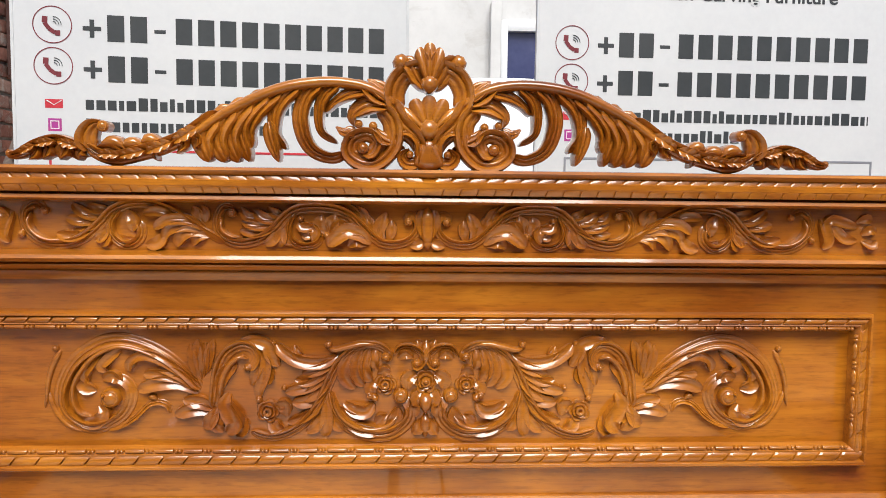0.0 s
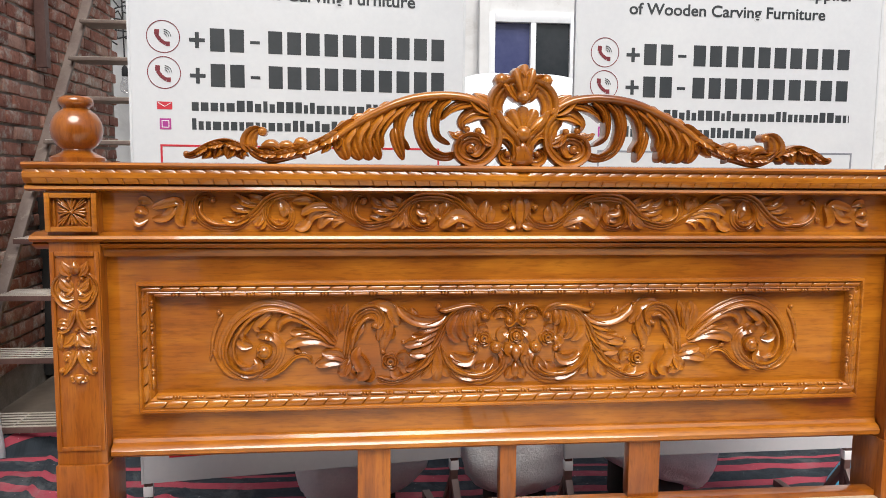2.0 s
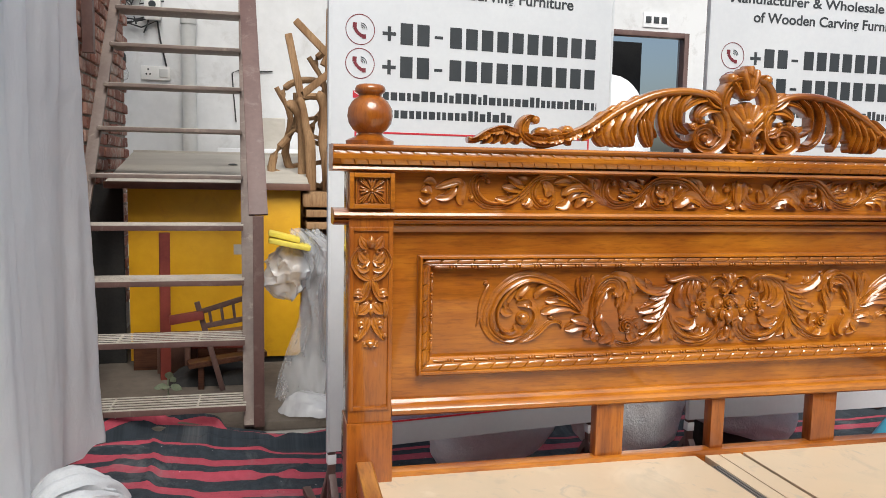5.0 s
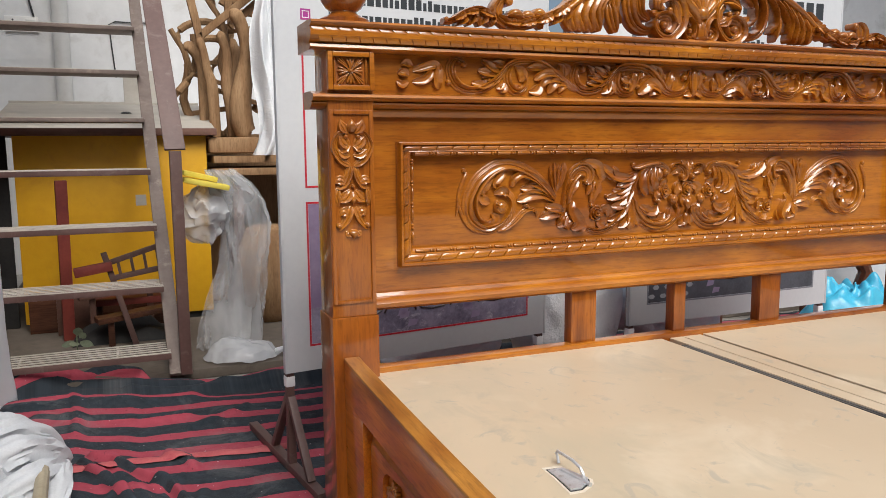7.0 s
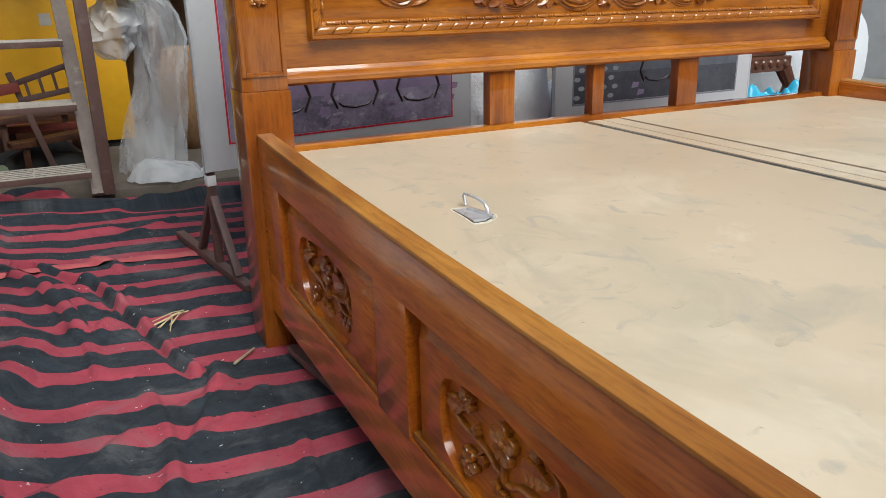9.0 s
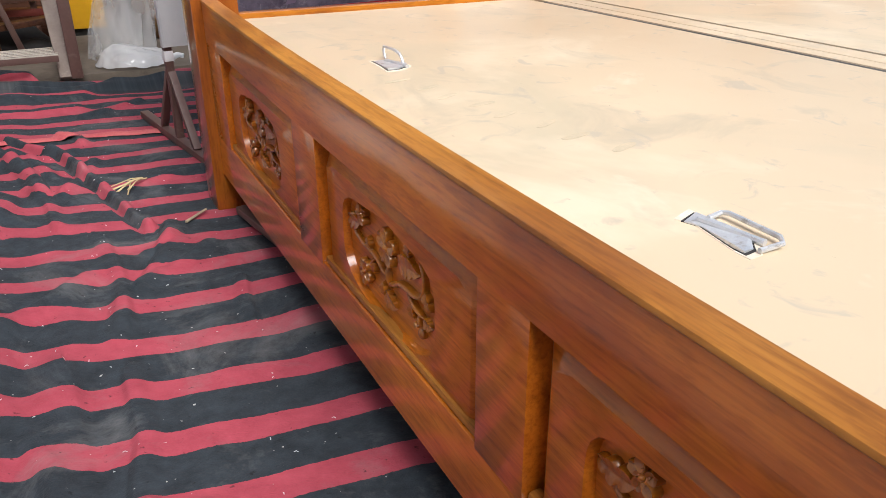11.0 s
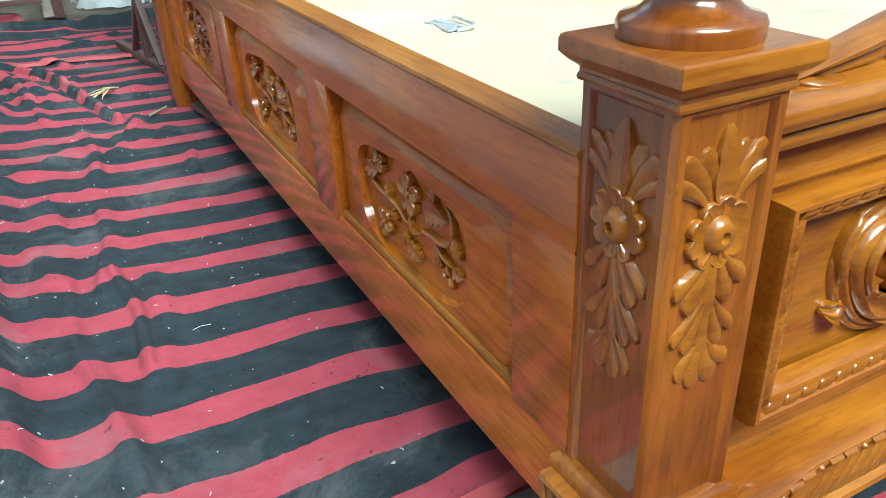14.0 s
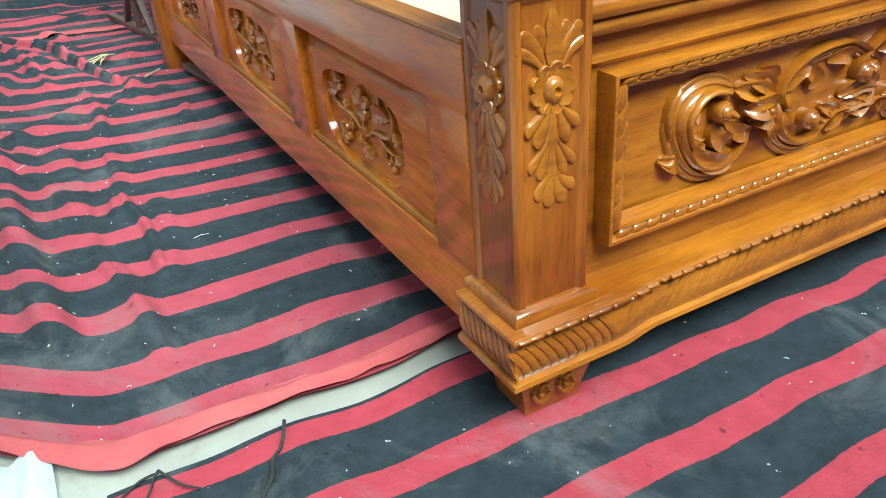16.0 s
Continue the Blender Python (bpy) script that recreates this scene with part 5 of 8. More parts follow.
        for back in ((False, True) if self.base else (False,)):
            for j in range(rows):
                for i in range(n):
                    at(i, j, back)
        m = n * rows
        self.k.f += [(o + j * n + i, o + j * n + i + 1, o + (j + 1) * n + i + 1, o + (j + 1) * n + i) for j in range(rows - 1) for i in range(n - 1)]
        if self.base:
            ring = [(0, i) for i in range(n)] + [(j, n - 1) for j in range(1, rows)] + [(rows - 1, i) for i in range(n - 2, -1, -1)] + [(j, 0) for j in range(rows - 2, 0, -1)]
            ids = [o + j * n + i for j, i in ring]
            self.k.f += [(a, b, b + m, a + m) for a, b in zip(ids, ids[1:] + ids[:1])]
            self.k.f.append(tuple(a + m for a in ids))
        self.k = body

    def frond(self, u, v, angle, length, width, lobes, h, curl=0.0):
        """A broad leaf with rounded lobes along both margins, a sunk midrib and cuts between the lobes."""
        body = self.k
        if self.leaves is not None:
            self.k = Build()
            self.leaves.append(self.k)
        n, cols, o = lobes * 6 + 1, (-1.0, -0.96, -0.75, -0.45, -0.16, 0.0, 0.16, 0.45, 0.75, 0.96, 1.0), len(self.k.v)
        for i in range(n):
            f = i / (n - 1)
            c = abs(math.sin(math.pi * lobes * f)) ** 0.55
            half = width / 2 * (0.30 + 0.70 * math.sin(math.pi * (0.10 + 0.80 * f ** 0.8))) * (0.70 + 0.30 * c) * (1 - f ** 5) ** 0.5
            for t in cols:
                along = length * (0.92 * f) + 0.28 * width * abs(t) * (1 - 0.8 * f)
                a = radians(angle + curl * f * f)
                hh = h * (0.62 + 0.38 * math.sin(math.pi * min(1.0, 0.15 + f * 0.8))) * (0.60 + 0.42 * abs(t) ** 0.8 - 0.30 * (1 - c) * abs(t))
                hh = hh * (0.45 + 0.55 * (1 - f ** 6)) if abs(t) < 0.98 else -1.5
                if i in (0, n - 1):
                    hh = -1.5
                self.put(u + along * math.cos(a) - half * t * math.sin(a), v + along * math.sin(a) + half * t * math.cos(a), hh)
        m = len(cols)
        self.k.f += [(o + i * m + j, o + i * m + j + 1, o + (i + 1) * m + j + 1, o + (i + 1) * m + j) for i in range(n - 1) for j in range(m - 1)]
        self.k = body

    def mesh(self, name, material):
        return self.k.mesh(name, material, 55)


def carving(name, r, parent, label):
    """One part for the scrolls, and one for each rose and each free leaf on them."""
    if r.k.v:
        part(name, r.mesh(name, carved_wood), carved_wood, parent, label)
    for k in r.leaves or ():
        part("carved_leaf", k, carved_wood, parent, label, 55)
    for k in r.roses:
        part("carved_rose", k, carved_wood, parent, "open carved flower", 55)


def facing_front(y):
    return lambda u, v, h: (u, y - h, v)


def both_halves(half, place, base=0.0):
    """The ornament and its mirror image."""
    r = Relief(place, base)
    half(r)
    o = Relief(lambda u, v, h: place(-u, v, h), base, True)
    half(o)
    r.k.add(o.k.v, [f[::-1] for f in o.k.f])
    r.roses += o.roses
    return r


def sprig(parent, yc, X):
    """Flowering vine carved in the tray of a rail panel: thin stems, open flowers, lobed leaves and buds."""
    up = ((yc + 2.07) / 2.05) ** 2.5
    r = Relief(lambda u, v, h: (-(X - 0.021) + 0.010 * up - 1.05 * h, yc + u, 0.2885 + 0.015 * up + v))
    r.stroke(2, 2.6, 5, 0.0, 119, 50, 131, 38, 135, 17, 113, 9, 82, 7, 54, 3, 36, -7, 22, -10)
    r.stroke(2.2, 2.2, 5, 0.0, 18, 12, 17, -8, 14, -24)
    r.stroke(2.6, 2.2, 6, 0.0, 14, -16, -10, -8, -24, 1, -48, 4, -71, 5, -95, 15, -102, 36, -97, 54, -83, 57)
    r.stroke(2.2, 1.8, 5, 0.0, -44, 4, -61, -7, -77, -13, -99, -17)
    r.stroke(1.6, 1.6, 5, 0.0, 60, 4, 78, -14, 92, -26)
    r.leaves = []
    r.frond(108, 37, -8, 62, 26, 3, 8)
    r.frond(112, 40, 120, 28, 16, 2, 7)
    r.frond(-20, 30, 162, 64, 34, 4, 8, 12)
    r.frond(-56, 50, 84, 22, 20, 2, 7)
    r.frond(-102, 28, 238, 32, 18, 2, 8)
    r.frond(34, -20, 258, 26, 17, 2, 7)
    r.frond(30, -32, 204, 42, 26, 3, 7)
    r.frond(-60, -8, 258, 26, 18, 2, 7)
    r.frond(-94, -16, 190, 26, 18, 2, 7)
    r.frond(76, 8, 60, 24, 15, 2, 7)
    r.frond(62, -4, 285, 24, 15, 2, 7)
    for u, v, size, turn in ((16, 38, 30, 18), (99, -34, 22, 50), (104, 54, 19, 5)):
        r.blossom(u, v, size, turn)
    r.boss(-89, -41, 10, 8)
    r.fan(-80, -38, 20, 12, 30, 3, 6, 0.3)
    r.stroke(1.6, 1.6, 5, 0.0, -78, -14, -82, -28, -86, -34)
    carving("sprig_carving", r, parent, "carved flowering vine")


def rose_drop(r, z):
    """Leaf, rose and hanging acanthus, one above another, on a foot post."""
    r.fan(2, z - 88, 266, 54, 50, 4, 4.5, 0.25, 8, 0.5, True)
    r.fan(0, z - 46, 270, 62, 44, 5, 5.5, 0.15, 0, 0.5, True)
    r.fan(0, z - 6, 270, 66, 52, 5, 7, 0.25, 0, 0.5, True)
    r.fan(-3, z + 8, 108, 68, 28, 3, 5, 0.15, 14, 0.5, True)
    r.fan(3, z + 8, 72, 68, 28, 3, 5, 0.15, -14, 0.5, True)
    r.frond(0, z + 16, 90, 74, 24, 2, 7)
    r.bloom(0, z, 30, 9)


def crest_centre(r):
    """Tulip finial over a five-lobed shell on a small pedestal."""
    for s in (-1, 1):
        r.stroke(8, 19, 18, 0.2, 3 * s, 1434, 18 * s, 1450, 34 * s, 1476, 54 * s, 1482)
        r.stroke(10, 13, 16, 0.0, 36 * s, 1482, 52 * s, 1480, 57 * s, 1466)
    r.fan(0, 1426, 90, 92, 25, 3, 24, 0.22, 0.0, 0.28, True)
    r.stroke(8, 17, 23, 0.0, 0, 1427, 0, 1440, 0, 1462)
    r.fan(0, 1478, 90, 26, 34, 3, 27, 0.3, 0.0, 0.5, True)
    r.fan(0, 1350, 90, 76, 60, 5, 17, 0.10, 0.0, 0.42, True)
    r.stroke(11, 19, 19, 0.0, 0, 1342, 0, 1358, 0, 1384)
    r.stroke(24, 13, 13, 0.0, 0, 1290, 0, 1315, 0, 1350)
    for s in (-1, 1):
        r.stroke(7, 5, 17, 0.2, 14 * s, 1294, 10 * s, 1318, 15 * s, 1345)


TAIL_LEAVES = ((405, 1362, -32, 60, 24), (450, 1335, -22, 58, 22), (497, 1318, -12, 54, 20), (540, 1310, 2, 48, 18), (612, 1322, 18, 44, 18), (652, 1333, -10, 42, 17), (686, 1326, -28, 38, 15))


def crest_tails(r):
    """Overlapping notched leaves along both tails of the crest."""
    for s in (-1, 1):
        for u, v, a, ln, wd in TAIL_LEAVES:
            r.frond(s * u, v, a if s > 0 else 180 - a, ln, wd, 3, 19)


def footcrest_half(r):
    """Swept leaf rising from the post, feathered along its lower edge, to a shell in the middle."""
    r.stroke(7, 27, 13, 0.2, -866, 536, -811, 541, -763, 546, -713, 555, -650, 568, -560, 577)
    r.stroke(34, 34, 13, 0.2, -640, 571, -550, 578, -450, 583, -350, 586)
    r.stroke(28, 16, 14, 0.2, -400, 588, -300, 602, -200, 632, -90, 660)
    r.stroke(4, 3.5, 17, 0.0, -852, 541, -825, 536, -795, 537)
    r.boss(-858, 541, 7, 15)
    for i in range(17):
        x = -698 + 36 * i
        top = 582 + 0.25 * min(60.0, x + 698) + 0.12 * max(0.0, min(200.0, x + 638))
        r.stroke(9, 8, 21, 0.3, x + 4, top, x - 14, (top + 536) / 2 + 8, x - 30, 545, x - 38, 536)
        if i % 2:
            r.boss(x - 12, 541, 7, 21)
    r.rose(0, 620, 50, 8)
    r.fan(0, 640, 90, 74, 40, 5, 20, 0.2, 0.0, 0.5, True)
    r.stroke(40, 50, 16, 0.2, 0, 590, 0, 560, 0, 530)


def panel_half(r):
    r.stroke(10, 11, 12, 0.3, -417, 882, -440, 908, -474, 939, -512, 961, -550, 973, -585, 972, -616, 958, -645, 934, -663, 904, -672, 873, -667, 842, -647, 820, -620, 809, -589, 814, -562, 830, -546, 853, -542, 875, -549, 892, -564, 902, -581, 900)
    r.stroke(3, 4, 12, 0, -489, 939, -528, 956, -566, 962, -601, 948, -626, 924, -645, 892, -646, 860, -635, 838, -614, 830)
    r.boss(-580, 866, 23, 21)
    r.boss(-591, 872, 7, 25)
    r.stroke(3, 7, 9, -1, -593, 958, -611, 936, -627, 910, -621, 895)
    r.stroke(3, 6, 9, -1, -562, 955, -582, 940, -596, 924, -586, 914)
    r.stroke(4, 8, 9, -1, -635, 906, -628, 886, -607, 879)
    r.stroke(5, 8, 10, -1, -643, 830, -626, 820, -606, 821, -592, 837, -603, 850)
    r.stroke(4, 7, 12, -1, -596, 900, -575, 907, -559, 892)
    r.stroke(3, 6, 11, -1, -420, 886, -455, 917, -489, 939, -518, 947, -542, 935, -548, 915)
    r.stroke(3, 6, 9, -1, -421, 882, -451, 906, -478, 919, -497, 922)
    r.stroke(3, 7, 10, -1, -421, 879, -451, 901, -486, 909, -521, 910)
    r.stroke(4, 9, 11, -1, -421, 876, -455, 894, -490, 894, -514, 887, -531, 879)
    r.stroke(4, 8, 10, -1, -394, 843, -417, 857, -450, 861)
    r.stroke(4, 8, 9, -1, -396, 839, -421, 844, -445, 840, -465, 833)
    r.stroke(4, 5, 9, 0.3, -473, 836, -477, 851, -495, 858, -515, 851, -535, 831, -558, 815, -586, 805)
    r.stroke(4, 4, 8, 0, -514, 865, -505, 867, -495, 858)
    r.stroke(5, 11, 14, -1, -365, 873, -373, 855, -363, 835, -354, 816, -371, 799)
    r.stroke(4, 9, 11, -1, -388, 845, -400, 821, -414, 810)
    r.stroke(5, 8, 12, -1, -376, 837, -387, 817, -375, 801)
    r.stroke(4, 7, 9, -1, -337, 826, -341, 804, -355, 795)
    r.boss(-679, 958, 8, 9)
    r.stroke(4, 3, 7, 0, -670, 954, -685, 925, -694, 893, -696, 869, -701, 846)
    r.stroke(3, 4, 6, 0, -694, 877, -683, 845, -662, 816, -636, 802)
    r.stroke(3, 6, 8, -1, -418, 898, -427, 926, -435, 966)
    r.stroke(3, 6, 8, -1, -414, 902, -419, 938, -423, 974)
    r.stroke(3, 6, 8, -1, -412, 906, -410, 938, -408, 969)
    r.stroke(3, 6, 8, -1, -408, 910, -402, 940, -394, 974)
    r.stroke(8, 10, 12, 0.3, -395, 849, -390, 882, -384, 916, -371, 946, -347, 962, -325, 959, -315, 942, -322, 925, -332, 920)
    r.boss(-331, 922, 9, 15)
    r.stroke(4, 8, 9, -1, -349, 967, -322, 973, -295, 964, -288, 946, -274, 924)
    r.stroke(4, 5, 11, 0, -383, 865, -378, 898, -365, 926, -346, 942, -330, 938)
    r.stroke(4, 9, 10, -1, -384, 878, -375, 908, -353, 931)
    r.stroke(3, 7, 9, -1, -388, 865, -382, 898, -366, 912)
    r.stroke(4, 7, 9, -1, -313, 954, -298, 932, -301, 905, -309, 883, -311, 864)
    r.stroke(3, 6, 8, -1, -302, 934, -316, 911, -324, 888)
    r.stroke(3, 6, 8, -1, -295, 927, -291, 903, -303, 892)
    r.boss(-311, 861, 8, 11)
    r.rose(-294, 839, 22, 5)
    r.stroke(5, 8, 9, -1, -282, 842, -264, 850, -258, 829)
    r.stroke(5, 8, 9, -1, -290, 824, -280, 809, -265, 804)
    r.stroke(7, 9, 12, 0.3, -326, 799, -296, 790, -265, 794, -235, 810, -212, 833, -194, 863, -180, 896, -162, 930, -136, 956, -108, 965, -84, 960, -69, 946, -74, 933)
    r.boss(-75, 942, 11, 15)
    r.boss(-182, 966, 9, 12)
    r.stroke(4, 5, 11, 0, -183, 959, -168, 956, -144, 962, -116, 968, -88, 965)
    r.stroke(4, 8, 11, -1, -164, 945, -188, 932, -216, 931, -243, 938, -266, 953, -279, 967)
    r.boss(-284, 968, 7, 12)
    r.stroke(3, 6, 9, -1, -228, 935, -239, 949, -245, 963)
    r.stroke(3, 7, 10, -1, -166, 937, -196, 920, -231, 910)
    r.stroke(3, 7, 9, -1, -171, 922, -200, 906, -222, 896, -244, 898)
    r.stroke(3, 8, 10, -1, -174, 914, -210, 891, -238, 882, -262, 876)
    r.boss(-264, 883, 7, 11)
    r.stroke(4, 9, 10, -1, -178, 904, -204, 878, -231, 862)
    r.stroke(4, 8, 9, -1, -182, 891, -212, 862, -249, 855)
    r.stroke(3, 6, 9, -1, -186, 880, -208, 843, -234, 825, -258, 818)
    r.stroke(3, 9, 9, -1, -185, 863, -185, 826, -188, 790)
    r.stroke(3, 7, 8, -1, -189, 835, -204, 812, -223, 798)
    r.stroke(3, 7, 8, -1, -181, 835, -169, 816, -154, 801)
    r.stroke(8, 14, 13, 0.3, -182, 876, -172, 841, -151, 814, -116, 796, -80, 792, -52, 802, -31, 822, -28, 847, -43, 864)
    r.stroke(4, 5, 12, 0, -174, 863, -157, 830, -128, 810, -96, 805, -68, 813, -52, 831)
    r.boss(-47, 868, 18, 20)
    r.stroke(5, 9, 12, -1, -152, 854, -132, 841, -110, 840, -97, 853)
    r.boss(-104, 868, 9, 14)
    r.stroke(4, 6, 10, 0, -96, 856, -95, 864, -103, 873)
    r.stroke(3, 7, 9, -1, -164, 846, -144, 830, -120, 824)
    r.stroke(4, 8, 10, -1, -151, 821, -126, 806, -85, 798)
    r.stroke(4, 7, 9, -1, -95, 814, -84, 823, -72, 831)
    r.stroke(5, 9, 11, -1, -72, 798, -57, 821, -52, 845)
    r.stroke(4, 8, 10, -1, -136, 952, -152, 928, -151, 903, -132, 882)
    r.stroke(4, 8, 10, -1, -120, 955, -131, 928, -127, 902, -115, 887)
    r.stroke(4, 8, 10, -1, -106, 957, -116, 930, -111, 908, -101, 897)
    r.stroke(3, 7, 10, -1, -94, 956, -98, 936, -93, 919)
    r.rose(-76, 890, 21, 5)
    r.stroke(5, 8, 9, -1, -93, 897, -103, 884, -96, 870)
    r.stroke(4, 7, 9, -1, -88, 905, -78, 915, -67, 913)
    r.stroke(5, 6, 12, 0.3, -58, 945, -48, 959, -28, 961, -10, 950, -6, 933, -17, 922, -26, 933)
    r.boss(-17, 931, 10, 15)
    r.stroke(3, 6, 9, -1, -52, 938, -38, 948, -24, 940)
    r.stroke(4, 8, 11, 0, 0, 927, 0, 952, 0, 974)
    r.stroke(3, 6, 9, -1, -3, 952, -11, 964, -18, 974)
    r.rose(0, 896, 24, 6)
    r.boss(0, 897, 10, 21)
    r.stroke(5, 9, 10, -1, -17, 910, -34, 899, -35, 880)
    r.stroke(5, 9, 12, -1, -7, 878, -16, 864, -5, 848)
    r.stroke(10, 7, 14, 0, 1, 874, 1, 855, 1, 834)
    r.stroke(5, 10, 10, 0, 1, 834, 1, 812, 1, 788)
    r.stroke(3, 8, 9, -1, -4, 824, -13, 807, -24, 795)
    r.stroke(4, 8, 10, -1, -30, 824, -22, 841, -24, 860)


def frieze_half(r):
    r.stroke(4, 7, 10, -1, -742, 1210, -751, 1186, -754, 1165, -747, 1153)
    r.stroke(3, 7, 9, -1, -813, 1193, -782, 1203, -759, 1207, -746, 1193)
    r.stroke(3, 7, 9, -1, -814, 1168, -787, 1172, -770, 1186, -761, 1196)
    r.stroke(3, 6, 9, -1, -823, 1180, -836, 1189, -850, 1185)
    r.stroke(3, 6, 9, -1, -824, 1168, -841, 1161, -854, 1168)
    r.stroke(3, 6, 8, -1, -813, 1203, -829, 1210, -842, 1206)
    r.stroke(7, 8, 11, 0.3, -683, 1214, -701, 1225, -719, 1213, -722, 1190, -710, 1166, -686, 1152, -659, 1149, -632, 1155, -604, 1172, -583, 1192, -566, 1211, -541, 1223, -514, 1225, -487, 1222, -459, 1212, -432, 1194, -401, 1174, -367, 1154)
    r.stroke(3, 3, 12, 0, -708, 1207, -711, 1188, -698, 1169, -676, 1159, -649, 1159)
    r.boss(-725, 1169, 9, 12)
    r.boss(-684, 1211, 9, 12)
    r.stroke(3, 7, 10, -1, -601, 1179, -632, 1165, -664, 1169)
    r.stroke(3, 6, 9, -1, -588, 1188, -611, 1183, -635, 1181)
    r.stroke(3, 7, 10, -1, -581, 1197, -610, 1193, -647, 1197)
    r.stroke(3, 6, 10, -1, -574, 1205, -600, 1202, -623, 1213, -636, 1223)
    r.stroke(3, 6, 9, -1, -567, 1212, -589, 1214, -610, 1220)
    r.stroke(6, 8, 12, 0.3, -554, 1215, -569, 1194, -568, 1170, -553, 1153, -533, 1150, -516, 1164, -514, 1184, -525, 1197)
    r.stroke(4, 8, 10, -1, -542, 1212, -529, 1194, -532, 1174)
    r.stroke(3, 6, 9, -1, -556, 1166, -545, 1158, -531, 1162)
    r.stroke(3, 7, 8, -1, -573, 1178, -586, 1164, -598, 1158)
    r.stroke(3, 7, 8, -1, -572, 1173, -579, 1157, -587, 1148)
    r.stroke(3, 7, 10, -1, -401, 1179, -432, 1196, -467, 1196, -493, 1180)
    r.stroke(3, 7, 10, -1, -401, 1175, -436, 1185, -465, 1178, -477, 1160)
    r.stroke(4, 8, 10, -1, -398, 1171, -424, 1177, -442, 1169, -455, 1148)
    r.stroke(3, 6, 9, -1, -395, 1167, -414, 1166, -424, 1149)
    r.stroke(3, 6, 9, -1, -458, 1202, -483, 1211, -513, 1208)
    r.stroke(4, 8, 9, -1, -472, 1172, -486, 1154, -507, 1150)
    r.stroke(3, 6, 9, -1, -408, 1192, -415, 1209, -425, 1220)
    r.stroke(3, 6, 9, -1, -401, 1192, -401, 1209, -409, 1222)
    r.stroke(7, 9, 12, 0.3, -350, 1219, -369, 1222, -380, 1203, -380, 1178, -363, 1160, -339, 1154, -307, 1161, -279, 1180, -258, 1203, -237, 1217, -209, 1221, -174, 1219, -145, 1209, -124, 1190, -103, 1170, -82, 1156, -53, 1155, -29, 1165, -17, 1184, -20, 1201, -32, 1208, -44, 1199)
    r.boss(-354, 1210, 11, 14)
    r.boss(-35, 1197, 11, 15)
    r.stroke(3, 3, 12, 0, -371, 1203, -371, 1181, -356, 1168, -335, 1165)
    r.stroke(3, 7, 10, -1, -267, 1193, -300, 1187, -337, 1194)
    r.stroke(3, 7, 10, -1, -263, 1198, -293, 1200, -317, 1215)
    r.stroke(3, 6, 9, -1, -257, 1206, -276, 1209, -290, 1221)
    r.stroke(3, 7, 10, -1, -274, 1186, -306, 1176, -340, 1177)
    r.stroke(3, 6, 9, -1, -304, 1203, -324, 1203, -339, 1219)
    r.stroke(3, 8, 8, -1, -262, 1187, -265, 1168, -269, 1148)
    r.stroke(3, 7, 8, -1, -266, 1179, -279, 1163, -295, 1151)
    r.stroke(3, 7, 8, -1, -261, 1179, -256, 1164, -246, 1151)
    r.stroke(5, 7, 12, 0.3, -242, 1211, -254, 1186, -249, 1162, -230, 1150, -204, 1153, -190, 1168)
    r.boss(-231, 1200, 7, 12)
    r.stroke(3, 7, 11, -1, -234, 1196, -228, 1186, -207, 1184)
    r.stroke(3, 7, 10, -1, -220, 1189, -204, 1177, -209, 1158)
    r.stroke(3, 6, 9, -1, -230, 1175, -220, 1170, -209, 1172)
    r.boss(-183, 1170, 8, 13)
    r.stroke(4, 9, 9, -1, -186, 1175, -195, 1193, -193, 1206)
    r.stroke(4, 9, 9, -1, -181, 1177, -174, 1193, -168, 1208)
    r.stroke(4, 9, 9, -1, -177, 1174, -160, 1186, -142, 1187)
    r.stroke(5, 10, 12, -1, -103, 1156, -122, 1172, -146, 1179, -167, 1166, -183, 1152)
    r.stroke(4, 8, 10, -1, -108, 1154, -130, 1161, -145, 1149)
    r.stroke(3, 7, 9, -1, -126, 1194, -133, 1211, -160, 1225)
    r.stroke(3, 7, 9, -1, -115, 1185, -115, 1204, -131, 1223)
    r.stroke(3, 7, 9, -1, -103, 1172, -105, 1190, -114, 1208)
    r.stroke(4, 8, 10, -1, -82, 1158, -89, 1181, -75, 1212)
    r.stroke(3, 7, 9, -1, -71, 1160, -67, 1178, -66, 1199)
    r.stroke(3, 6, 9, -1, -92, 1165, -98, 1181, -97, 1197)
    r.stroke(6, 12, 10, 0, 1, 1151, 0, 1187, 0, 1223)
    r.stroke(3, 8, 9, -1, -3, 1162, -10, 1191, -14, 1218)
    r.stroke(3, 7, 8, -1, -6, 1160, -17, 1155, -32, 1151)
    r.stroke(4, 8, 8, 0, 1, 1168, 1, 1155, 1, 1144)


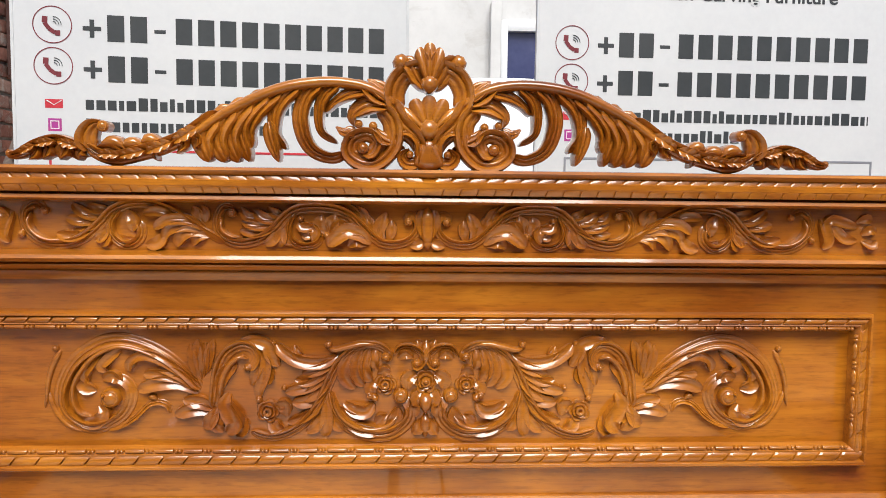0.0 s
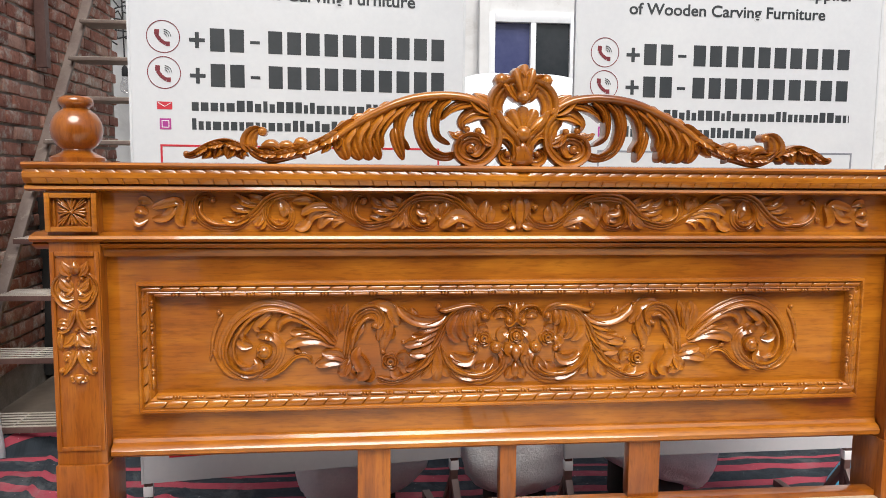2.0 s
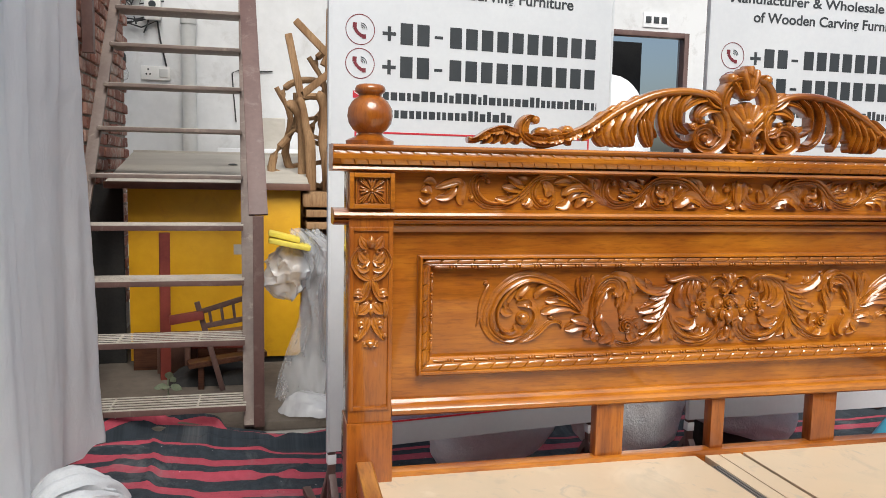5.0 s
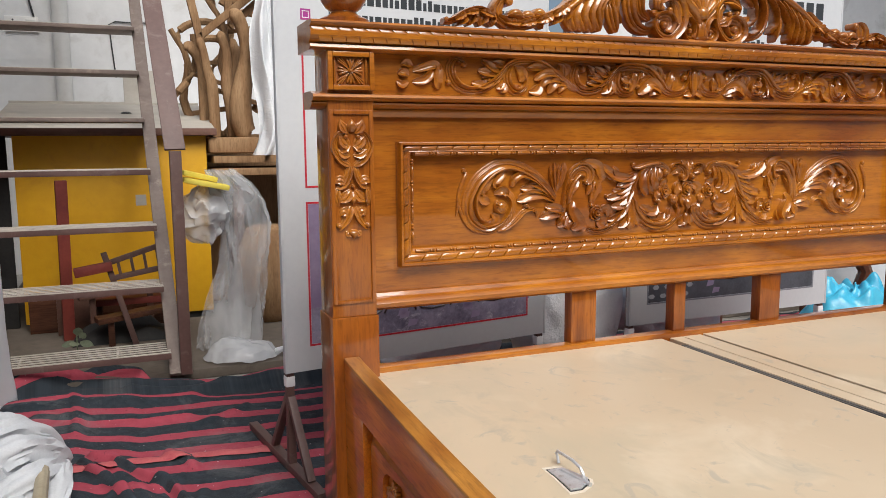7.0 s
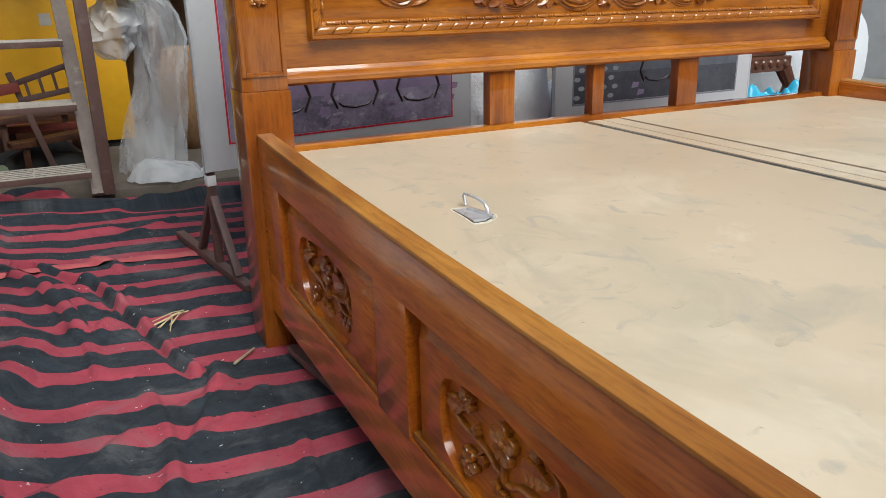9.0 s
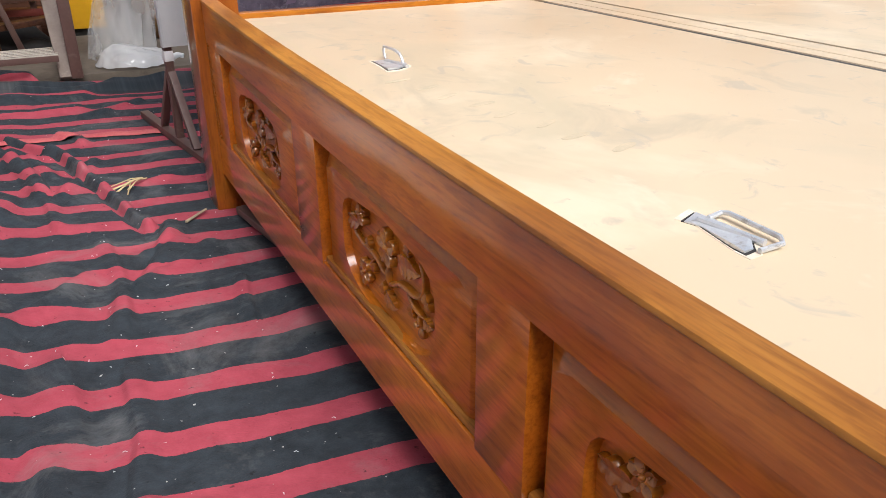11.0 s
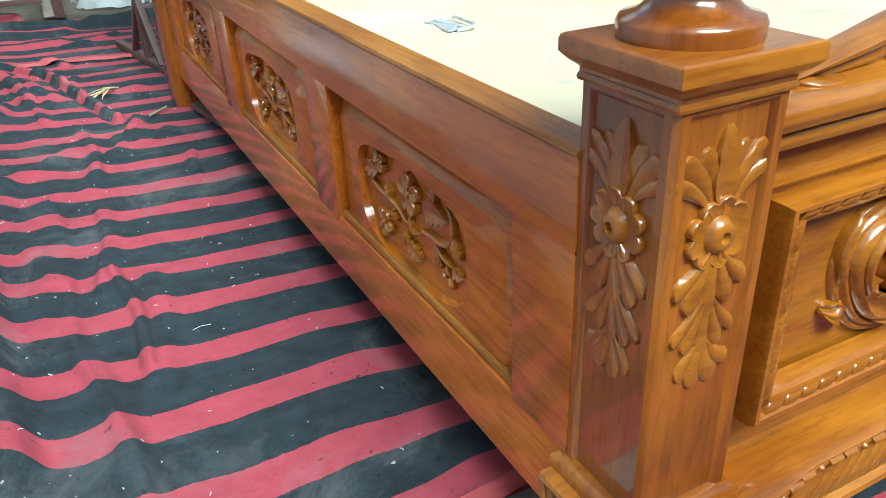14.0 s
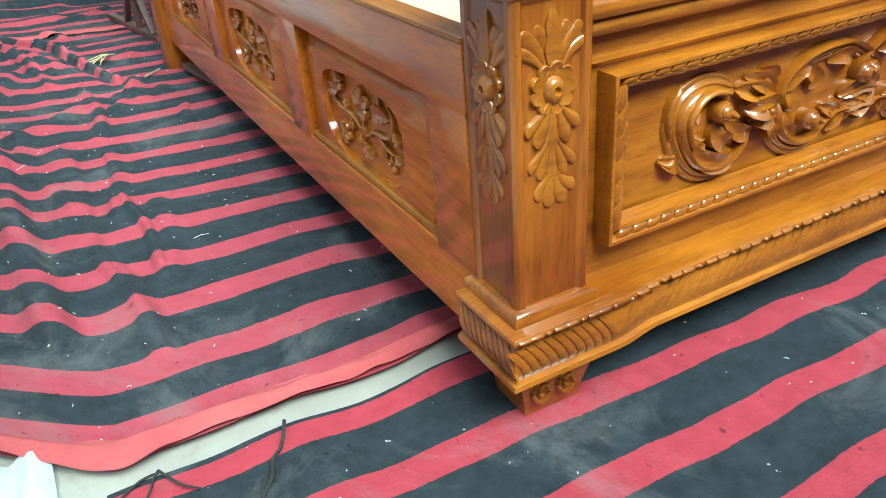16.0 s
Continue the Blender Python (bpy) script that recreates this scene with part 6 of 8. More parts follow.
def crest_half(r):
    r.stroke(5.2, 9.3, 11.3, .3, -740, 1305, -718, 1310, -689, 1326, -655, 1336, -627, 1330, -601, 1319)
    r.boss(-735, 1311, 7.2, 8.2)
    r.stroke(10.3, 4.1, 10.3, .2, -687, 1325, -693, 1312, -703, 1300)
    r.stroke(13.4, 5.2, 11.3, .2, -666, 1332, -674, 1314, -677, 1300)
    r.stroke(13.4, 5.2, 11.3, .2, -635, 1331, -645, 1315, -649, 1300)
    r.stroke(13.4, 6.2, 11.3, .2, -610, 1323, -620, 1313, -617, 1300)
    r.stroke(14.4, 10.3, 13.4, .2, -599, 1317, -604, 1340, -592, 1361, -573, 1366)
    r.boss(-573, 1360, 12.4, 13.4)
    r.stroke(9.3, 11.3, 13.4, .3, -603, 1325, -582, 1311, -553, 1305, -514, 1314, -474, 1326, -435, 1344, -400, 1370, -374, 1388)
    r.stroke(9.3, 3.1, 12.4, .2, -585, 1321, -559, 1319, -530, 1304)
    r.stroke(8.2, 3.1, 11.3, 0, -575, 1331, -550, 1333, -533, 1320)
    r.stroke(8.2, 3.1, 11.3, 0, -542, 1327, -519, 1332, -500, 1326)
    r.stroke(8.2, 3.1, 11.3, 0, -507, 1332, -492, 1339, -468, 1333)
    r.stroke(9.3, 4.1, 11.3, .2, -525, 1316, -494, 1317, -481, 1301)
    r.stroke(9.3, 4.1, 11.3, .2, -457, 1340, -435, 1332, -447, 1314)
    r.stroke(9.3, 4.1, 11.3, .2, -427, 1348, -410, 1340, -414, 1324)
    r.stroke(6.2, 9.3, 12.4, 0, -422, 1343, -376, 1377, -326, 1405, -267, 1430, -208, 1442, -148, 1443, -100, 1432, -62, 1407)
    r.stroke(18.5, 16.5, 15.5, .3, -378, 1380, -396, 1358, -402, 1336, -390, 1301)
    r.stroke(18.5, 16.5, 15.5, .3, -348, 1396, -370, 1368, -376, 1336, -361, 1301)
    r.stroke(18.5, 16.5, 15.5, .3, -319, 1408, -346, 1376, -355, 1342, -339, 1301)
    r.stroke(15.5, 12.4, 15.5, .3, -289, 1423, -321, 1391, -335, 1355, -319, 1302)
    r.stroke(14.4, 11.3, 14.4, .3, -266, 1428, -301, 1399, -321, 1361, -315, 1326)
    r.stroke(11.3, 9.3, 13.4, .2, -286, 1372, -279, 1338, -267, 1302)
    r.stroke(13.4, 8.2, 14.4, .3, -234, 1439, -261, 1414, -274, 1388, -274, 1352, -254, 1325)
    r.stroke(11.3, 10.3, 14.4, .3, -194, 1443, -219, 1419, -230, 1384, -223, 1346, -205, 1321, -174, 1310, -147, 1318)
    r.stroke(9.3, 6.2, 13.4, .3, -161, 1444, -186, 1422, -196, 1395, -192, 1357, -164, 1337)
    r.stroke(9.3, 7.2, 13.4, .3, -110, 1431, -141, 1425, -168, 1410, -184, 1391)
    r.stroke(8.2, 6.2, 12.4, .2, -131, 1362, -151, 1356, -166, 1366)
    r.boss(-140, 1352, 10.3, 12.4)
    r.stroke(14.4, 12.4, 14.4, .3, -88, 1403, -66, 1375, -66, 1335, -92, 1306, -120, 1304, -142, 1320, -136, 1344, -110, 1353, -94, 1339, -104, 1319, -118, 1320)
    r.boss(-118, 1328, 12.4, 15.5)
    r.stroke(13.4, 6.2, 13.4, .2, -72, 1401, -108, 1406, -136, 1388, -134, 1368)
    r.boss(-126, 1371, 9.3, 11.3)
    r.stroke(11.3, 6.2, 13.4, .2, -68, 1339, -86, 1349, -100, 1367)
    r.boss(-100, 1368, 9.3, 11.3)
    r.stroke(12.4, 4.1, 12.4, .2, -66, 1407, -98, 1424, -128, 1450)
    r.stroke(12.4, 4.1, 12.4, .2, -66, 1411, -86, 1432, -110, 1451)
    r.stroke(14.4, 15.5, 16.5, .3, -58, 1395, -63, 1429, -47, 1459, -17, 1472, 4, 1464)
    r.stroke(17.5, 12.4, 16.5, .3, -72, 1413, -54, 1377, -23, 1346, -7, 1306)
    r.stroke(12.4, 8.2, 14.4, .2, -11, 1306, -13, 1340, -34, 1359, -60, 1355)
    r.stroke(10.3, 7.2, 13.4, .2, -17, 1302, -39, 1302, -48, 1315, -35, 1328)
    r.boss(-34, 1318, 8.2, 12.4)
    r.stroke(10.3, 5.2, 12.4, .2, -60, 1353, -60, 1333, -43, 1330)


def postdrop_half(r):
    r.stroke(6.8, 6.8, 8.1, .3, -4, 976, -26, 990, -41, 1018, -31, 1044, -11, 1054)
    r.stroke(10.8, 4.1, 8.1, .2, -4, 1014, -18, 1028, -30, 1044)
    r.stroke(10.8, 4.1, 8.1, .2, -3, 1051, -4, 1067, -6, 1080)
    r.stroke(9.5, 4.1, 8.1, .2, -8, 1048, -21, 1064, -26, 1079)
    r.boss(-14, 1041, 6.8, 8.1)
    r.stroke(9.5, 4.1, 8.1, .2, -4, 999, -21, 1003, -35, 1014)
    r.stroke(9.5, 4.1, 8.1, .2, -4, 1021, -18, 1015, -26, 1002)
    r.stroke(6.8, 6.8, 8.1, .2, -6, 976, -11, 951, -23, 931, -38, 926)
    r.stroke(9.5, 4.1, 8.1, .2, -15, 936, -30, 944, -43, 938)
    r.stroke(10.8, 4.1, 8.1, .2, -5, 922, -18, 904, -33, 894)
    r.stroke(9.5, 4.1, 8.1, .2, -4, 918, -8, 901, -9, 888)
    r.stroke(9.5, 4.1, 8.1, .2, -33, 928, -40, 905, -32, 883)
    r.boss(-4, 930, 5.4, 9.5)
    r.stroke(10.8, 5.4, 8.1, .2, -7, 885, -17, 856, -33, 830)
    r.boss(-34, 841, 8.1, 9.5)
    r.stroke(9.5, 4.1, 8.1, .2, -11, 861, -22, 873, -30, 864)
    r.stroke(10.8, 4.1, 8.1, .2, -6, 832, -7, 810)
    r.stroke(8.1, 4.1, 6.8, .2, -9, 825, -18, 816)


def footpanel_half(r):
    r.stroke(10, 11, 15, 0.3, -648, 384, -688, 399, -721, 397, -745, 380, -752, 352, -738, 314, -712, 284, -675, 271, -639, 279, -616, 300, -610, 317)
    r.stroke(4, 5, 17, 0, -660, 381, -692, 390, -716, 385, -733, 365, -731, 339, -716, 312)
    r.boss(-672, 358, 19, 26)
    r.boss(-660, 353, 8, 30)
    r.stroke(4, 8, 12, -1, -726, 346, -724, 363, -704, 364)
    r.stroke(5, 10, 13, -1, -718, 316, -702, 299, -672, 287, -639, 292)
    r.stroke(4, 8, 12, -1, -713, 307, -704, 317, -691, 319)
    r.stroke(5, 10, 12, -1, -670, 344, -675, 325, -650, 303)
    r.stroke(4, 8, 11, -1, -653, 336, -634, 319, -609, 315)
    r.stroke(4, 4, 9, 0, -740, 406, -755, 385, -760, 362, -755, 333)
    r.stroke(4, 4, 9, 0, -742, 314, -755, 304, -770, 310)
    r.stroke(4, 6, 10, -1, -729, 290, -751, 304, -769, 313)
    r.stroke(6, 11, 19, -1, -561, 339, -591, 350, -629, 350)
    r.stroke(6, 10, 18, -1, -565, 332, -593, 334, -615, 331)
    r.stroke(5, 9, 14, -1, -575, 352, -600, 370, -647, 380)
    r.stroke(5, 9, 14, -1, -571, 362, -603, 382, -631, 394)
    r.boss(-586, 340, 11, 24)
    r.stroke(4, 8, 13, -1, -578, 326, -571, 308, -563, 293)
    r.stroke(9, 10, 15, 0.3, -567, 346, -571, 320, -553, 286, -517, 268, -485, 270, -465, 286, -445, 298, -420, 297, -421, 285)
    r.boss(-497, 307, 19, 26)
    r.boss(-483, 303, 8, 30)
    r.stroke(4, 7, 11, -1, -547, 327, -545, 306, -524, 288)
    r.stroke(4, 8, 12, -1, -461, 290, -447, 306, -471, 318)
    r.stroke(8, 11, 15, 0.3, -561, 343, -552, 372, -519, 391, -471, 398, -422, 393, -377, 364, -378, 341)
    r.stroke(4, 8, 12, -1, -553, 354, -531, 381, -504, 390)
    r.stroke(4, 7, 12, -1, -518, 386, -498, 366, -503, 351)
    r.stroke(4, 7, 11, -1, -542, 355, -538, 338, -542, 328)
    r.stroke(4, 9, 12, -1, -467, 382, -445, 388, -418, 379)
    r.stroke(4, 8, 11, -1, -580, 375, -582, 388, -608, 397)
    r.boss(-398, 354, 20, 26)
    r.boss(-389, 357, 8, 30)
    r.stroke(5, 10, 12, -1, -349, 322, -393, 316, -433, 312)
    r.stroke(4, 8, 12, -1, -353, 314, -388, 299, -410, 289)
    r.stroke(4, 8, 11, -1, -372, 331, -410, 333, -433, 325)
    r.stroke(4, 8, 11, -1, -333, 323, -342, 300, -325, 278)


hb_part = headboard()
for side in (-1, 1):
    head_post(side)
    side_rail(side)
    foot_post(side)
fb_part = footboard()
platform()


# ---- carving on the bed ----
def carve_bed():
    r = both_halves(panel_half, facing_front(0.029))
    carving("panel_carving", r, hb_part, "acanthus scrolls with roses carved in relief")
    r = both_halves(frieze_half, facing_front(0.0145))
    carving("frieze_carving", r, hb_part, "running leaf scroll carved in relief")
    r = both_halves(crest_half, facing_front(-0.004), 26.0)
    crest_centre(r)
    crest_tails(r)
    carving("crest_carving", r, hb_part, "pierced crest of feathered scrolls and a shell")
    r = both_halves(footcrest_half, facing_front(-2.108), 20.0)
    carving("crest_carving", r, fb_part, "swept feathered leaf crest")
    r = both_halves(footpanel_half, facing_front(-2.119))
    q = both_halves(footpanel_half, lambda u, v, h: (math.copysign(0.80 - abs(u), u) * 0.95, -2.119 - h, v))
    r.k.add(q.k.v, q.k.f)
    r.rose(0, 338, 34, 8)
    whole, r.k = r.k, Build()
    carving("panel_carving", r, fb_part, "bold leaf scrolls with round bosses")
    for s in (-1, 1):
        half = Build()
        kept = [f for f in whole.f if s * sum(whole.v[i][0] for i in f) > 0]
        used = sorted({i for f in kept for i in f})
        place = {i: j for j, i in enumerate(used)}
        half.v, half.f = [whole.v[i] for i in used], [tuple(place[i] for i in f) for f in kept]
        part("panel_carving", half, carved_wood, fb_part, "bold leaf scrolls with round bosses", 55)
    posts = [o for o in bed.children if o.name.startswith("head_post")]
    for s, post in zip((-1, 1), posts):
        r = both_halves(postdrop_half, lambda u, v, h: (s * 0.971 + u, -0.0125 - h, v))
        carving("drop_carving", r, post, "small leaf drop carved in relief")
        b = Relief(lambda u, v, h: (s * 0.971 + u, -0.013 - h, v))
        b.leaves = []
        for i in range(4):
            b.fan(0, 1185, 45 + 90 * i, 43, 13, 3, 6, 0.25)
            b.fan(0, 1185, 90 * i, 30, 26, 3, 6, 0.1)
            b.stroke(1.8, 1.8, 5, 0.0, (-36, -36, 36, 36)[i], 1185 + (-33, 33, 33, -33)[i], (-36, 36, 36, -36)[i], 1185 + (33, 33, -33, -33)[i])
        b.boss(0, 1185, 7, 12)
        carving("block_rosette", b, post, "eight-petalled rosette in a square border")
    posts = [o for o in bed.children if o.name.startswith("foot_post")]
    for s, post in zip((-1, 1), posts):
        r = Relief(lambda u, v, h: (s * 0.9575 + u, -2.1515 - 0.85 * h, v))
        r.leaves, r.split = [], True
        rose_drop(r, 457)
        carving("rose_carving", r, post, "carved rose between acanthus leaves")
        r = Relief(lambda u, v, h: (s * (1.0045 + 0.85 * h), -2.106 + u, v))
        r.leaves, r.split = [], True
        rose_drop(r, 457)
        carving("rose_carving", r, post, "carved rose between acanthus leaves")


carve_bed()


# ---- sign boards ----
def text_mesh(body, size, x_scale=1.0):
    """Flat lettering with the built-in font as a mesh, its left end on the baseline."""
    cu = bpy.data.curves.new("lettering", "FONT")
    cu.body, cu.size, cu.extrude, cu.offset = body, size, 0.0004, 0.0011 * size / 0.06
    ob = bpy.data.objects.new("lettering", cu)
    me = bpy.data.meshes.new_from_object(ob)
    bpy.data.objects.remove(ob)
    bpy.data.curves.remove(cu)
    me.transform(Matrix.Diagonal((x_scale, 1, 1, 1)))
    return me


def sign_board(label, x0, x1, ya, yb, zb, dz, outline, photo, sofas):
    """A free-standing printed sign: steel frame, vinyl face, lettering, photo panels and splayed feet."""
    w = x1 - x0
    base = thing("sign_board", label, "sign")
    yaw = math.degrees(math.atan2(yb - ya, w))
    base.matrix_world = pose(x0, ya, 0, 0, 0, yaw)
    w = math.hypot(w, yb - ya)
    top = 2.36
    bd = part("board", Build().box(0, 0, zb, w, 0.018, top, 0.002), sign_mat, base)
    part("side_tape", Build().box(-0.004, -0.0015, zb, 0.004, 0.0195, top, 0.001), sign_edge, bd)
    part("side_tape", Build().box(w - 0.004, -0.0015, zb, w + 0.004, 0.0195, top, 0.001), sign_edge, bd)

    def bar(nm, a, b, c, d, m, t=0.0006):
        return part(nm, Build().box(a, -t, b, c, -0.0001, d, 0), m, bd, smooth=0)

    def words(body, a, z, width, height):
        me = text_mesh(body, height / 0.72)
        xs = [q.co.x for q in me.vertices]
        k = width / (max(xs) - min(xs))
        me.transform(Matrix.Translation((a - min(xs) * k, 0, z)) @ pose(0, 0, 0, 90) @ Matrix.Diagonal((k, 1, 1, 1)))
        me.transform(Matrix.Translation((0, -0.0006, 0)))
        me.materials.append(print_dark)
        ob = new("lettering", me)
        ob.parent = bd
    words("Manufacturer & Wholesale Supplier", 0.075, 1.842 + dz, 0.86, 0.034)
    words("of Wooden Carving Furniture", 0.17, 1.778 + dz, 0.665, 0.036)
    # two number lines, drawn as upright bars
    for row, z in enumerate((1.620, 1.518)):
        z += dz
        n = 14
        for i in range(n):
            a = 0.165 + 0.775 * i / n
            if i == 0:
                bar("number_bar", a, z + 0.025, a + 0.044, z + 0.036, print_dark)
                bar("number_bar", a + 0.0165, z + 0.008, a + 0.0275, z + 0.053, print_dark, 0.0008)
            elif i == 3:
                bar("number_bar", a + 0.006, z + 0.026, a + 0.034, z + 0.035, print_dark)
            else:
                bar("number_bar", a + 0.003, z, a + 0.044, z + 0.066, print_dark)
        # ring with a handset
        cx, cz = 0.094, z + 0.036
        ring = Build()
        N = 40
        for r, y in ((0.044, -0.0008), (0.0465, -0.0008)):
            ring.v += [(cx + r * math.cos(2 * math.pi * i / N), y, cz + r * math.sin(2 * math.pi * i / N)) for i in range(N)]
        ring.f += [(i, (i + 1) % N, N + (i + 1) % N, N + i) for i in range(N)]
        part("ring", ring, print_maroon, bd, smooth=0)
        hs = Build()
        pts = [(cx - 0.017, cz + 0.020), (cx - 0.018, cz + 0.004), (cx - 0.008, cz - 0.010), (cx + 0.006, cz - 0.020), (cx + 0.018, cz - 0.020)]
        for (p, q), wd in zip(zip(pts, pts[1:]), (0.013, 0.010, 0.010, 0.013)):
            hs.beam((p[0], -0.0006, p[1]), (q[0], -0.0006, q[1]), wd, 0.0008, 0, up=(0, 1, 0))
        part("handset", hs, print_maroon, bd, smooth=0)
        for j in range(3):
            arc = [(cx + 0.002 + (0.007 + 0.006 * j) * math.cos(a), -0.0008, cz + 0.001 + (0.007 + 0.006 * j) * math.sin(a)) for a in (0.0, 0.4, 0.8, 1.2, 1.57)]
            part("wave_mark", Build().tube(arc, 0.0011, n=4), print_dark, bd)
    # mail and photo-app marks with two short text lines as bars
    bar("mail_mark", 0.072, 1.449 + dz, 0.114, 1.471 + dz, print_red)
    part("mail_flap", Build().tube([(0.075, -0.0008, 1.468 + dz), (0.093, -0.0008, 1.457 + dz), (0.111, -0.0008, 1.468 + dz)], 0.0013, n=4), print_white, bd)
    bar("photo_mark", 0.078, 1.391 + dz, 0.110, 1.423 + dz, print_violet)
    sq = Build()
    bracket(sq, 0.0835, 0.1045, 1.3965 + dz, 1.4175 + dz, -0.0006, 0.0004, 0.0022)
    part("photo_outline", sq, print_white, bd, smooth=0)
    random.seed(5)
    for z, end in ((1.447, 0.94), (1.392, 0.615)):
        a = 0.168
        while a < end:
            c = min(end, a + random.uniform(0.012, 0.024))
            tall = random.random() < 0.25
            bar("text_bar", a, z + dz, c, z + dz + (0.033 if tall else 0.025), print_dark)
            a = c + 0.006
    # framed photo panels in the lower half
    for z0, z1 in ((0.895, 1.348), (0.402, 0.852)):
        fr = Build()
        bracket(fr, 0.078, w - 0.078, z0 + dz, z1 + dz, -0.0001, 0.0008, 0.006)
        part("photo_outline", fr, outline, bd, smooth=0)
        if z0 < 0.8:
            bar("photo", 0.085, z0 + 0.007 + dz, w - 0.085, z1 - 0.007 + dz, photo, 0.0004)
            bar("photo_floor", 0.085, z0 + 0.007 + dz, w - 0.085, z0 + 0.12 + dz, print_sofa if len(sofas) > 1 else print_slate_floor, 0.0006)
            if len(sofas) == 1:
                for q in range(16):
                    px, pz = 0.10 + 0.055 * (q % 4) + 0.02 * (q // 4 % 2), z0 + 0.03 + 0.035 * (q // 4) + dz
                    pebble = [(px + 0.016 * math.cos(a * 1.05), -0.0008, pz + 0.010 * math.sin(a * 1.05)) for a in range(6)]
                    part("printed_pebble", Build().add(pebble, [tuple(range(6))]), print_pebble, bd, smooth=0)
            for c in sofas:
                sofa = Build()
                sofa.add([(c - 0.10, -0.0009, z0 + 0.16 + dz), (c + 0.10, -0.0009, z0 + 0.16 + dz), (c + 0.115, -0.0009, z0 + 0.26 + dz), (c + 0.05, -0.0009, z0 + 0.30 + dz), (c, -0.0009, z0 + 0.33 + dz),
                          (c - 0.05, -0.0009, z0 + 0.30 + dz), (c - 0.115, -0.0009, z0 + 0.26 + dz)], [tuple(range(7))])
                part("printed_sofa", sofa, print_black, bd, smooth=0)
                for d in (-0.07, 0.07):
                    part("printed_leg", Build().tube([(c + d, -0.0009, z0 + 0.17 + dz), (c + d * 1.25, -0.0009, z0 + 0.12 + dz), (c + d * 0.95, -0.0009, z0 + 0.075 + dz)], 0.006, 0.0035, 6), print_black, bd)
                arc = [(c + 0.062 * math.cos(a), -0.0009, z0 + 0.095 + 0.022 * math.sin(a) + dz) for a in (3.3, 3.9, 4.7, 5.5, 6.1)]
                part("printed_stretcher", Build().tube(arc, 0.0030, n=5), print_black, bd)
                for e in (-0.055, -0.02, 0.02, 0.055):
                    rosette = [(c + e + 0.014 * math.cos(a * 0.7), -0.0012, z0 + 0.245 + 0.014 * math.sin(a * 0.7) + dz) for a in range(10)]
                    part("printed_scroll", Build().tube(rosette, 0.0022, n=4), print_mauve, bd)
                for d, e in ((-0.13, 0.05), (0.115, 0.06), (0.13, 0.10), (-0.10, 0.02)):
                    part("printed_slab", Build().add([(c + d, -0.0008, z0 + e + dz), (c + d + 0.035, -0.0008, z0 + e + 0.004 + dz), (c + d + 0.040, -0.0008, z0 + e + 0.022 + dz), (c + d + 0.008, -0.0008, z0 + e + 0.026 + dz)], [(0, 1, 2, 3)]), print_mauve, bd, smooth=0)
                part("printed_cushion", Build().add([(c - 0.06, -0.0011, z0 + 0.18 + dz), (c + 0.06, -0.0011, z0 + 0.18 + dz), (c + 0.06, -0.0011, z0 + 0.215 + dz), (c - 0.06, -0.0011, z0 + 0.215 + dz)], [(0, 1, 2, 3)]), print_sofa, bd, smooth=0)
        else:
            bar("photo", 0.20, z0 + 0.05 + dz, w - 0.20, z0 + 0.20 + dz, print_mauve, 0.0004)
    for x in (0.014, w - 0.014):
        leg = part("leg", Build().beam((x, 0.020, 0.02), (x, 0.020, top), 0.024, 0.024, 0.002), steel, base, "brown steel leg")
        part("tie_band", Build().box(x - 0.0145, 0.006, zb - 0.045, x + 0.0145, 0.0345, zb - 0.012, 0.003), print_white, leg, "white tape wrap")
        part("foot_bar", Build().beam((x, -0.24, 0.018), (x, 0.44, 0.018), 0.03, 0.026, 0.002), steel, leg)
        part("brace", Build().beam((x, -0.15, 0.03), (x, 0.010, 0.245), 0.024, 0.020, 0.002), steel, leg)
        part("brace", Build().beam((x, 0.19, 0.03), (x, 0.030, 0.245), 0.024, 0.020, 0.002), steel, leg)
    return base


sign_board("white printed furniture sign on brown steel feet", -1.020, -0.036, 0.604, 0.741, 0.325, 0.0, print_red, print_mauve, (0.27, 0.52, 0.77))
sign_board("white printed furniture sign standing behind the headboard", 0.316, 1.352, 0.700, 0.716, 0.325, 0.0, print_grey, print_slate, (0.50,))


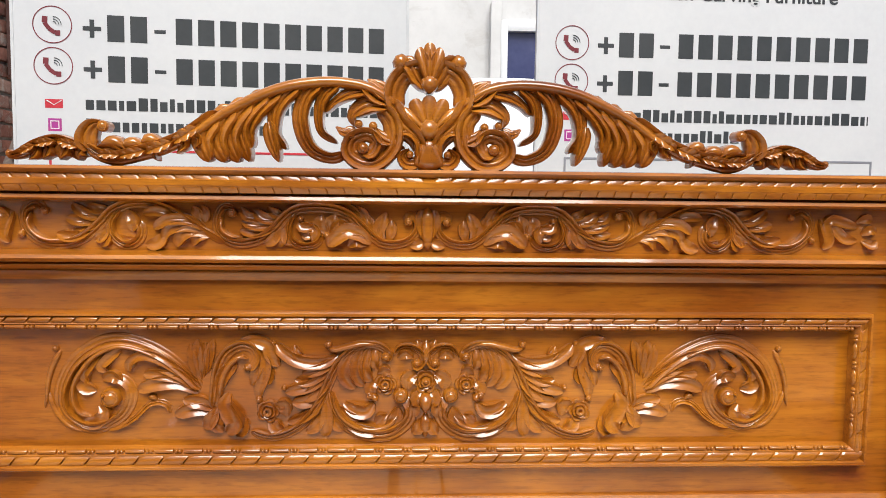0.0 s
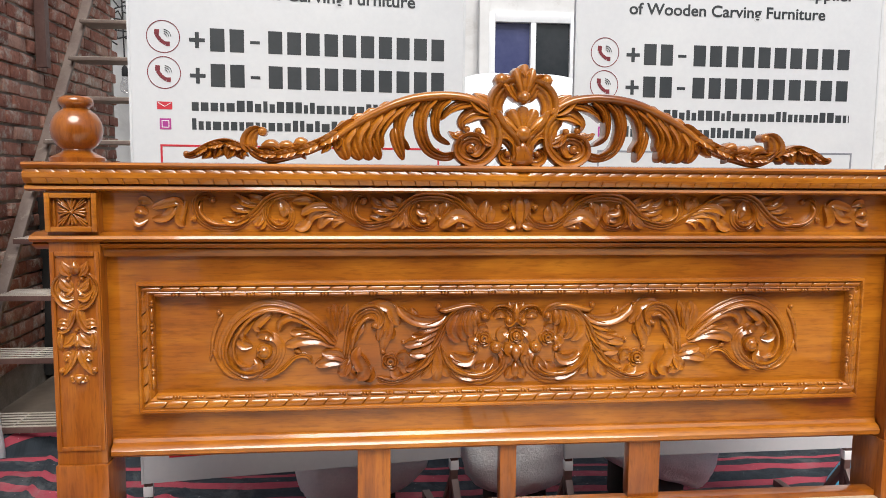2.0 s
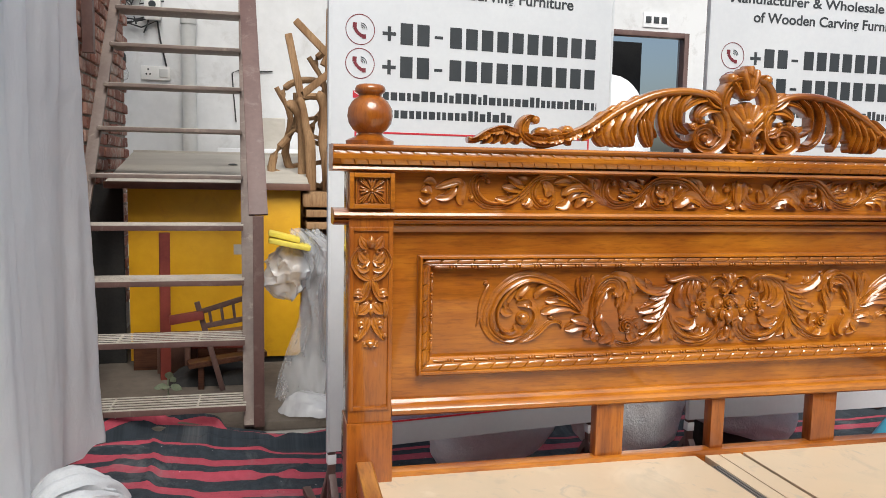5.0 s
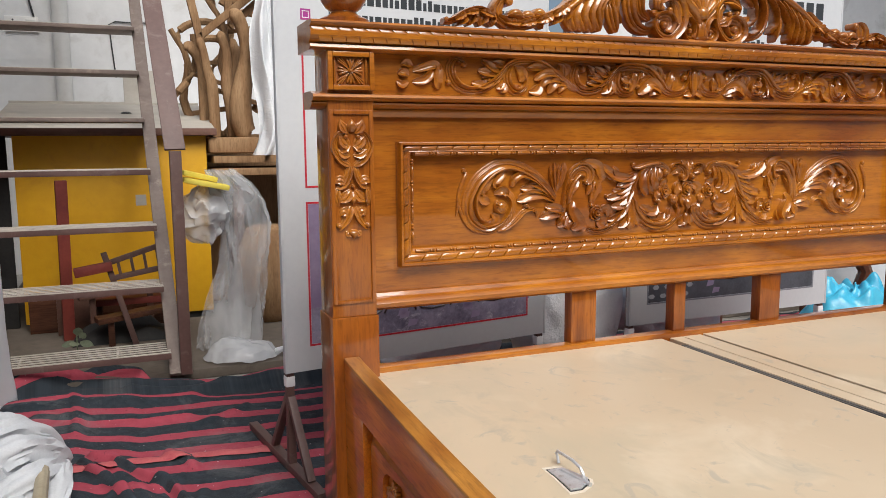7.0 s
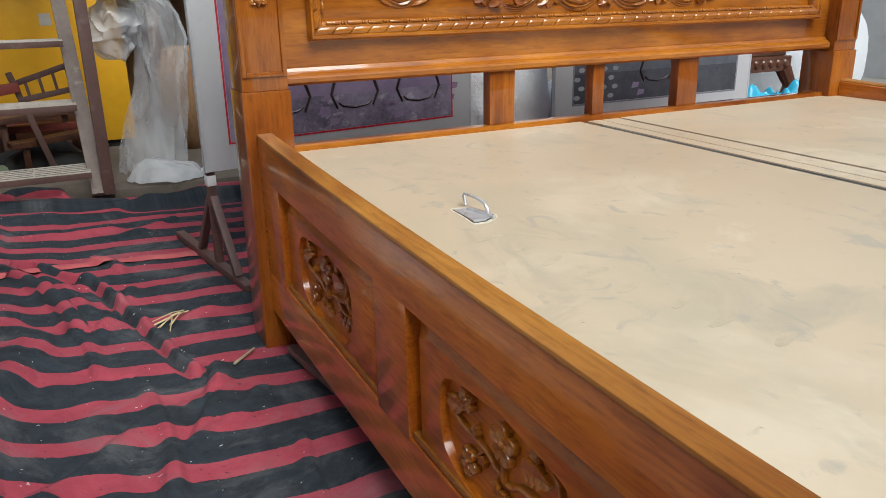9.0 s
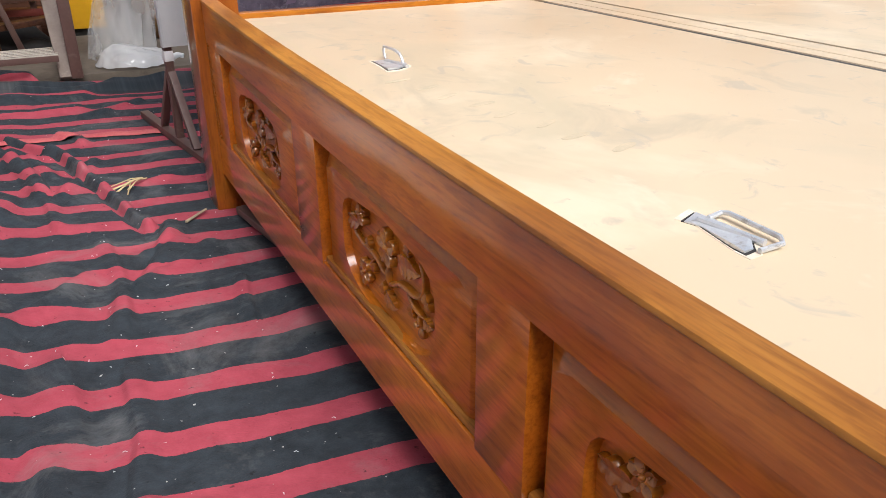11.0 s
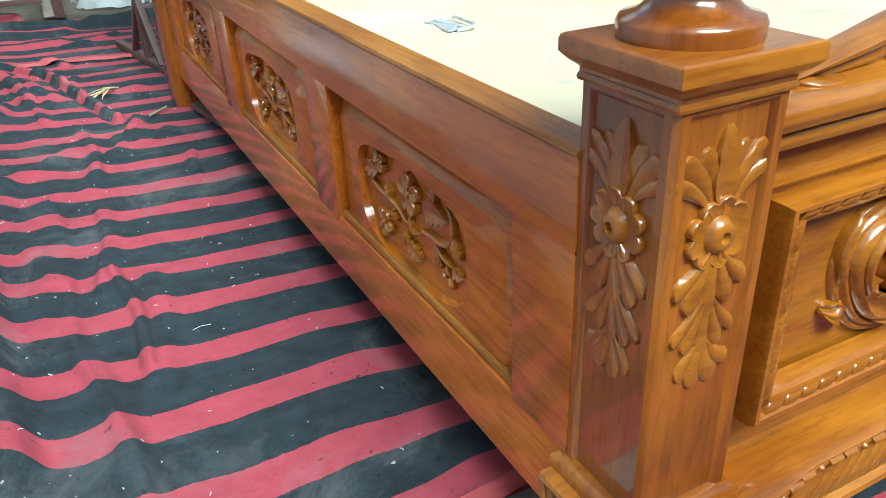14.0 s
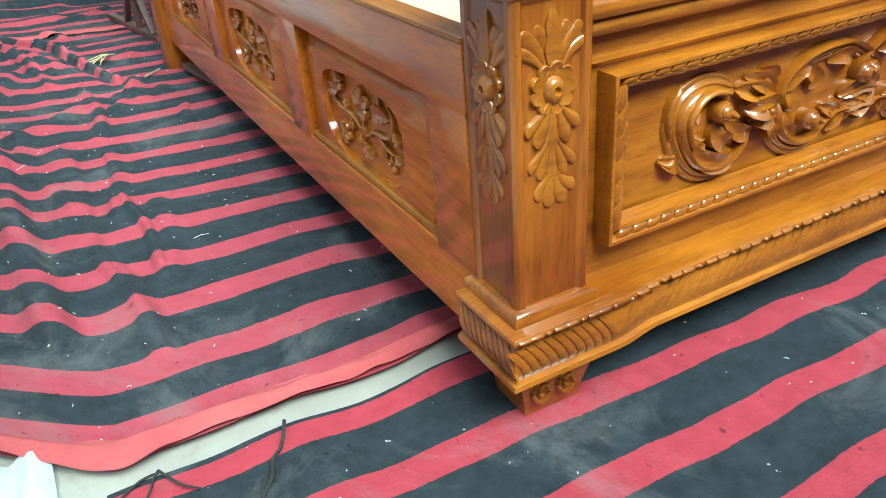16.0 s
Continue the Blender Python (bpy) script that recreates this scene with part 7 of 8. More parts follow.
# ---- steel stair ----
def stair():
    st = thing("steel_stair", "steep dusty brown steel stair with slatted treads", "stair")
    def at(i):
        return 1.737 + 0.2123 * i, 0.139 + 0.258 * i
    xl, n = -2.12, 13
    def right(i):
        return -1.305 - 0.008 * i
    (ya, za), (yb, zb) = at(-0.45), at(n)
    for x, x2 in ((right(0) + 0.02, right(n) + 0.02), (xl - 0.02, xl - 0.02)):
        part("stringer", Build().beam((x, ya + 0.11, max(za, 0.036)), (x2, yb + 0.11, zb), 0.026, 0.062, 0.003, up=(1, 0, 0)), stringer_mat, st, "dusty flat stringer")
    for i in range(n):
        y, z = at(i)
        xr = right(i)
        if i < 4:
            tr = part("tread", Build().beam((xl, y, z - 0.014), (xr, y, z - 0.014), 0.006, 0.026, 0.001), steel, st)
            for j in range(6):
                yy = y + 0.008 + j * 0.038
                part("tread_bar", Build().box(xl, yy, z - (0.008 if j == 0 else 0.002), xr, yy + 0.011, z + 0.002, 0.001), tread_mat, tr)
            for xx in (xl + 0.22, xr - 0.22):
                part("tread_tie", Build().box(xx, y + 0.006, z - 0.010, xx + 0.008, y + 0.205, z - 0.0025, 0.001), tread_mat, tr)
        else:
            tr = part("tread", Build().box(xl, y, z - 0.022, xr, y + 0.22, z - 0.002, 0.003), stringer_mat, st)
            part("tread_dust", Build().box(xl + 0.01, y + 0.006, z - 0.0018, xr - 0.01, y + 0.21, z + 0.001, 0.001), tread_mat, tr)
    # flat handrail plate on the open side
    part("side_plate", Build().beam((-1.245, 1.76, 1.01), (-1.325, 3.00, 2.517), 0.012, 0.085, 0.003, up=(1, 0, 0)), steel, st, "brown painted handrail plate")
    part("stair_post", Build().box(-1.270, 1.735, 0.036, -1.222, 1.785, 1.005, 0.003), steel, st)
    y1, z1 = at(8)
    part("wall_bracket", Build().box(xl - 0.11, y1 - 0.4, z1 - 0.35, xl - 0.05, y1 - 0.34, z1 + 1.0, 0.003), steel, st, "reddish upright angle by the wall")


stair()


# ---- workshop behind ----
def yellow_chest():
    c = thing("yellow_chest", "yellow painted chest with a dusty brown-edged lid", "chest")
    part("body", Build().box(-1.985, 2.90, 0.075, -1.01, 3.75, 1.085, 0.004), yellow, c)
    # Black block holds the shade of the void under the chest.
    part("void_shade", Build().box(-1.97, 2.92, 0.035, -1.03, 3.73, 0.075, 0.004), black_stuff, c)
    part("lid", Build().box(-2.10, 2.83, 1.085, -0.955, 3.82, 1.125, 0.006), lid_edge, c, "brown edged lid")
    s = Build()
    s.add([(-2.09, 2.845, 1.126), (-0.965, 2.845, 1.126), (-0.965, 3.80, 1.30), (-2.09, 3.80, 1.30), (-2.09, 3.80, 1.126), (-0.965, 3.80, 1.126)],
          [(0, 1, 2, 3), (0, 3, 4), (1, 5, 2), (3, 2, 5, 4), (0, 4, 5, 1)])
    part("sloping_top", s, lid_mat, c, "dusty greyish sloping board", 0)
    part("rear_strip", Build().box(-2.09, 3.80, 1.28, -0.965, 3.90, 1.315, 0.003), lid_mat, c)
    part("dent", Build().lathe(-1.42, 3.4, [(0.0, 1.2215), (0.03, 1.2245), (0.032, 1.2275), (0.02, 1.2345), (0.004, 1.236)], 12), cable_mat, c, "small black latch knob")
    part("scuff", Build().box(-1.40, 2.8985, 0.70, -1.345, 2.8995, 0.76, 0), lid_mat, c, "rubbed grey scuff", 0)


yellow_chest()


def offcuts():
    # Added black board; its colour is the shadow in the gap by the chest.
    solid("shade_board", Build().box(-2.255, 3.02, 0.035, -2.03, 3.045, 1.10, 0.003), black_stuff, "added black board for the shaded gap between brick wall and chest", "board")
    a = Build().beam((-1.76, 2.62, 0.035), (-1.745, 2.55, 0.86), 0.055, 0.03, 0.003)
    solid("red_board", a, red_wood, "upright dark red painted board leaning on chest", "board")
    ch = thing("broken_chair_part", "broken brown wooden chair frame lying under the stair", "chair part")
    for p, q in (((-1.55, 2.35, 0.462), (-1.30, 2.35, 0.540)), ((-1.54, 2.35, 0.385), (-1.30, 2.35, 0.425))):
        part("rail", Build().beam(p, q, 0.026, 0.026, 0.004), steel, ch)
    for f in (0.18, 0.42, 0.66, 0.90):
        x = -1.55 + 0.25 * f
        part("slat", Build().beam((x + 0.012, 2.35, 0.385 + 0.04 * f), (x, 2.35, 0.462 + 0.078 * f), 0.024, 0.014, 0.003), steel, ch)
    part("leg", Build().beam((-1.44, 2.36, 0.036), (-1.566, 2.35, 0.515), 0.030, 0.028, 0.004), steel, ch)
    part("seat_rail", Build().beam((-1.70, 2.33, 0.425), (-1.53, 2.34, 0.450), 0.05, 0.045, 0.006), red_wood, ch, "dark red painted seat rail")
    for i, (x, y, z, w, c) in enumerate(((-1.50, 2.6, 0.26, 0.42, lid_edge), (-1.42, 2.40, 0.17, 0.40, dark_wood))):
        k = Build().beam((x - w / 2, y, z), (x + w / 2, y + 0.1, z + 0.03), 0.10, 0.03, 0.004)
        k.beam((x - w / 3, y, 0.03), (x - w / 3, y, z), 0.03, 0.03, 0.003).beam((x + w / 3, y + 0.08, 0.03), (x + w / 3, y + 0.08, z), 0.03, 0.03, 0.003)
        solid("timber_offcut", k, c, "dark timber offcut stacked under the stair", "offcut", "timber offcuts")
    for x0, x1, y, z0, z1, m, lab in ((-1.96, -1.27, 2.83, 0.036, 0.255, dark_wood, "dark stained board on edge before the chest"), (-1.82, -1.60, 2.74, 0.036, 0.262, lid_edge, "dusty reddish-brown board end under the stair"),
                                      (-1.64, -1.26, 2.66, 0.19, 0.225, red_wood, "dark red painted board laid on the black mound")):
        solid("timber_offcut", Build().box(x0, y, z0, x1, y + (0.03 if z1 - z0 > 0.1 else 0.10), z1, 0.003), m, lab, "offcut", "timber offcuts")
    # Low black mound added to darken the shaded space under the stair.
    k = grid_mesh("shade_mound", 40, 20, lambda u, v: (-1.74 + 0.48 * u, 2.44 + 0.28 * v, 0.036 + 0.13 * math.sin(math.pi * u) ** 0.6 * math.sin(math.pi * v) ** 0.7 * (0.8 + 0.5 * wob(u, v, 3, 4))), black_stuff)
    tagged(new("shade_mound", k), "added black mound for the shade under the stair", "sacking")
    pl = thing("seedling", "small pale-green seedling with oval leaves under the stair", "plant")
    part("stem", Build().tube([(-1.70, 2.23, 0.036), (-1.702, 2.226, 0.10), (-1.700, 2.222, 0.150)], 0.004, 0.003, 6), leaf_mat, pl)
    for a, z, ln, droop in ((2.9, 0.105, 0.055, 0.0), (-0.3, 0.105, 0.062, -0.01), (1.4, 0.14, 0.05, 0.04), (-1.9, 0.11, 0.045, -0.01), (0.5, 0.13, 0.035, 0.02)):
        lf = Build()
        for i in range(9):
            f = i / 8
            w = 0.022 * math.sin(math.pi * min(1.0, 0.04 + f * 0.96)) ** 0.7
            for q in (-1.0, -0.5, 0.0, 0.5, 1.0):
                d = 0.012 + ln * f
                lf.v.append((-1.70 + d * math.cos(a) - w * q * math.sin(a), 2.22 - 0.03 * f + 0.3 * d * math.sin(a) + 0.4 * w * q * math.cos(a), z + droop * f + 0.006 * abs(q) + w * q * 0.75 * math.cos(a) * 0.9))
        lf.f += [(i * 5 + q, i * 5 + q + 1, (i + 1) * 5 + q + 1, (i + 1) * 5 + q) for i in range(8) for q in range(4)]
        part("leaf", lf, leaf_mat, pl)


offcuts()


def drape(name, label, category, fn, nu, nv, material, parent=None):
    me = grid_mesh(name, nu, nv, fn, material)
    ob = new(name, me)
    if parent:
        ob.parent = parent
        ob["label"] = label
        return ob
    return tagged(ob, label, category)


def curtain():
    """A tall white sheet hung at the side, in soft upright folds, coming nearer to the bed towards its foot."""
    def fn(u, v):
        y, z = 1.72 - 4.1 * u, 0.010 + 3.3 * v
        near = min(1.0, max(0.0, (-0.25 - y) / 0.50))
        near = near * near * (3 - 2 * near)
        depth = 0.30 + 0.70 * min(1.0, 1.6 * abs(v - 0.12))
        f = 0.030 * math.sin(y * 20 + 1.1 * math.sin(v * 2.6)) * depth + 0.022 * math.sin(y * 8.8 + 2.2 * v) + 0.02 * wob(y * 1.9, v * 2, 1.0, 2.0)
        f += 0.012 * math.sin(y * 42 + 3 * v) * (0.4 + 0.6 * wob(y * 1.5, v * 3, 6, 1.5)) + 0.006 * wob(y * 3, v * 9, 3, 3.0)
        f *= 1 - 0.75 * near * (1 - v)
        x = -1.965 - 0.02 * v + f + 0.05 * (1 - v) ** 6 * math.sin(y * 12) * (1 - near) + near * (0.325 - 0.22 * min(1.0, 1.6 * v))
        return (x, y + 0.02 * math.sin(v * 7 + y * 3.5), z)
    drape("white_curtain", "white cotton sheet hanging as a curtain beside the stair", "curtain", fn, 400, 70, sheet)


def rag_heap():
    """A twisted bundle: a low mound of cloth with thick rope-like folds wound over it."""
    k = Build()
    nu, nv = 120, 46
    for q in range(nv + 1):
        r = q / nv
        for p in range(nu):
            a = 2 * math.pi * p / nu
            x, y = -1.83 + 0.160 * r * math.cos(a), 0.74 + 0.30 * r * math.sin(a)
            crease = abs(wob(x * 1.6, y * 0.8, 2.0, 8.0)) + 0.4 * abs(wob(x, y * 1.2, 7.0, 19.0))
            z = 0.12 * (1 - r ** 2.4) + 0.10 * (0.28 - crease) * (1.05 - r ** 4)
            k.v.append((x + 0.03 * wob(x, y, 9, 9), y + 0.03 * wob(x, y, 5, 8), max(0.012, z + 0.03)))
    k.f += [(q * nu + p, q * nu + (p + 1) % nu, (q + 1) * nu + (p + 1) % nu, (q + 1) * nu + p) for q in range(nv) for p in range(nu)]
    winds = (([(-1.90, 0.62, 0.08), (-1.80, 0.68, 0.16), (-1.72, 0.80, 0.12), (-1.68, 0.90, 0.05)], 0.040, 1), ([(-1.95, 0.72, 0.10), (-1.84, 0.76, 0.19), (-1.75, 0.87, 0.14), (-1.70, 0.96, 0.05)], 0.042, 2),
             ([(-1.96, 0.84, 0.10), (-1.86, 0.86, 0.19), (-1.78, 0.94, 0.13), (-1.75, 1.02, 0.04)], 0.042, 3), ([(-1.97, 0.95, 0.09), (-1.90, 0.96, 0.14), (-1.84, 1.02, 0.09), (-1.82, 1.10, 0.03)], 0.038, 4),
             ([(-1.86, 0.52, 0.05), (-1.76, 0.58, 0.11), (-1.70, 0.70, 0.09), (-1.67, 0.80, 0.04)], 0.036, 5), ([(-1.69, 0.46, 0.03), (-1.67, 0.60, 0.06), (-1.672, 0.74, 0.06), (-1.68, 0.88, 0.03)], 0.030, 6))
    rag = thing("crumpled_rag", "twisted grey-white cotton cloth heaped on the rug", "cloth")
    part("mound", k, sheet_grey, rag, "", 60)
    for line, rad, seed in winds:
        k = Build()
        n, m, o = 40, 30, 0
        ctr = [Vector(p) for p in line]
        for q in range(n + 1):
            f = 3 * q / n
            i = min(2, int(f))
            t = f - i
            p0, p1, p2, p3 = ctr[max(0, i - 1)], ctr[i], ctr[i + 1], ctr[min(3, i + 2)]
            c = 0.5 * (2 * p1 + (p2 - p0) * t + (2 * p0 - 5 * p1 + 4 * p2 - p3) * t * t + (3 * p1 - p0 - 3 * p2 + p3) * t ** 3)
            d = (p2 - p1).normalized()
            e = d.cross(Vector((0, 0, 1))).normalized()
            g = e.cross(d)
            for w in range(m):
                a = 2 * math.pi * w / m
                turn = a + 1.6 * q / n * (1 if seed % 2 else -1)
                rr = rad * (0.9 + 0.16 * abs(math.sin(2.5 * turn + seed)) + 0.10 * abs(math.sin(6.5 * turn + 2 * seed + 0.12 * q)) + 0.35 * wob(c.x + 0.05 * math.cos(a), c.y, seed + math.sin(a), 7.0)) * (0.55 + 0.45 * math.sin(math.pi * (0.12 + 0.76 * q / n)))
                v = c + e * rr * math.cos(a) + g * rr * math.sin(a)
                k.v.append((v.x, v.y, max(0.011, v.z)))
        k.f += [(o + q * m + w, o + q * m + (w + 1) % m, o + (q + 1) * m + (w + 1) % m, o + (q + 1) * m + w) for q in range(n) for w in range(m)]
        part("fold", k, sheet_grey, rag, "", 60)
    pts = [(-1.692, -0.30, 0.050), (-1.690, 0.17, 0.085), (-1.708, 0.64, 0.118)]
    solid("bamboo_stick", Build().tube(pts, 0.022, 0.018, 10), bamboo_mat, "pale weathered stick lying out of the rags", "stick")
    def roll(u, v):
        a, y = 2 * math.pi * u, -0.55 + 1.25 * v
        r = 0.046 + 0.010 * wob(y * 3, math.cos(a) * 2, math.sin(a) * 2, 2) + 0.008 * math.sin(5 * a + 9 * y)
        return (-1.785 + 0.03 * math.sin(2.4 * y) + r * math.cos(a), y, max(0.012, 0.055 + r * math.sin(a)))
    drape("rolled_cloth", "rolled grey-white cotton cloth along the curtain foot", "cloth", roll, 40, 90, sheet_grey)
    def fn2(u, v):
        x, y = -1.80 + 0.24 * u, -1.84 - 0.26 * v
        return (x, y, 0.010 + 0.02 * (1 - u) * (0.6 + wob(u * 2, v * 2, 4, 3)) + 0.010 * math.sin(u * 22 + 2 * v) + 0.006 * wob(u * 5, v * 5, 1, 3))
    drape("white_rag", "white cotton rag trailing on the bare floor", "cloth", fn2, 40, 20, sheet)


def wrapped_bundle():
    """Cloudy polythene draped over the end of the chest, pooling on the floor, with a yellow cloth on it."""
    w = thing("polythene_drape", "cloudy crumpled polythene sheeting hanging to the floor", "plastic sheet")
    rows = ((0.04, -1.00, 0.15), (0.14, -0.99, 0.145), (0.32, -0.957, 0.132), (0.46, -0.93, 0.108), (0.65, -0.92, 0.110), (0.77, -0.944, 0.098), (0.85, -0.99, 0.085), (0.91, -1.04, 0.055))
    def along(z):
        for (z0, c0, w0), (z1, c1, w1) in zip(rows, rows[1:]):
            if z <= z1:
                f = (z - z0) / (z1 - z0)
                return c0 + (c1 - c0) * f, w0 + (w1 - w0) * f
        return rows[-1][1], rows[-1][2]
    def creased(a, z):
        """Long upright pleats with sharp ridges, broken by short sideways crumples."""
        pleat = 1 - abs(math.sin(3.0 * a + 3.0 * wob(math.cos(a), math.sin(a), z * 2.0, 1.6) + 2.0 * z)) ** 0.6
        crumple = abs(wob(math.cos(a) * 2.2, math.sin(a) * 2.2, z * 9, 1.5))
        return 0.021 * pleat + 0.005 * (0.35 - crumple) + 0.03 * wob(math.cos(a), math.sin(a), z * 1.6, 1.3)
    def fn(u, v):
        a, z = 2 * math.pi * u, 0.04 + 0.87 * v
        c, half = along(z)
        q = creased(a, z)
        return (c + (half + q) * math.cos(a), 2.14 + (0.10 + q) * math.sin(a), z + 0.015 * wob(math.cos(a) * 3, v * 8, 5, 2))
    drape("hanging_sheet", "", "", fn, 190, 150, film, w)
    def top(u, v):
        a = 2 * math.pi * u
        r = 0.02 + 0.085 * math.sin(math.pi * v) ** 0.6
        q = 1.4 * creased(a, v)
        return (-1.105 + (r + q) * math.cos(a), 2.10 + 0.8 * (r + q) * math.sin(a), 0.565 + 0.27 * v + 0.02 * wob(math.cos(a), v * 3, 2, 3))
    drape("bunched_top", "bunched whiter film under the yellow cloth", "", top, 90, 50, film_thick, w)
    def pool(u, v):
        a = 2 * math.pi * u
        x, y = -0.985 + 0.175 * v * math.cos(a), 1.93 + 0.14 * v * math.sin(a)
        return (x, y, 0.042 + 0.10 * (1 - v ** 3) * (0.75 + 0.5 * wob(x, y, 1, 6)) + 0.5 * creased(a, v) * v)
    drape("pooled_end", "", "", pool, 90, 30, film_thick, w)
    knot = [(-0.83, 1.88, 0.06), (-0.80, 1.86, 0.075), (-0.775, 1.85, 0.07)]
    part("twisted_end", Build().tube(knot, 0.016, 0.010, 8), sheet, w, "twisted white end of the film")
    k = Build().beam((-1.20, 2.05, 0.872), (-1.00, 2.05, 0.830), 0.14, 0.026, 0.008).beam((-1.20, 2.06, 0.905), (-1.05, 2.06, 0.868), 0.12, 0.024, 0.008)
    solid("yellow_sponge_cloth", k, yellow_cloth, "folded bright yellow cloth on the plastic", "cloth")


def carved_leg(label, pts, radii):
    """A raw cabriole leg swept through points with a radius at each; carved knee and pad foot."""
    k, fine = Build(), []
    ext = [pts[0]] + list(pts) + [pts[-1]]
    for i in range(1, len(ext) - 2):
        p0, p1, p2, p3 = (Vector(p) for p in ext[i - 1:i + 3])
        for j in range(6):
            t = j / 6
            fine.append((0.5 * (2 * p1 + (p2 - p0) * t + (2 * p0 - 5 * p1 + 4 * p2 - p3) * t * t + (3 * p1 - p0 - 3 * p2 + p3) * t ** 3), radii[i - 1] + (radii[i] - radii[i - 1]) * t))
    fine.append((Vector(pts[-1]), radii[-1]))
    m = 14
    for i, (p, r) in enumerate(fine):
        d = (fine[min(i + 1, len(fine) - 1)][0] - fine[max(i - 1, 0)][0]).normalized()
        a = d.cross(Vector((0, 1, 0))).normalized()
        b = a.cross(d)
        for q in range(m):
            g = 2 * math.pi * q / m
            w = r * (1 + 0.10 * math.cos(3 * g))
            k.v.append(tuple(p + a * w * math.cos(g) + b * w * 0.85 * math.sin(g)))
    n = len(fine)
    k.f += [(i * m + q, i * m + (q + 1) % m, (i + 1) * m + (q + 1) % m, (i + 1) * m + q) for i in range(n - 1) for q in range(m)]
    k.f += [tuple(range(m))[::-1], tuple((n - 1) * m + q for q in range(m))]
    return solid("carved_chair_leg", k, raw_wood, label, "furniture part", "raw furniture parts", smooth=50)


def raw_parts():
    carved_leg("thick raw cabriole leg with a carved knee", [(-0.828, 2.95, 1.795), (-0.812, 2.94, 1.765), (-0.784, 2.95, 1.715), (-0.764, 2.95, 1.623), (-0.762, 2.95, 1.526), (-0.785, 2.95, 1.401), (-0.806, 2.95, 1.289), (-0.806, 2.95, 1.178), (-0.780, 2.95, 1.095), (-0.757, 2.95, 1.077)],
               [0.022, 0.042, 0.038, 0.034, 0.040, 0.054, 0.062, 0.066, 0.058, 0.030])
    carved_leg("raw unpolished carved cabriole chair leg in a stack", [(-0.905, 3.05, 1.675), (-0.885, 3.05, 1.655), (-0.862, 3.05, 1.575), (-0.860, 3.05, 1.477), (-0.864, 3.05, 1.379), (-0.842, 3.05, 1.25), (-0.84, 3.05, 1.08)], [0.016, 0.030, 0.026, 0.030, 0.036, 0.040, 0.03])
    carved_leg("raw unpolished carved cabriole chair leg in a stack", [(-1.015, 3.05, 1.642), (-1.004, 3.05, 1.62), (-0.986, 3.05, 1.557), (-0.973, 3.05, 1.461), (-0.950, 3.05, 1.363), (-0.94, 3.05, 1.08)], [0.012, 0.024, 0.022, 0.026, 0.034, 0.03])
    carved_leg("raw unpolished carved cabriole chair leg in a stack", [(-0.806, 3.16, 1.66), (-0.800, 3.15, 1.60), (-0.797, 3.15, 1.53), (-0.808, 3.15, 1.40), (-0.80, 3.15, 1.08)], [0.016, 0.030, 0.026, 0.034, 0.03])
    carved_leg("raw unpolished carved cabriole chair leg in a stack", [(-1.085, 3.15, 1.60), (-1.050, 3.15, 1.60), (-1.008, 3.15, 1.539), (-0.992, 3.15, 1.44), (-0.99, 3.15, 1.08)], [0.018, 0.036, 0.030, 0.028, 0.03])
    fr = thing("raw_chair_frame", "raw unpolished wooden chair frame stacked upside down", "chair frame", "raw furniture parts")
    for p, q in (((-1.075, 3.1, 2.03), (-0.995, 3.1, 1.64)), ((-0.60, 3.1, 1.99), (-1.00, 3.1, 1.66)), ((-0.82, 3.12, 2.2), (-0.828, 3.12, 1.80)), ((-1.03, 3.15, 2.12), (-0.76, 3.12, 1.85)),
                 ((-0.60, 3.15, 1.93), (-0.82, 3.15, 1.73)), ((-0.70, 3.15, 2.2), (-0.86, 3.13, 1.85))):
        part("frame_bar", Build().beam(p, q, 0.042, 0.045, 0.008), raw_wood, fr)
    random.seed(31)
    for i in range(4):
        ch = thing("raw_chair_frame", "raw unpolished wooden chair frame in a tangled stack", "chair frame", "raw furniture parts")
        cx, cy, cz, a = -1.00 + 0.12 * i + random.uniform(-0.03, 0.03), 3.25 + 0.12 * (i % 3), 1.10 + 0.10 * (i % 4), random.uniform(-0.4, 0.4)
        ca, sa = math.cos(a), math.sin(a)
        def at(x, z, y=0.0):
            return (cx + x * ca - z * sa, cy + y, cz + x * sa + z * ca)
        for sd in (-1, 1):
            leg = [at(sd * (0.15 + 0.035 * math.sin(q * 0.9)), 0.07 * q, 0.03 * sd) for q in range(9)]
            part("curved_leg", Build().tube(leg, 0.028, 0.016, 8), raw_wood, ch)
        part("seat_rail", Build().beam(at(-0.16, 0.05), at(0.16, 0.05), 0.05, 0.03, 0.006), raw_wood, ch)
        part("cross_rail", Build().beam(at(-0.14, 0.34), at(0.14, 0.34), 0.035, 0.025, 0.006), raw_wood, ch)
        arch = [at(0.15 * math.cos(q * 0.314), 0.50 + 0.09 * math.sin(q * 0.314)) for q in range(11)]
        part("crest_rail", Build().tube(arch, 0.022, 0.022, 8), raw_wood, ch)
    base = thing("raw_carved_base", "raw carved table apron on trestle boards", "furniture part", "raw furniture parts")
    part("apron", Build().box(-1.00, 2.85, 0.985, -0.50, 3.12, 1.075, 0.02), raw_wood, base)
    part("shelf_board", Build().box(-0.98, 2.78, 0.86, -0.30, 3.30, 0.90, 0.004), raw_wood, base)
    part("shelf_board", Build().box(-0.98, 2.80, 0.93, -0.30, 3.30, 0.97, 0.004), raw_wood, base)
    part("back_panel", Build().box(-1.02, 3.36, 0.036, -0.28, 3.38, 1.10, 0.003), raw_wood, base)
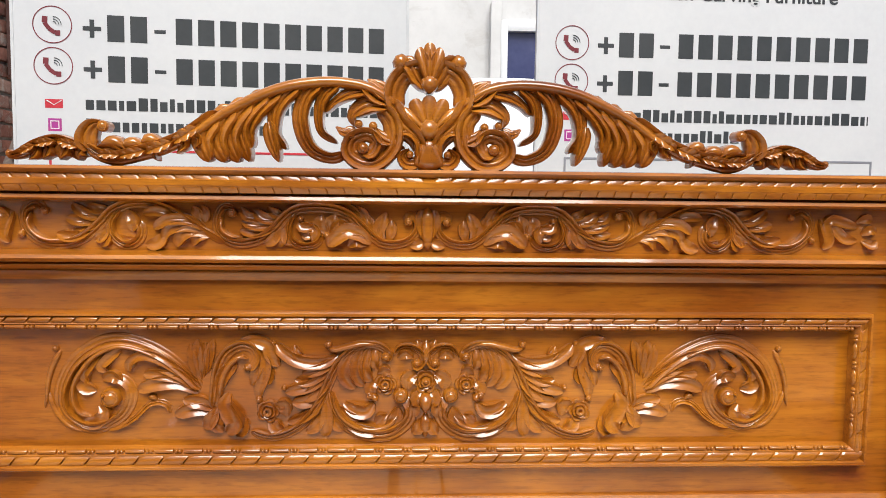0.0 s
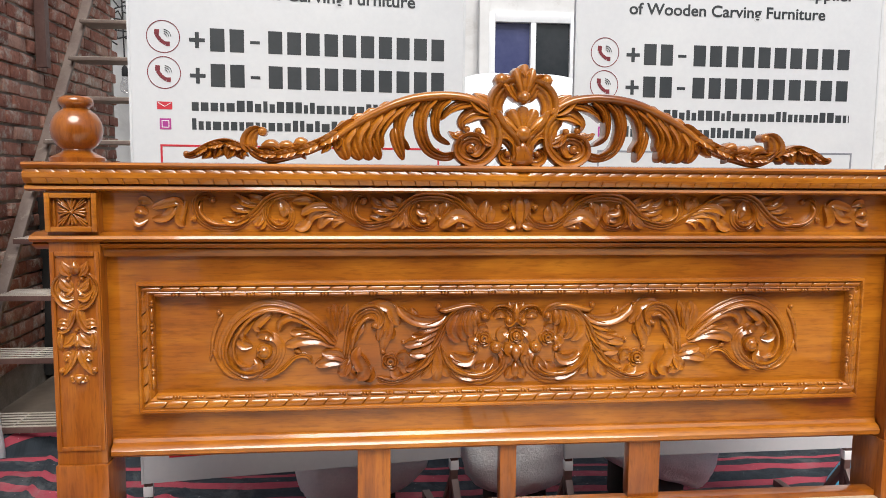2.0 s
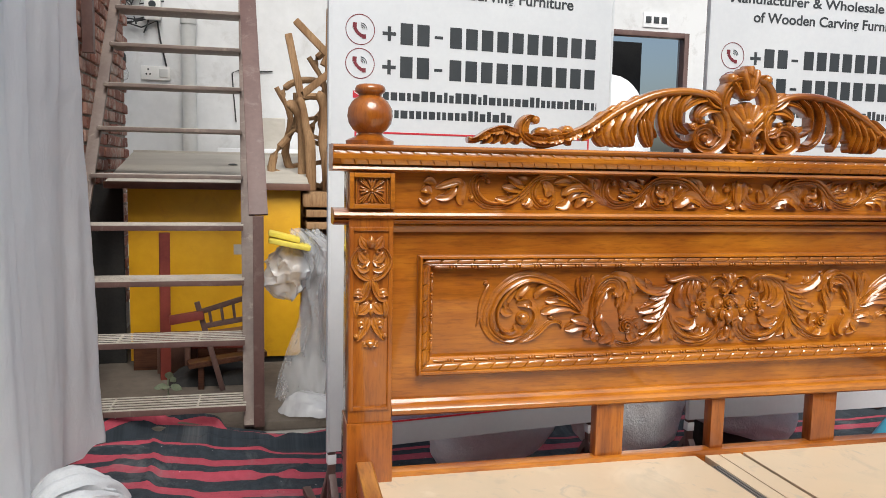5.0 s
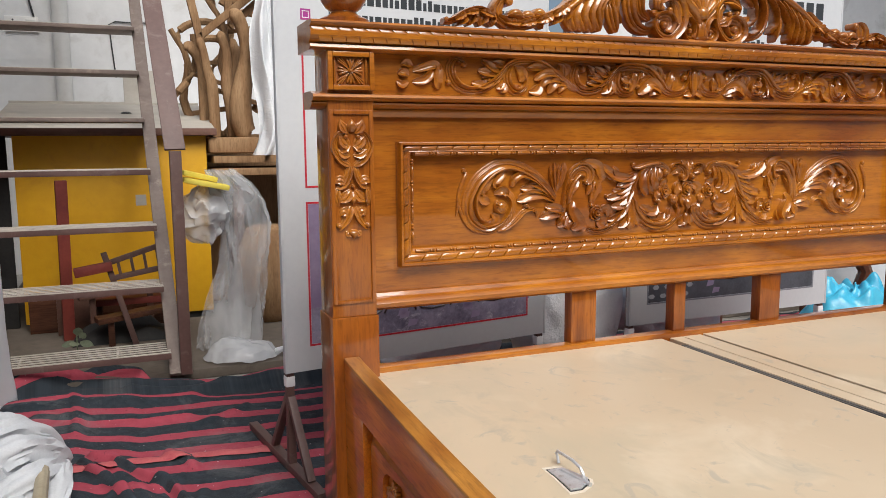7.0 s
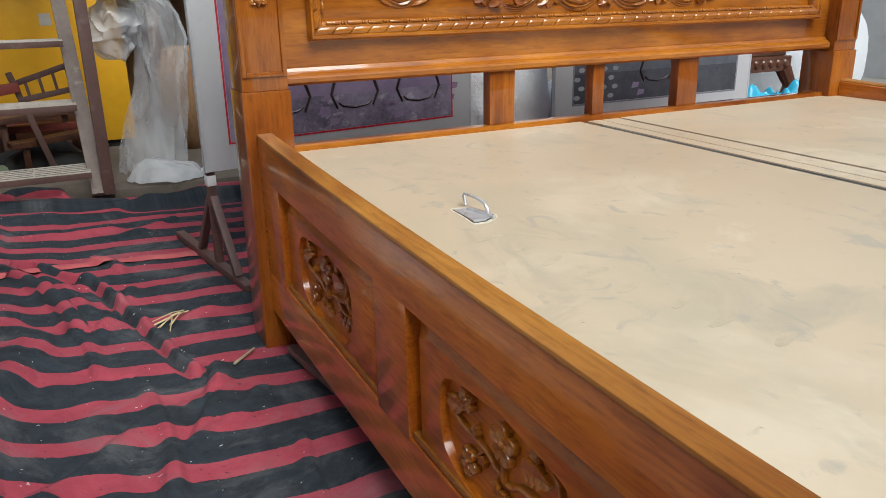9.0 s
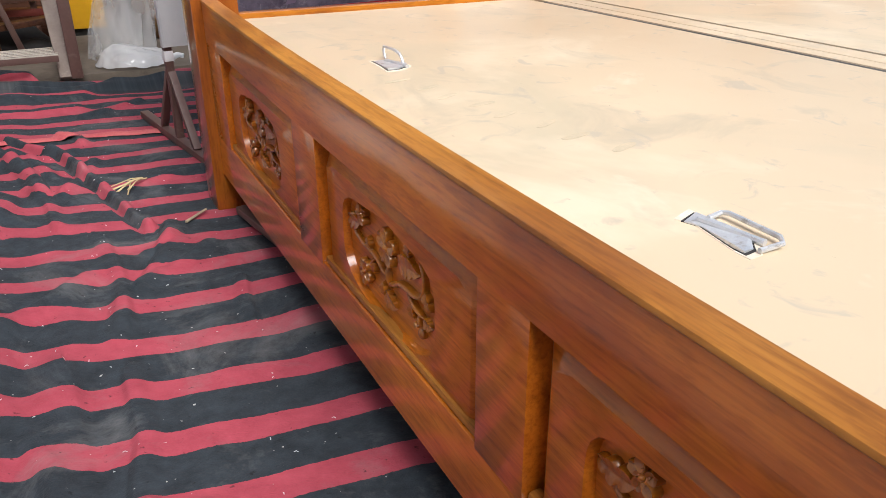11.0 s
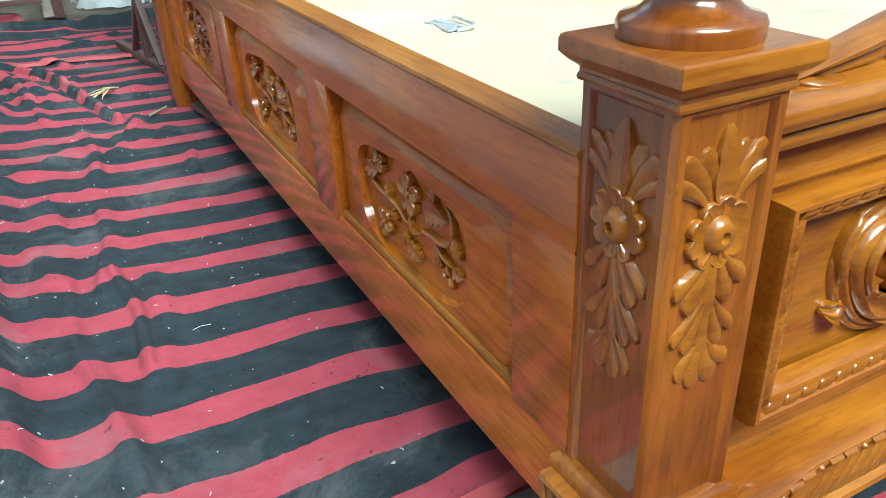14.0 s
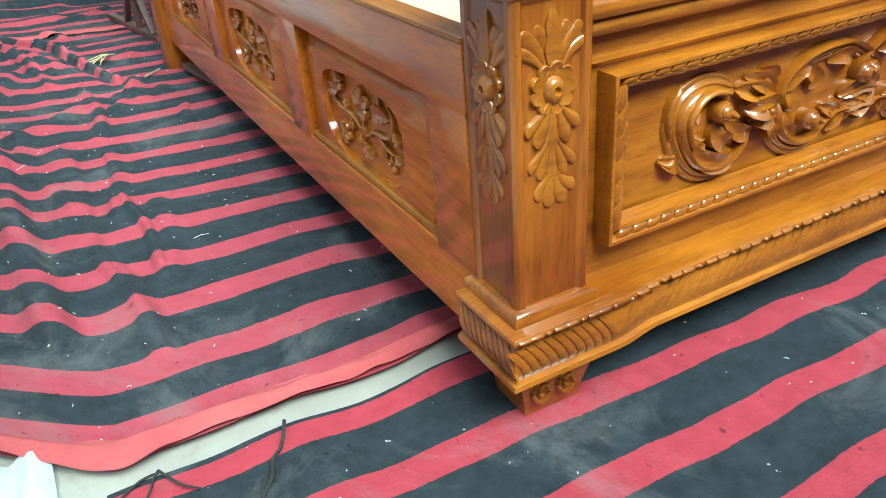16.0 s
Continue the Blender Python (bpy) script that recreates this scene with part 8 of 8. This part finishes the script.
    for x in (-0.88, -0.40):
        part("trestle_leg", Build().box(x, 2.85, 0.035, x + 0.06, 2.93, 0.86, 0.004), dark_wood, base)
        part("trestle_leg", Build().box(x, 3.18, 0.035, x + 0.06, 3.26, 0.86, 0.004), dark_wood, base)
    drum = Build().lathe(-0.72, 2.70, [(0.10, 0.036), (0.15, 0.10), (0.17, 0.28), (0.16, 0.45), (0.12, 0.56), (0.08, 0.58)], 24)
    solid("brown_sack", drum, raw_wood, "bulging brown wooden drum under the trestle", "drum")
    def fn(u, v):
        z = 0.972 + 1.45 * v
        return (-0.725 + 0.20 * u + 0.03 * math.sin(v * 9 + 1.0) - 0.07 * (1 - v) ** 8 + 0.03 * wob(u * 3, v * 3, 2, 2), 2.80 + 0.05 * math.sin(u * 12 + 3 * v), z)
    drape("pale_blue_polythene", "pale bluish polythene sheet hanging over raw chair parts", "plastic sheet", fn, 40, 60, film_white)
    # things on the rear shelf by the wall
    k = Build().box(-1.42, 4.9, 1.36, -1.05, 5.2, 1.62, 0.006)
    bx = solid("cardboard_box", k, lid_mat, "pale carton with papers stored behind", "box")
    k = Build().box(-1.6, 4.8, 0.035, -0.8, 5.3, 1.36, 0.01)
    solid("white_cabinet", k, frame_white, "low white cabinet against the rear wall", "cabinet")


def wall_fittings():
    y = 5.40
    solid("downpipe", Build().tube([(-1.86, y - 0.06, 0.035), (-1.86, y - 0.06, 2.50)], 0.062, n=20).tube([(-1.86, y - 0.06, 2.42), (-1.86, y - 0.06, 2.50)], 0.068, n=20), pvc, "grey plastic pipe fixed on the rear wall", "pipe")
    sk = thing("socket_plate", "white electric socket plate with a grey switch", "socket")
    part("plate", Build().box(-2.26, y - 0.02, 1.94, -2.02, y, 2.06, 0.004), socket_mat, sk)
    part("switch", Build().box(-2.11, y - 0.026, 1.965, -2.04, y - 0.0205, 2.035, 0.002), pvc, sk)
    for dx, dz in ((0.04, 0.03), (0.025, -0.01), (0.055, -0.01)):
        part("pin_hole", Build().tube([(-2.24 + dx, y - 0.0205, 2.0 + dz), (-2.24 + dx, y - 0.022, 2.0 + dz)], 0.008, n=8), cable_mat, sk)
    mt = thing("electric_meter", "white cased electricity meter with tangled cables", "meter")
    part("case", Build().box(-2.22, y - 0.07, 2.44, -2.08, y, 2.66, 0.02), socket_mat, mt)
    part("dial", Build().tube([(-2.15, y - 0.071, 2.57), (-2.15, y - 0.08, 2.57)], 0.03, n=16), print_dark, mt)
    random.seed(3)
    for i in range(7):
        x, z = -2.48 + 0.05 * i, 2.9
        pts = []
        for j in range(14):
            pts.append((x + 0.07 * math.sin(j * 0.9 + i) + 0.02 * j * (0.5 - random.random()), y - 0.03 - 0.02 * random.random(), z - 0.04 * j + 0.05 * math.sin(j * 1.7 + 2 * i)))
        part("cable", Build().tube(pts, 0.007, n=5), cable_mat, mt)
    part("cable", Build().tube([(-2.12, y - 0.02, 2.45), (-2.10, y - 0.02, 2.3), (-2.05, y - 0.02, 2.06)], 0.008, n=5), cable_mat, mt)
    lamp = thing("hanging_bulb", "clear glass bulb hanging on a black flex", "lamp")
    part("flex", Build().tube([(-2.40, y - 0.10, 3.0), (-2.395, y - 0.10, 2.5), (-2.39, y - 0.10, 2.13)], 0.006, n=5), cable_mat, lamp)
    part("wall_arm", Build().beam((-2.40, y, 3.0), (-2.40, y - 0.12, 3.0), 0.02, 0.02, 0.002), cable_mat, lamp)
    part("holder", Build().lathe(-2.39, y - 0.10, [(0.012, 2.15), (0.026, 2.13), (0.028, 2.07), (0.022, 2.06)], 14), cable_mat, lamp)
    part("bulb", Build().lathe(-2.39, y - 0.10, [(0.018, 2.06), (0.026, 2.03), (0.044, 1.985), (0.046, 1.96), (0.034, 1.93), (0.010, 1.917)], 18), bulb_glass, lamp)
    wire = [(-1.15, y - 0.01, 2.06), (-1.30, y - 0.01, 2.05), (-1.45, y - 0.01, 2.055), (-1.50, y - 0.01, 2.03), (-1.49, y - 0.01, 1.85), (-1.47, y - 0.01, 1.6)]
    solid("wall_wire", Build().tube(wire, 0.006, n=5), cable_mat, "thin black wire stapled on the wall", "cable")


curtain()
rag_heap()
wrapped_bundle()
raw_parts()
wall_fittings()


# ---- wrapped goods behind the headboard ----
def parcel(label, x0, x1, y0, y1, zb, z1, tilt, seed, mtl, group="white wrapped parcels"):
    """A plump thing wrapped in white film, hanging full over an added black block that carries it and stands for the
    shade below; tilt slants its underside.
    """
    p = thing("wrapped_parcel", label, "parcel", group)
    def fn(u, v):
        a = 2 * math.pi * u
        f = math.sin(math.pi * v) ** 0.35
        c, s = math.cos(a), math.sin(a)
        m = 1 / (abs(c) ** 3 + abs(s) ** 3) ** (1 / 3)
        crease = 0.012 * abs(wob(a * 1.4, v * 2.0, seed + 5, 3.0)) + 0.006 * abs(wob(a * 3, v * 5, seed, 3.0))
        x = (x0 + x1) / 2 + ((x1 - x0) / 2 - crease) * c * m * f + 0.02 * wob(a, v * 3, seed, 2)
        y = (y0 + y1) / 2 + ((y1 - y0) / 2 - crease) * s * m * f + 0.02 * wob(a, v * 3, seed + 3, 2)
        return (x, y, max(0.012, zb + (z1 - zb) * (0.5 - 0.5 * math.cos(math.pi * v)) + tilt * (x - (x0 + x1) / 2) * (1 - v) + 0.012 * wob(x, y, seed, 7)))
    ob = new("wrapping", grid_mesh("wrapping", 96, 40, fn, mtl))
    ob.parent = p
    if zb > 0.02:
        w, d = 0.22 * (x1 - x0), 0.25 * (y1 - y0)
        cx, cy = (x0 + x1) / 2, (y0 + y1) / 2
        part("base", Build().box(cx - w, cy - d, 0.012, cx + w, cy + d, zb + 0.10, 0.01), black_stuff, p, "added black block for support and shade under the wrapping")
    return p


parcel("white film-wrapped parcel behind the headboard", -0.60, -0.10, 0.84, 1.20, 0.10, 0.50, 0.30, 1, film_white)
parcel("plump white wrapped parcel in the gap between the signs", -0.02, 0.44, 0.82, 1.25, 0.11, 0.72, 0.0, 4, film_white)
parcel("slanting white film-wrapped parcel behind the sign", 0.46, 1.00, 0.86, 1.25, 0.14, 0.45, -0.35, 7, film_white)
parcel("big white polythene-wrapped furniture stack between signs", -0.05, 0.95, 2.0, 2.8, 0.012, 1.78, 0.0, 9, film_white)


def leaning_sheet():
    def fn(u, v):
        return (-0.45 + 0.62 * u - 0.45 * u * v, 1.6 + 0.1 * math.sin(9 * u) + 0.05 * wob(u * 3, v * 3, 2, 2), 0.05 + 2.25 * v)
    drape("clear_polythene_sheet", "cloudy clear polythene sheet hanging behind the sign", "plastic sheet", fn, 40, 60, film)


leaning_sheet()


def blue_heap():
    def fn(u, v):
        a, r = 2 * math.pi * u, v
        x, y = 1.88 + 0.40 * r * math.cos(a), 1.00 + 0.28 * r * math.sin(a)
        return (x + 0.03 * wob(x, y, 1, 8), y, max(0.012, 0.33 * (1 - r ** 2.5) * (0.85 + 0.6 * wob(x, y, 2, 5.5) + 0.35 * abs(wob(x, y, 5, 12.0))) + 0.02 * math.sin(8 * a + 7 * r)))
    drape("blue_bag", "crumpled bright blue polythene bag on the rug", "bag", fn, 72, 30, blue_bag)


def stool(x, y, s):
    st = thing("carved_stool", "low dark carved wooden stool with curved legs", "stool", "carved stools")
    part("top", Build().box(x - 0.24 * s, y - 0.2 * s, 0.50 * s, x + 0.24 * s, y + 0.2 * s, 0.545 * s, 0.008), dark_wood, st)
    part("neck", Build().box(x - 0.20 * s, y - 0.17 * s, 0.44 * s, x + 0.20 * s, y + 0.17 * s, 0.50 * s, 0.01), dark_wood, st)
    ap = part("apron", Build().box(x - 0.23 * s, y - 0.19 * s, 0.35 * s, x + 0.23 * s, y + 0.19 * s, 0.44 * s, 0.012), dark_wood, st)
    c = Build()
    for i in range(7):
        pill(c, x - 0.18 * s + 0.06 * s * i, y - 0.19 * s, 0.395 * s, 0.024 * s, 0.028 * s, 0.012)
    part("apron_carving", c, dark_wood, ap, "", 50)
    for sx in (-1, 1):
        for sy in (-1, 1):
            pts = [(x + sx * 0.20 * s, y + sy * 0.16 * s, 0.36 * s), (x + sx * 0.235 * s, y + sy * 0.19 * s, 0.26 * s), (x + sx * 0.20 * s, y + sy * 0.16 * s, 0.12 * s), (x + sx * 0.22 * s, y + sy * 0.18 * s, 0.012)]
            part("leg", Build().tube(pts, 0.048 * s, 0.028 * s, 10), dark_wood, st)


blue_heap()
stool(1.75, 1.75, 0.98)
stool(2.35, 1.70, 1.0)
parcel("white sheet-covered furniture at the yard side", 2.7, 3.6, 1.6, 2.4, 0.012, 0.75, 0.0, 12, sheet, "sheet-covered furniture")


# ---- litter ----
def litter():
    random.seed(21)
    k = Build()
    for i in range(9):
        a, ln = random.uniform(0.1, 1.5), 0.04 + 0.06 * random.random()
        x, y = -1.21 + 0.02 * random.random(), 0.23 + 0.03 * random.random()
        k.tube([(x - ln * math.cos(a), y - ln * math.sin(a), 0.022), (x, y, 0.035), (x + 0.5 * ln * math.cos(a + 0.4), y + 0.5 * ln * math.sin(a + 0.4), 0.024)], 0.0016, n=4)
    solid("straw_wisp", k, straw_mat, "small wisp of dry straw on the rug", "straw")
    solid("twig", Build().tube([(-1.12, -0.085, 0.015), (-1.06, -0.03, 0.018)], 0.004, 0.003, 6), twig_mat, "short dry stick beside the bed leg", "stick")
    solid("grey_offcut", Build().beam((-0.985, -0.10, 0.030), (-0.935, -0.42, 0.022), 0.026, 0.02, 0.004), steel, "grey weathered offcut under the side rail", "offcut")
    k = Build()
    for i in range(150):
        x, y = random.uniform(-1.85, -1.03), random.uniform(-1.85, 0.9)
        a, ln = random.uniform(0, 3.14), random.choice((0.0015, 0.002, 0.0035))
        if i % 40 == 0:
            ln = 0.016
        if i % 3 == 0:
            x, y = random.uniform(-1.3, 0.5), random.uniform(-3.0, -2.2)
        z = (rug_height(x, y) if y > -1.9 else 0.009) + 0.003
        k.tube([(x - ln * math.cos(a), y - ln * math.sin(a), z), (x, y, z + 0.0015), (x + ln * math.cos(a + 0.3), y + ln * math.sin(a + 0.3), z)], 0.0006, n=4)
    solid("lint_and_shavings", k, sheet, "pale lint and wood shavings scattered over rugs", "litter", kind="stuff")


litter()


# ---- bricks ----
def bricks():
    """Courses of uneven bricks proud of the mortar face."""
    random.seed(2)
    shapes = []
    for i in range(6):
        k = Build().box(-0.055, -0.108, -0.034, 0.014 + 0.010 * (i % 3) * 0.6, 0.108, 0.034, 0.008)
        k.v = [(x + 0.004 * wob(x * 30, y * 20, i, 1), y + 0.005 * wob(z * 30, i, y * 9, 1), z + 0.004 * wob(y * 20, x * 9, i, 1)) for x, y, z in k.v]
        shapes.append(k.mesh("brick", brick_mat, 40))
    course = 0.083
    for r in range(46):
        z = 0.05 + course * r
        n = 0
        y = 1.35 - (0.12 if r % 2 else 0.0)
        while y < 4.52:
            if 0.2 < z < 3.8 and n < 7 + (r % 2) + 7:
                ob = new("brick", random.choice(shapes))
                ob.parent = wall_of_bricks
                ob.location = (-2.262, y, z + random.uniform(-0.004, 0.004))
                ob.rotation_euler = (random.uniform(-0.03, 0.03), random.uniform(-0.02, 0.02), random.uniform(-0.03, 0.03))
            y += 0.232 + random.uniform(-0.006, 0.006)
            n += 1


bricks()
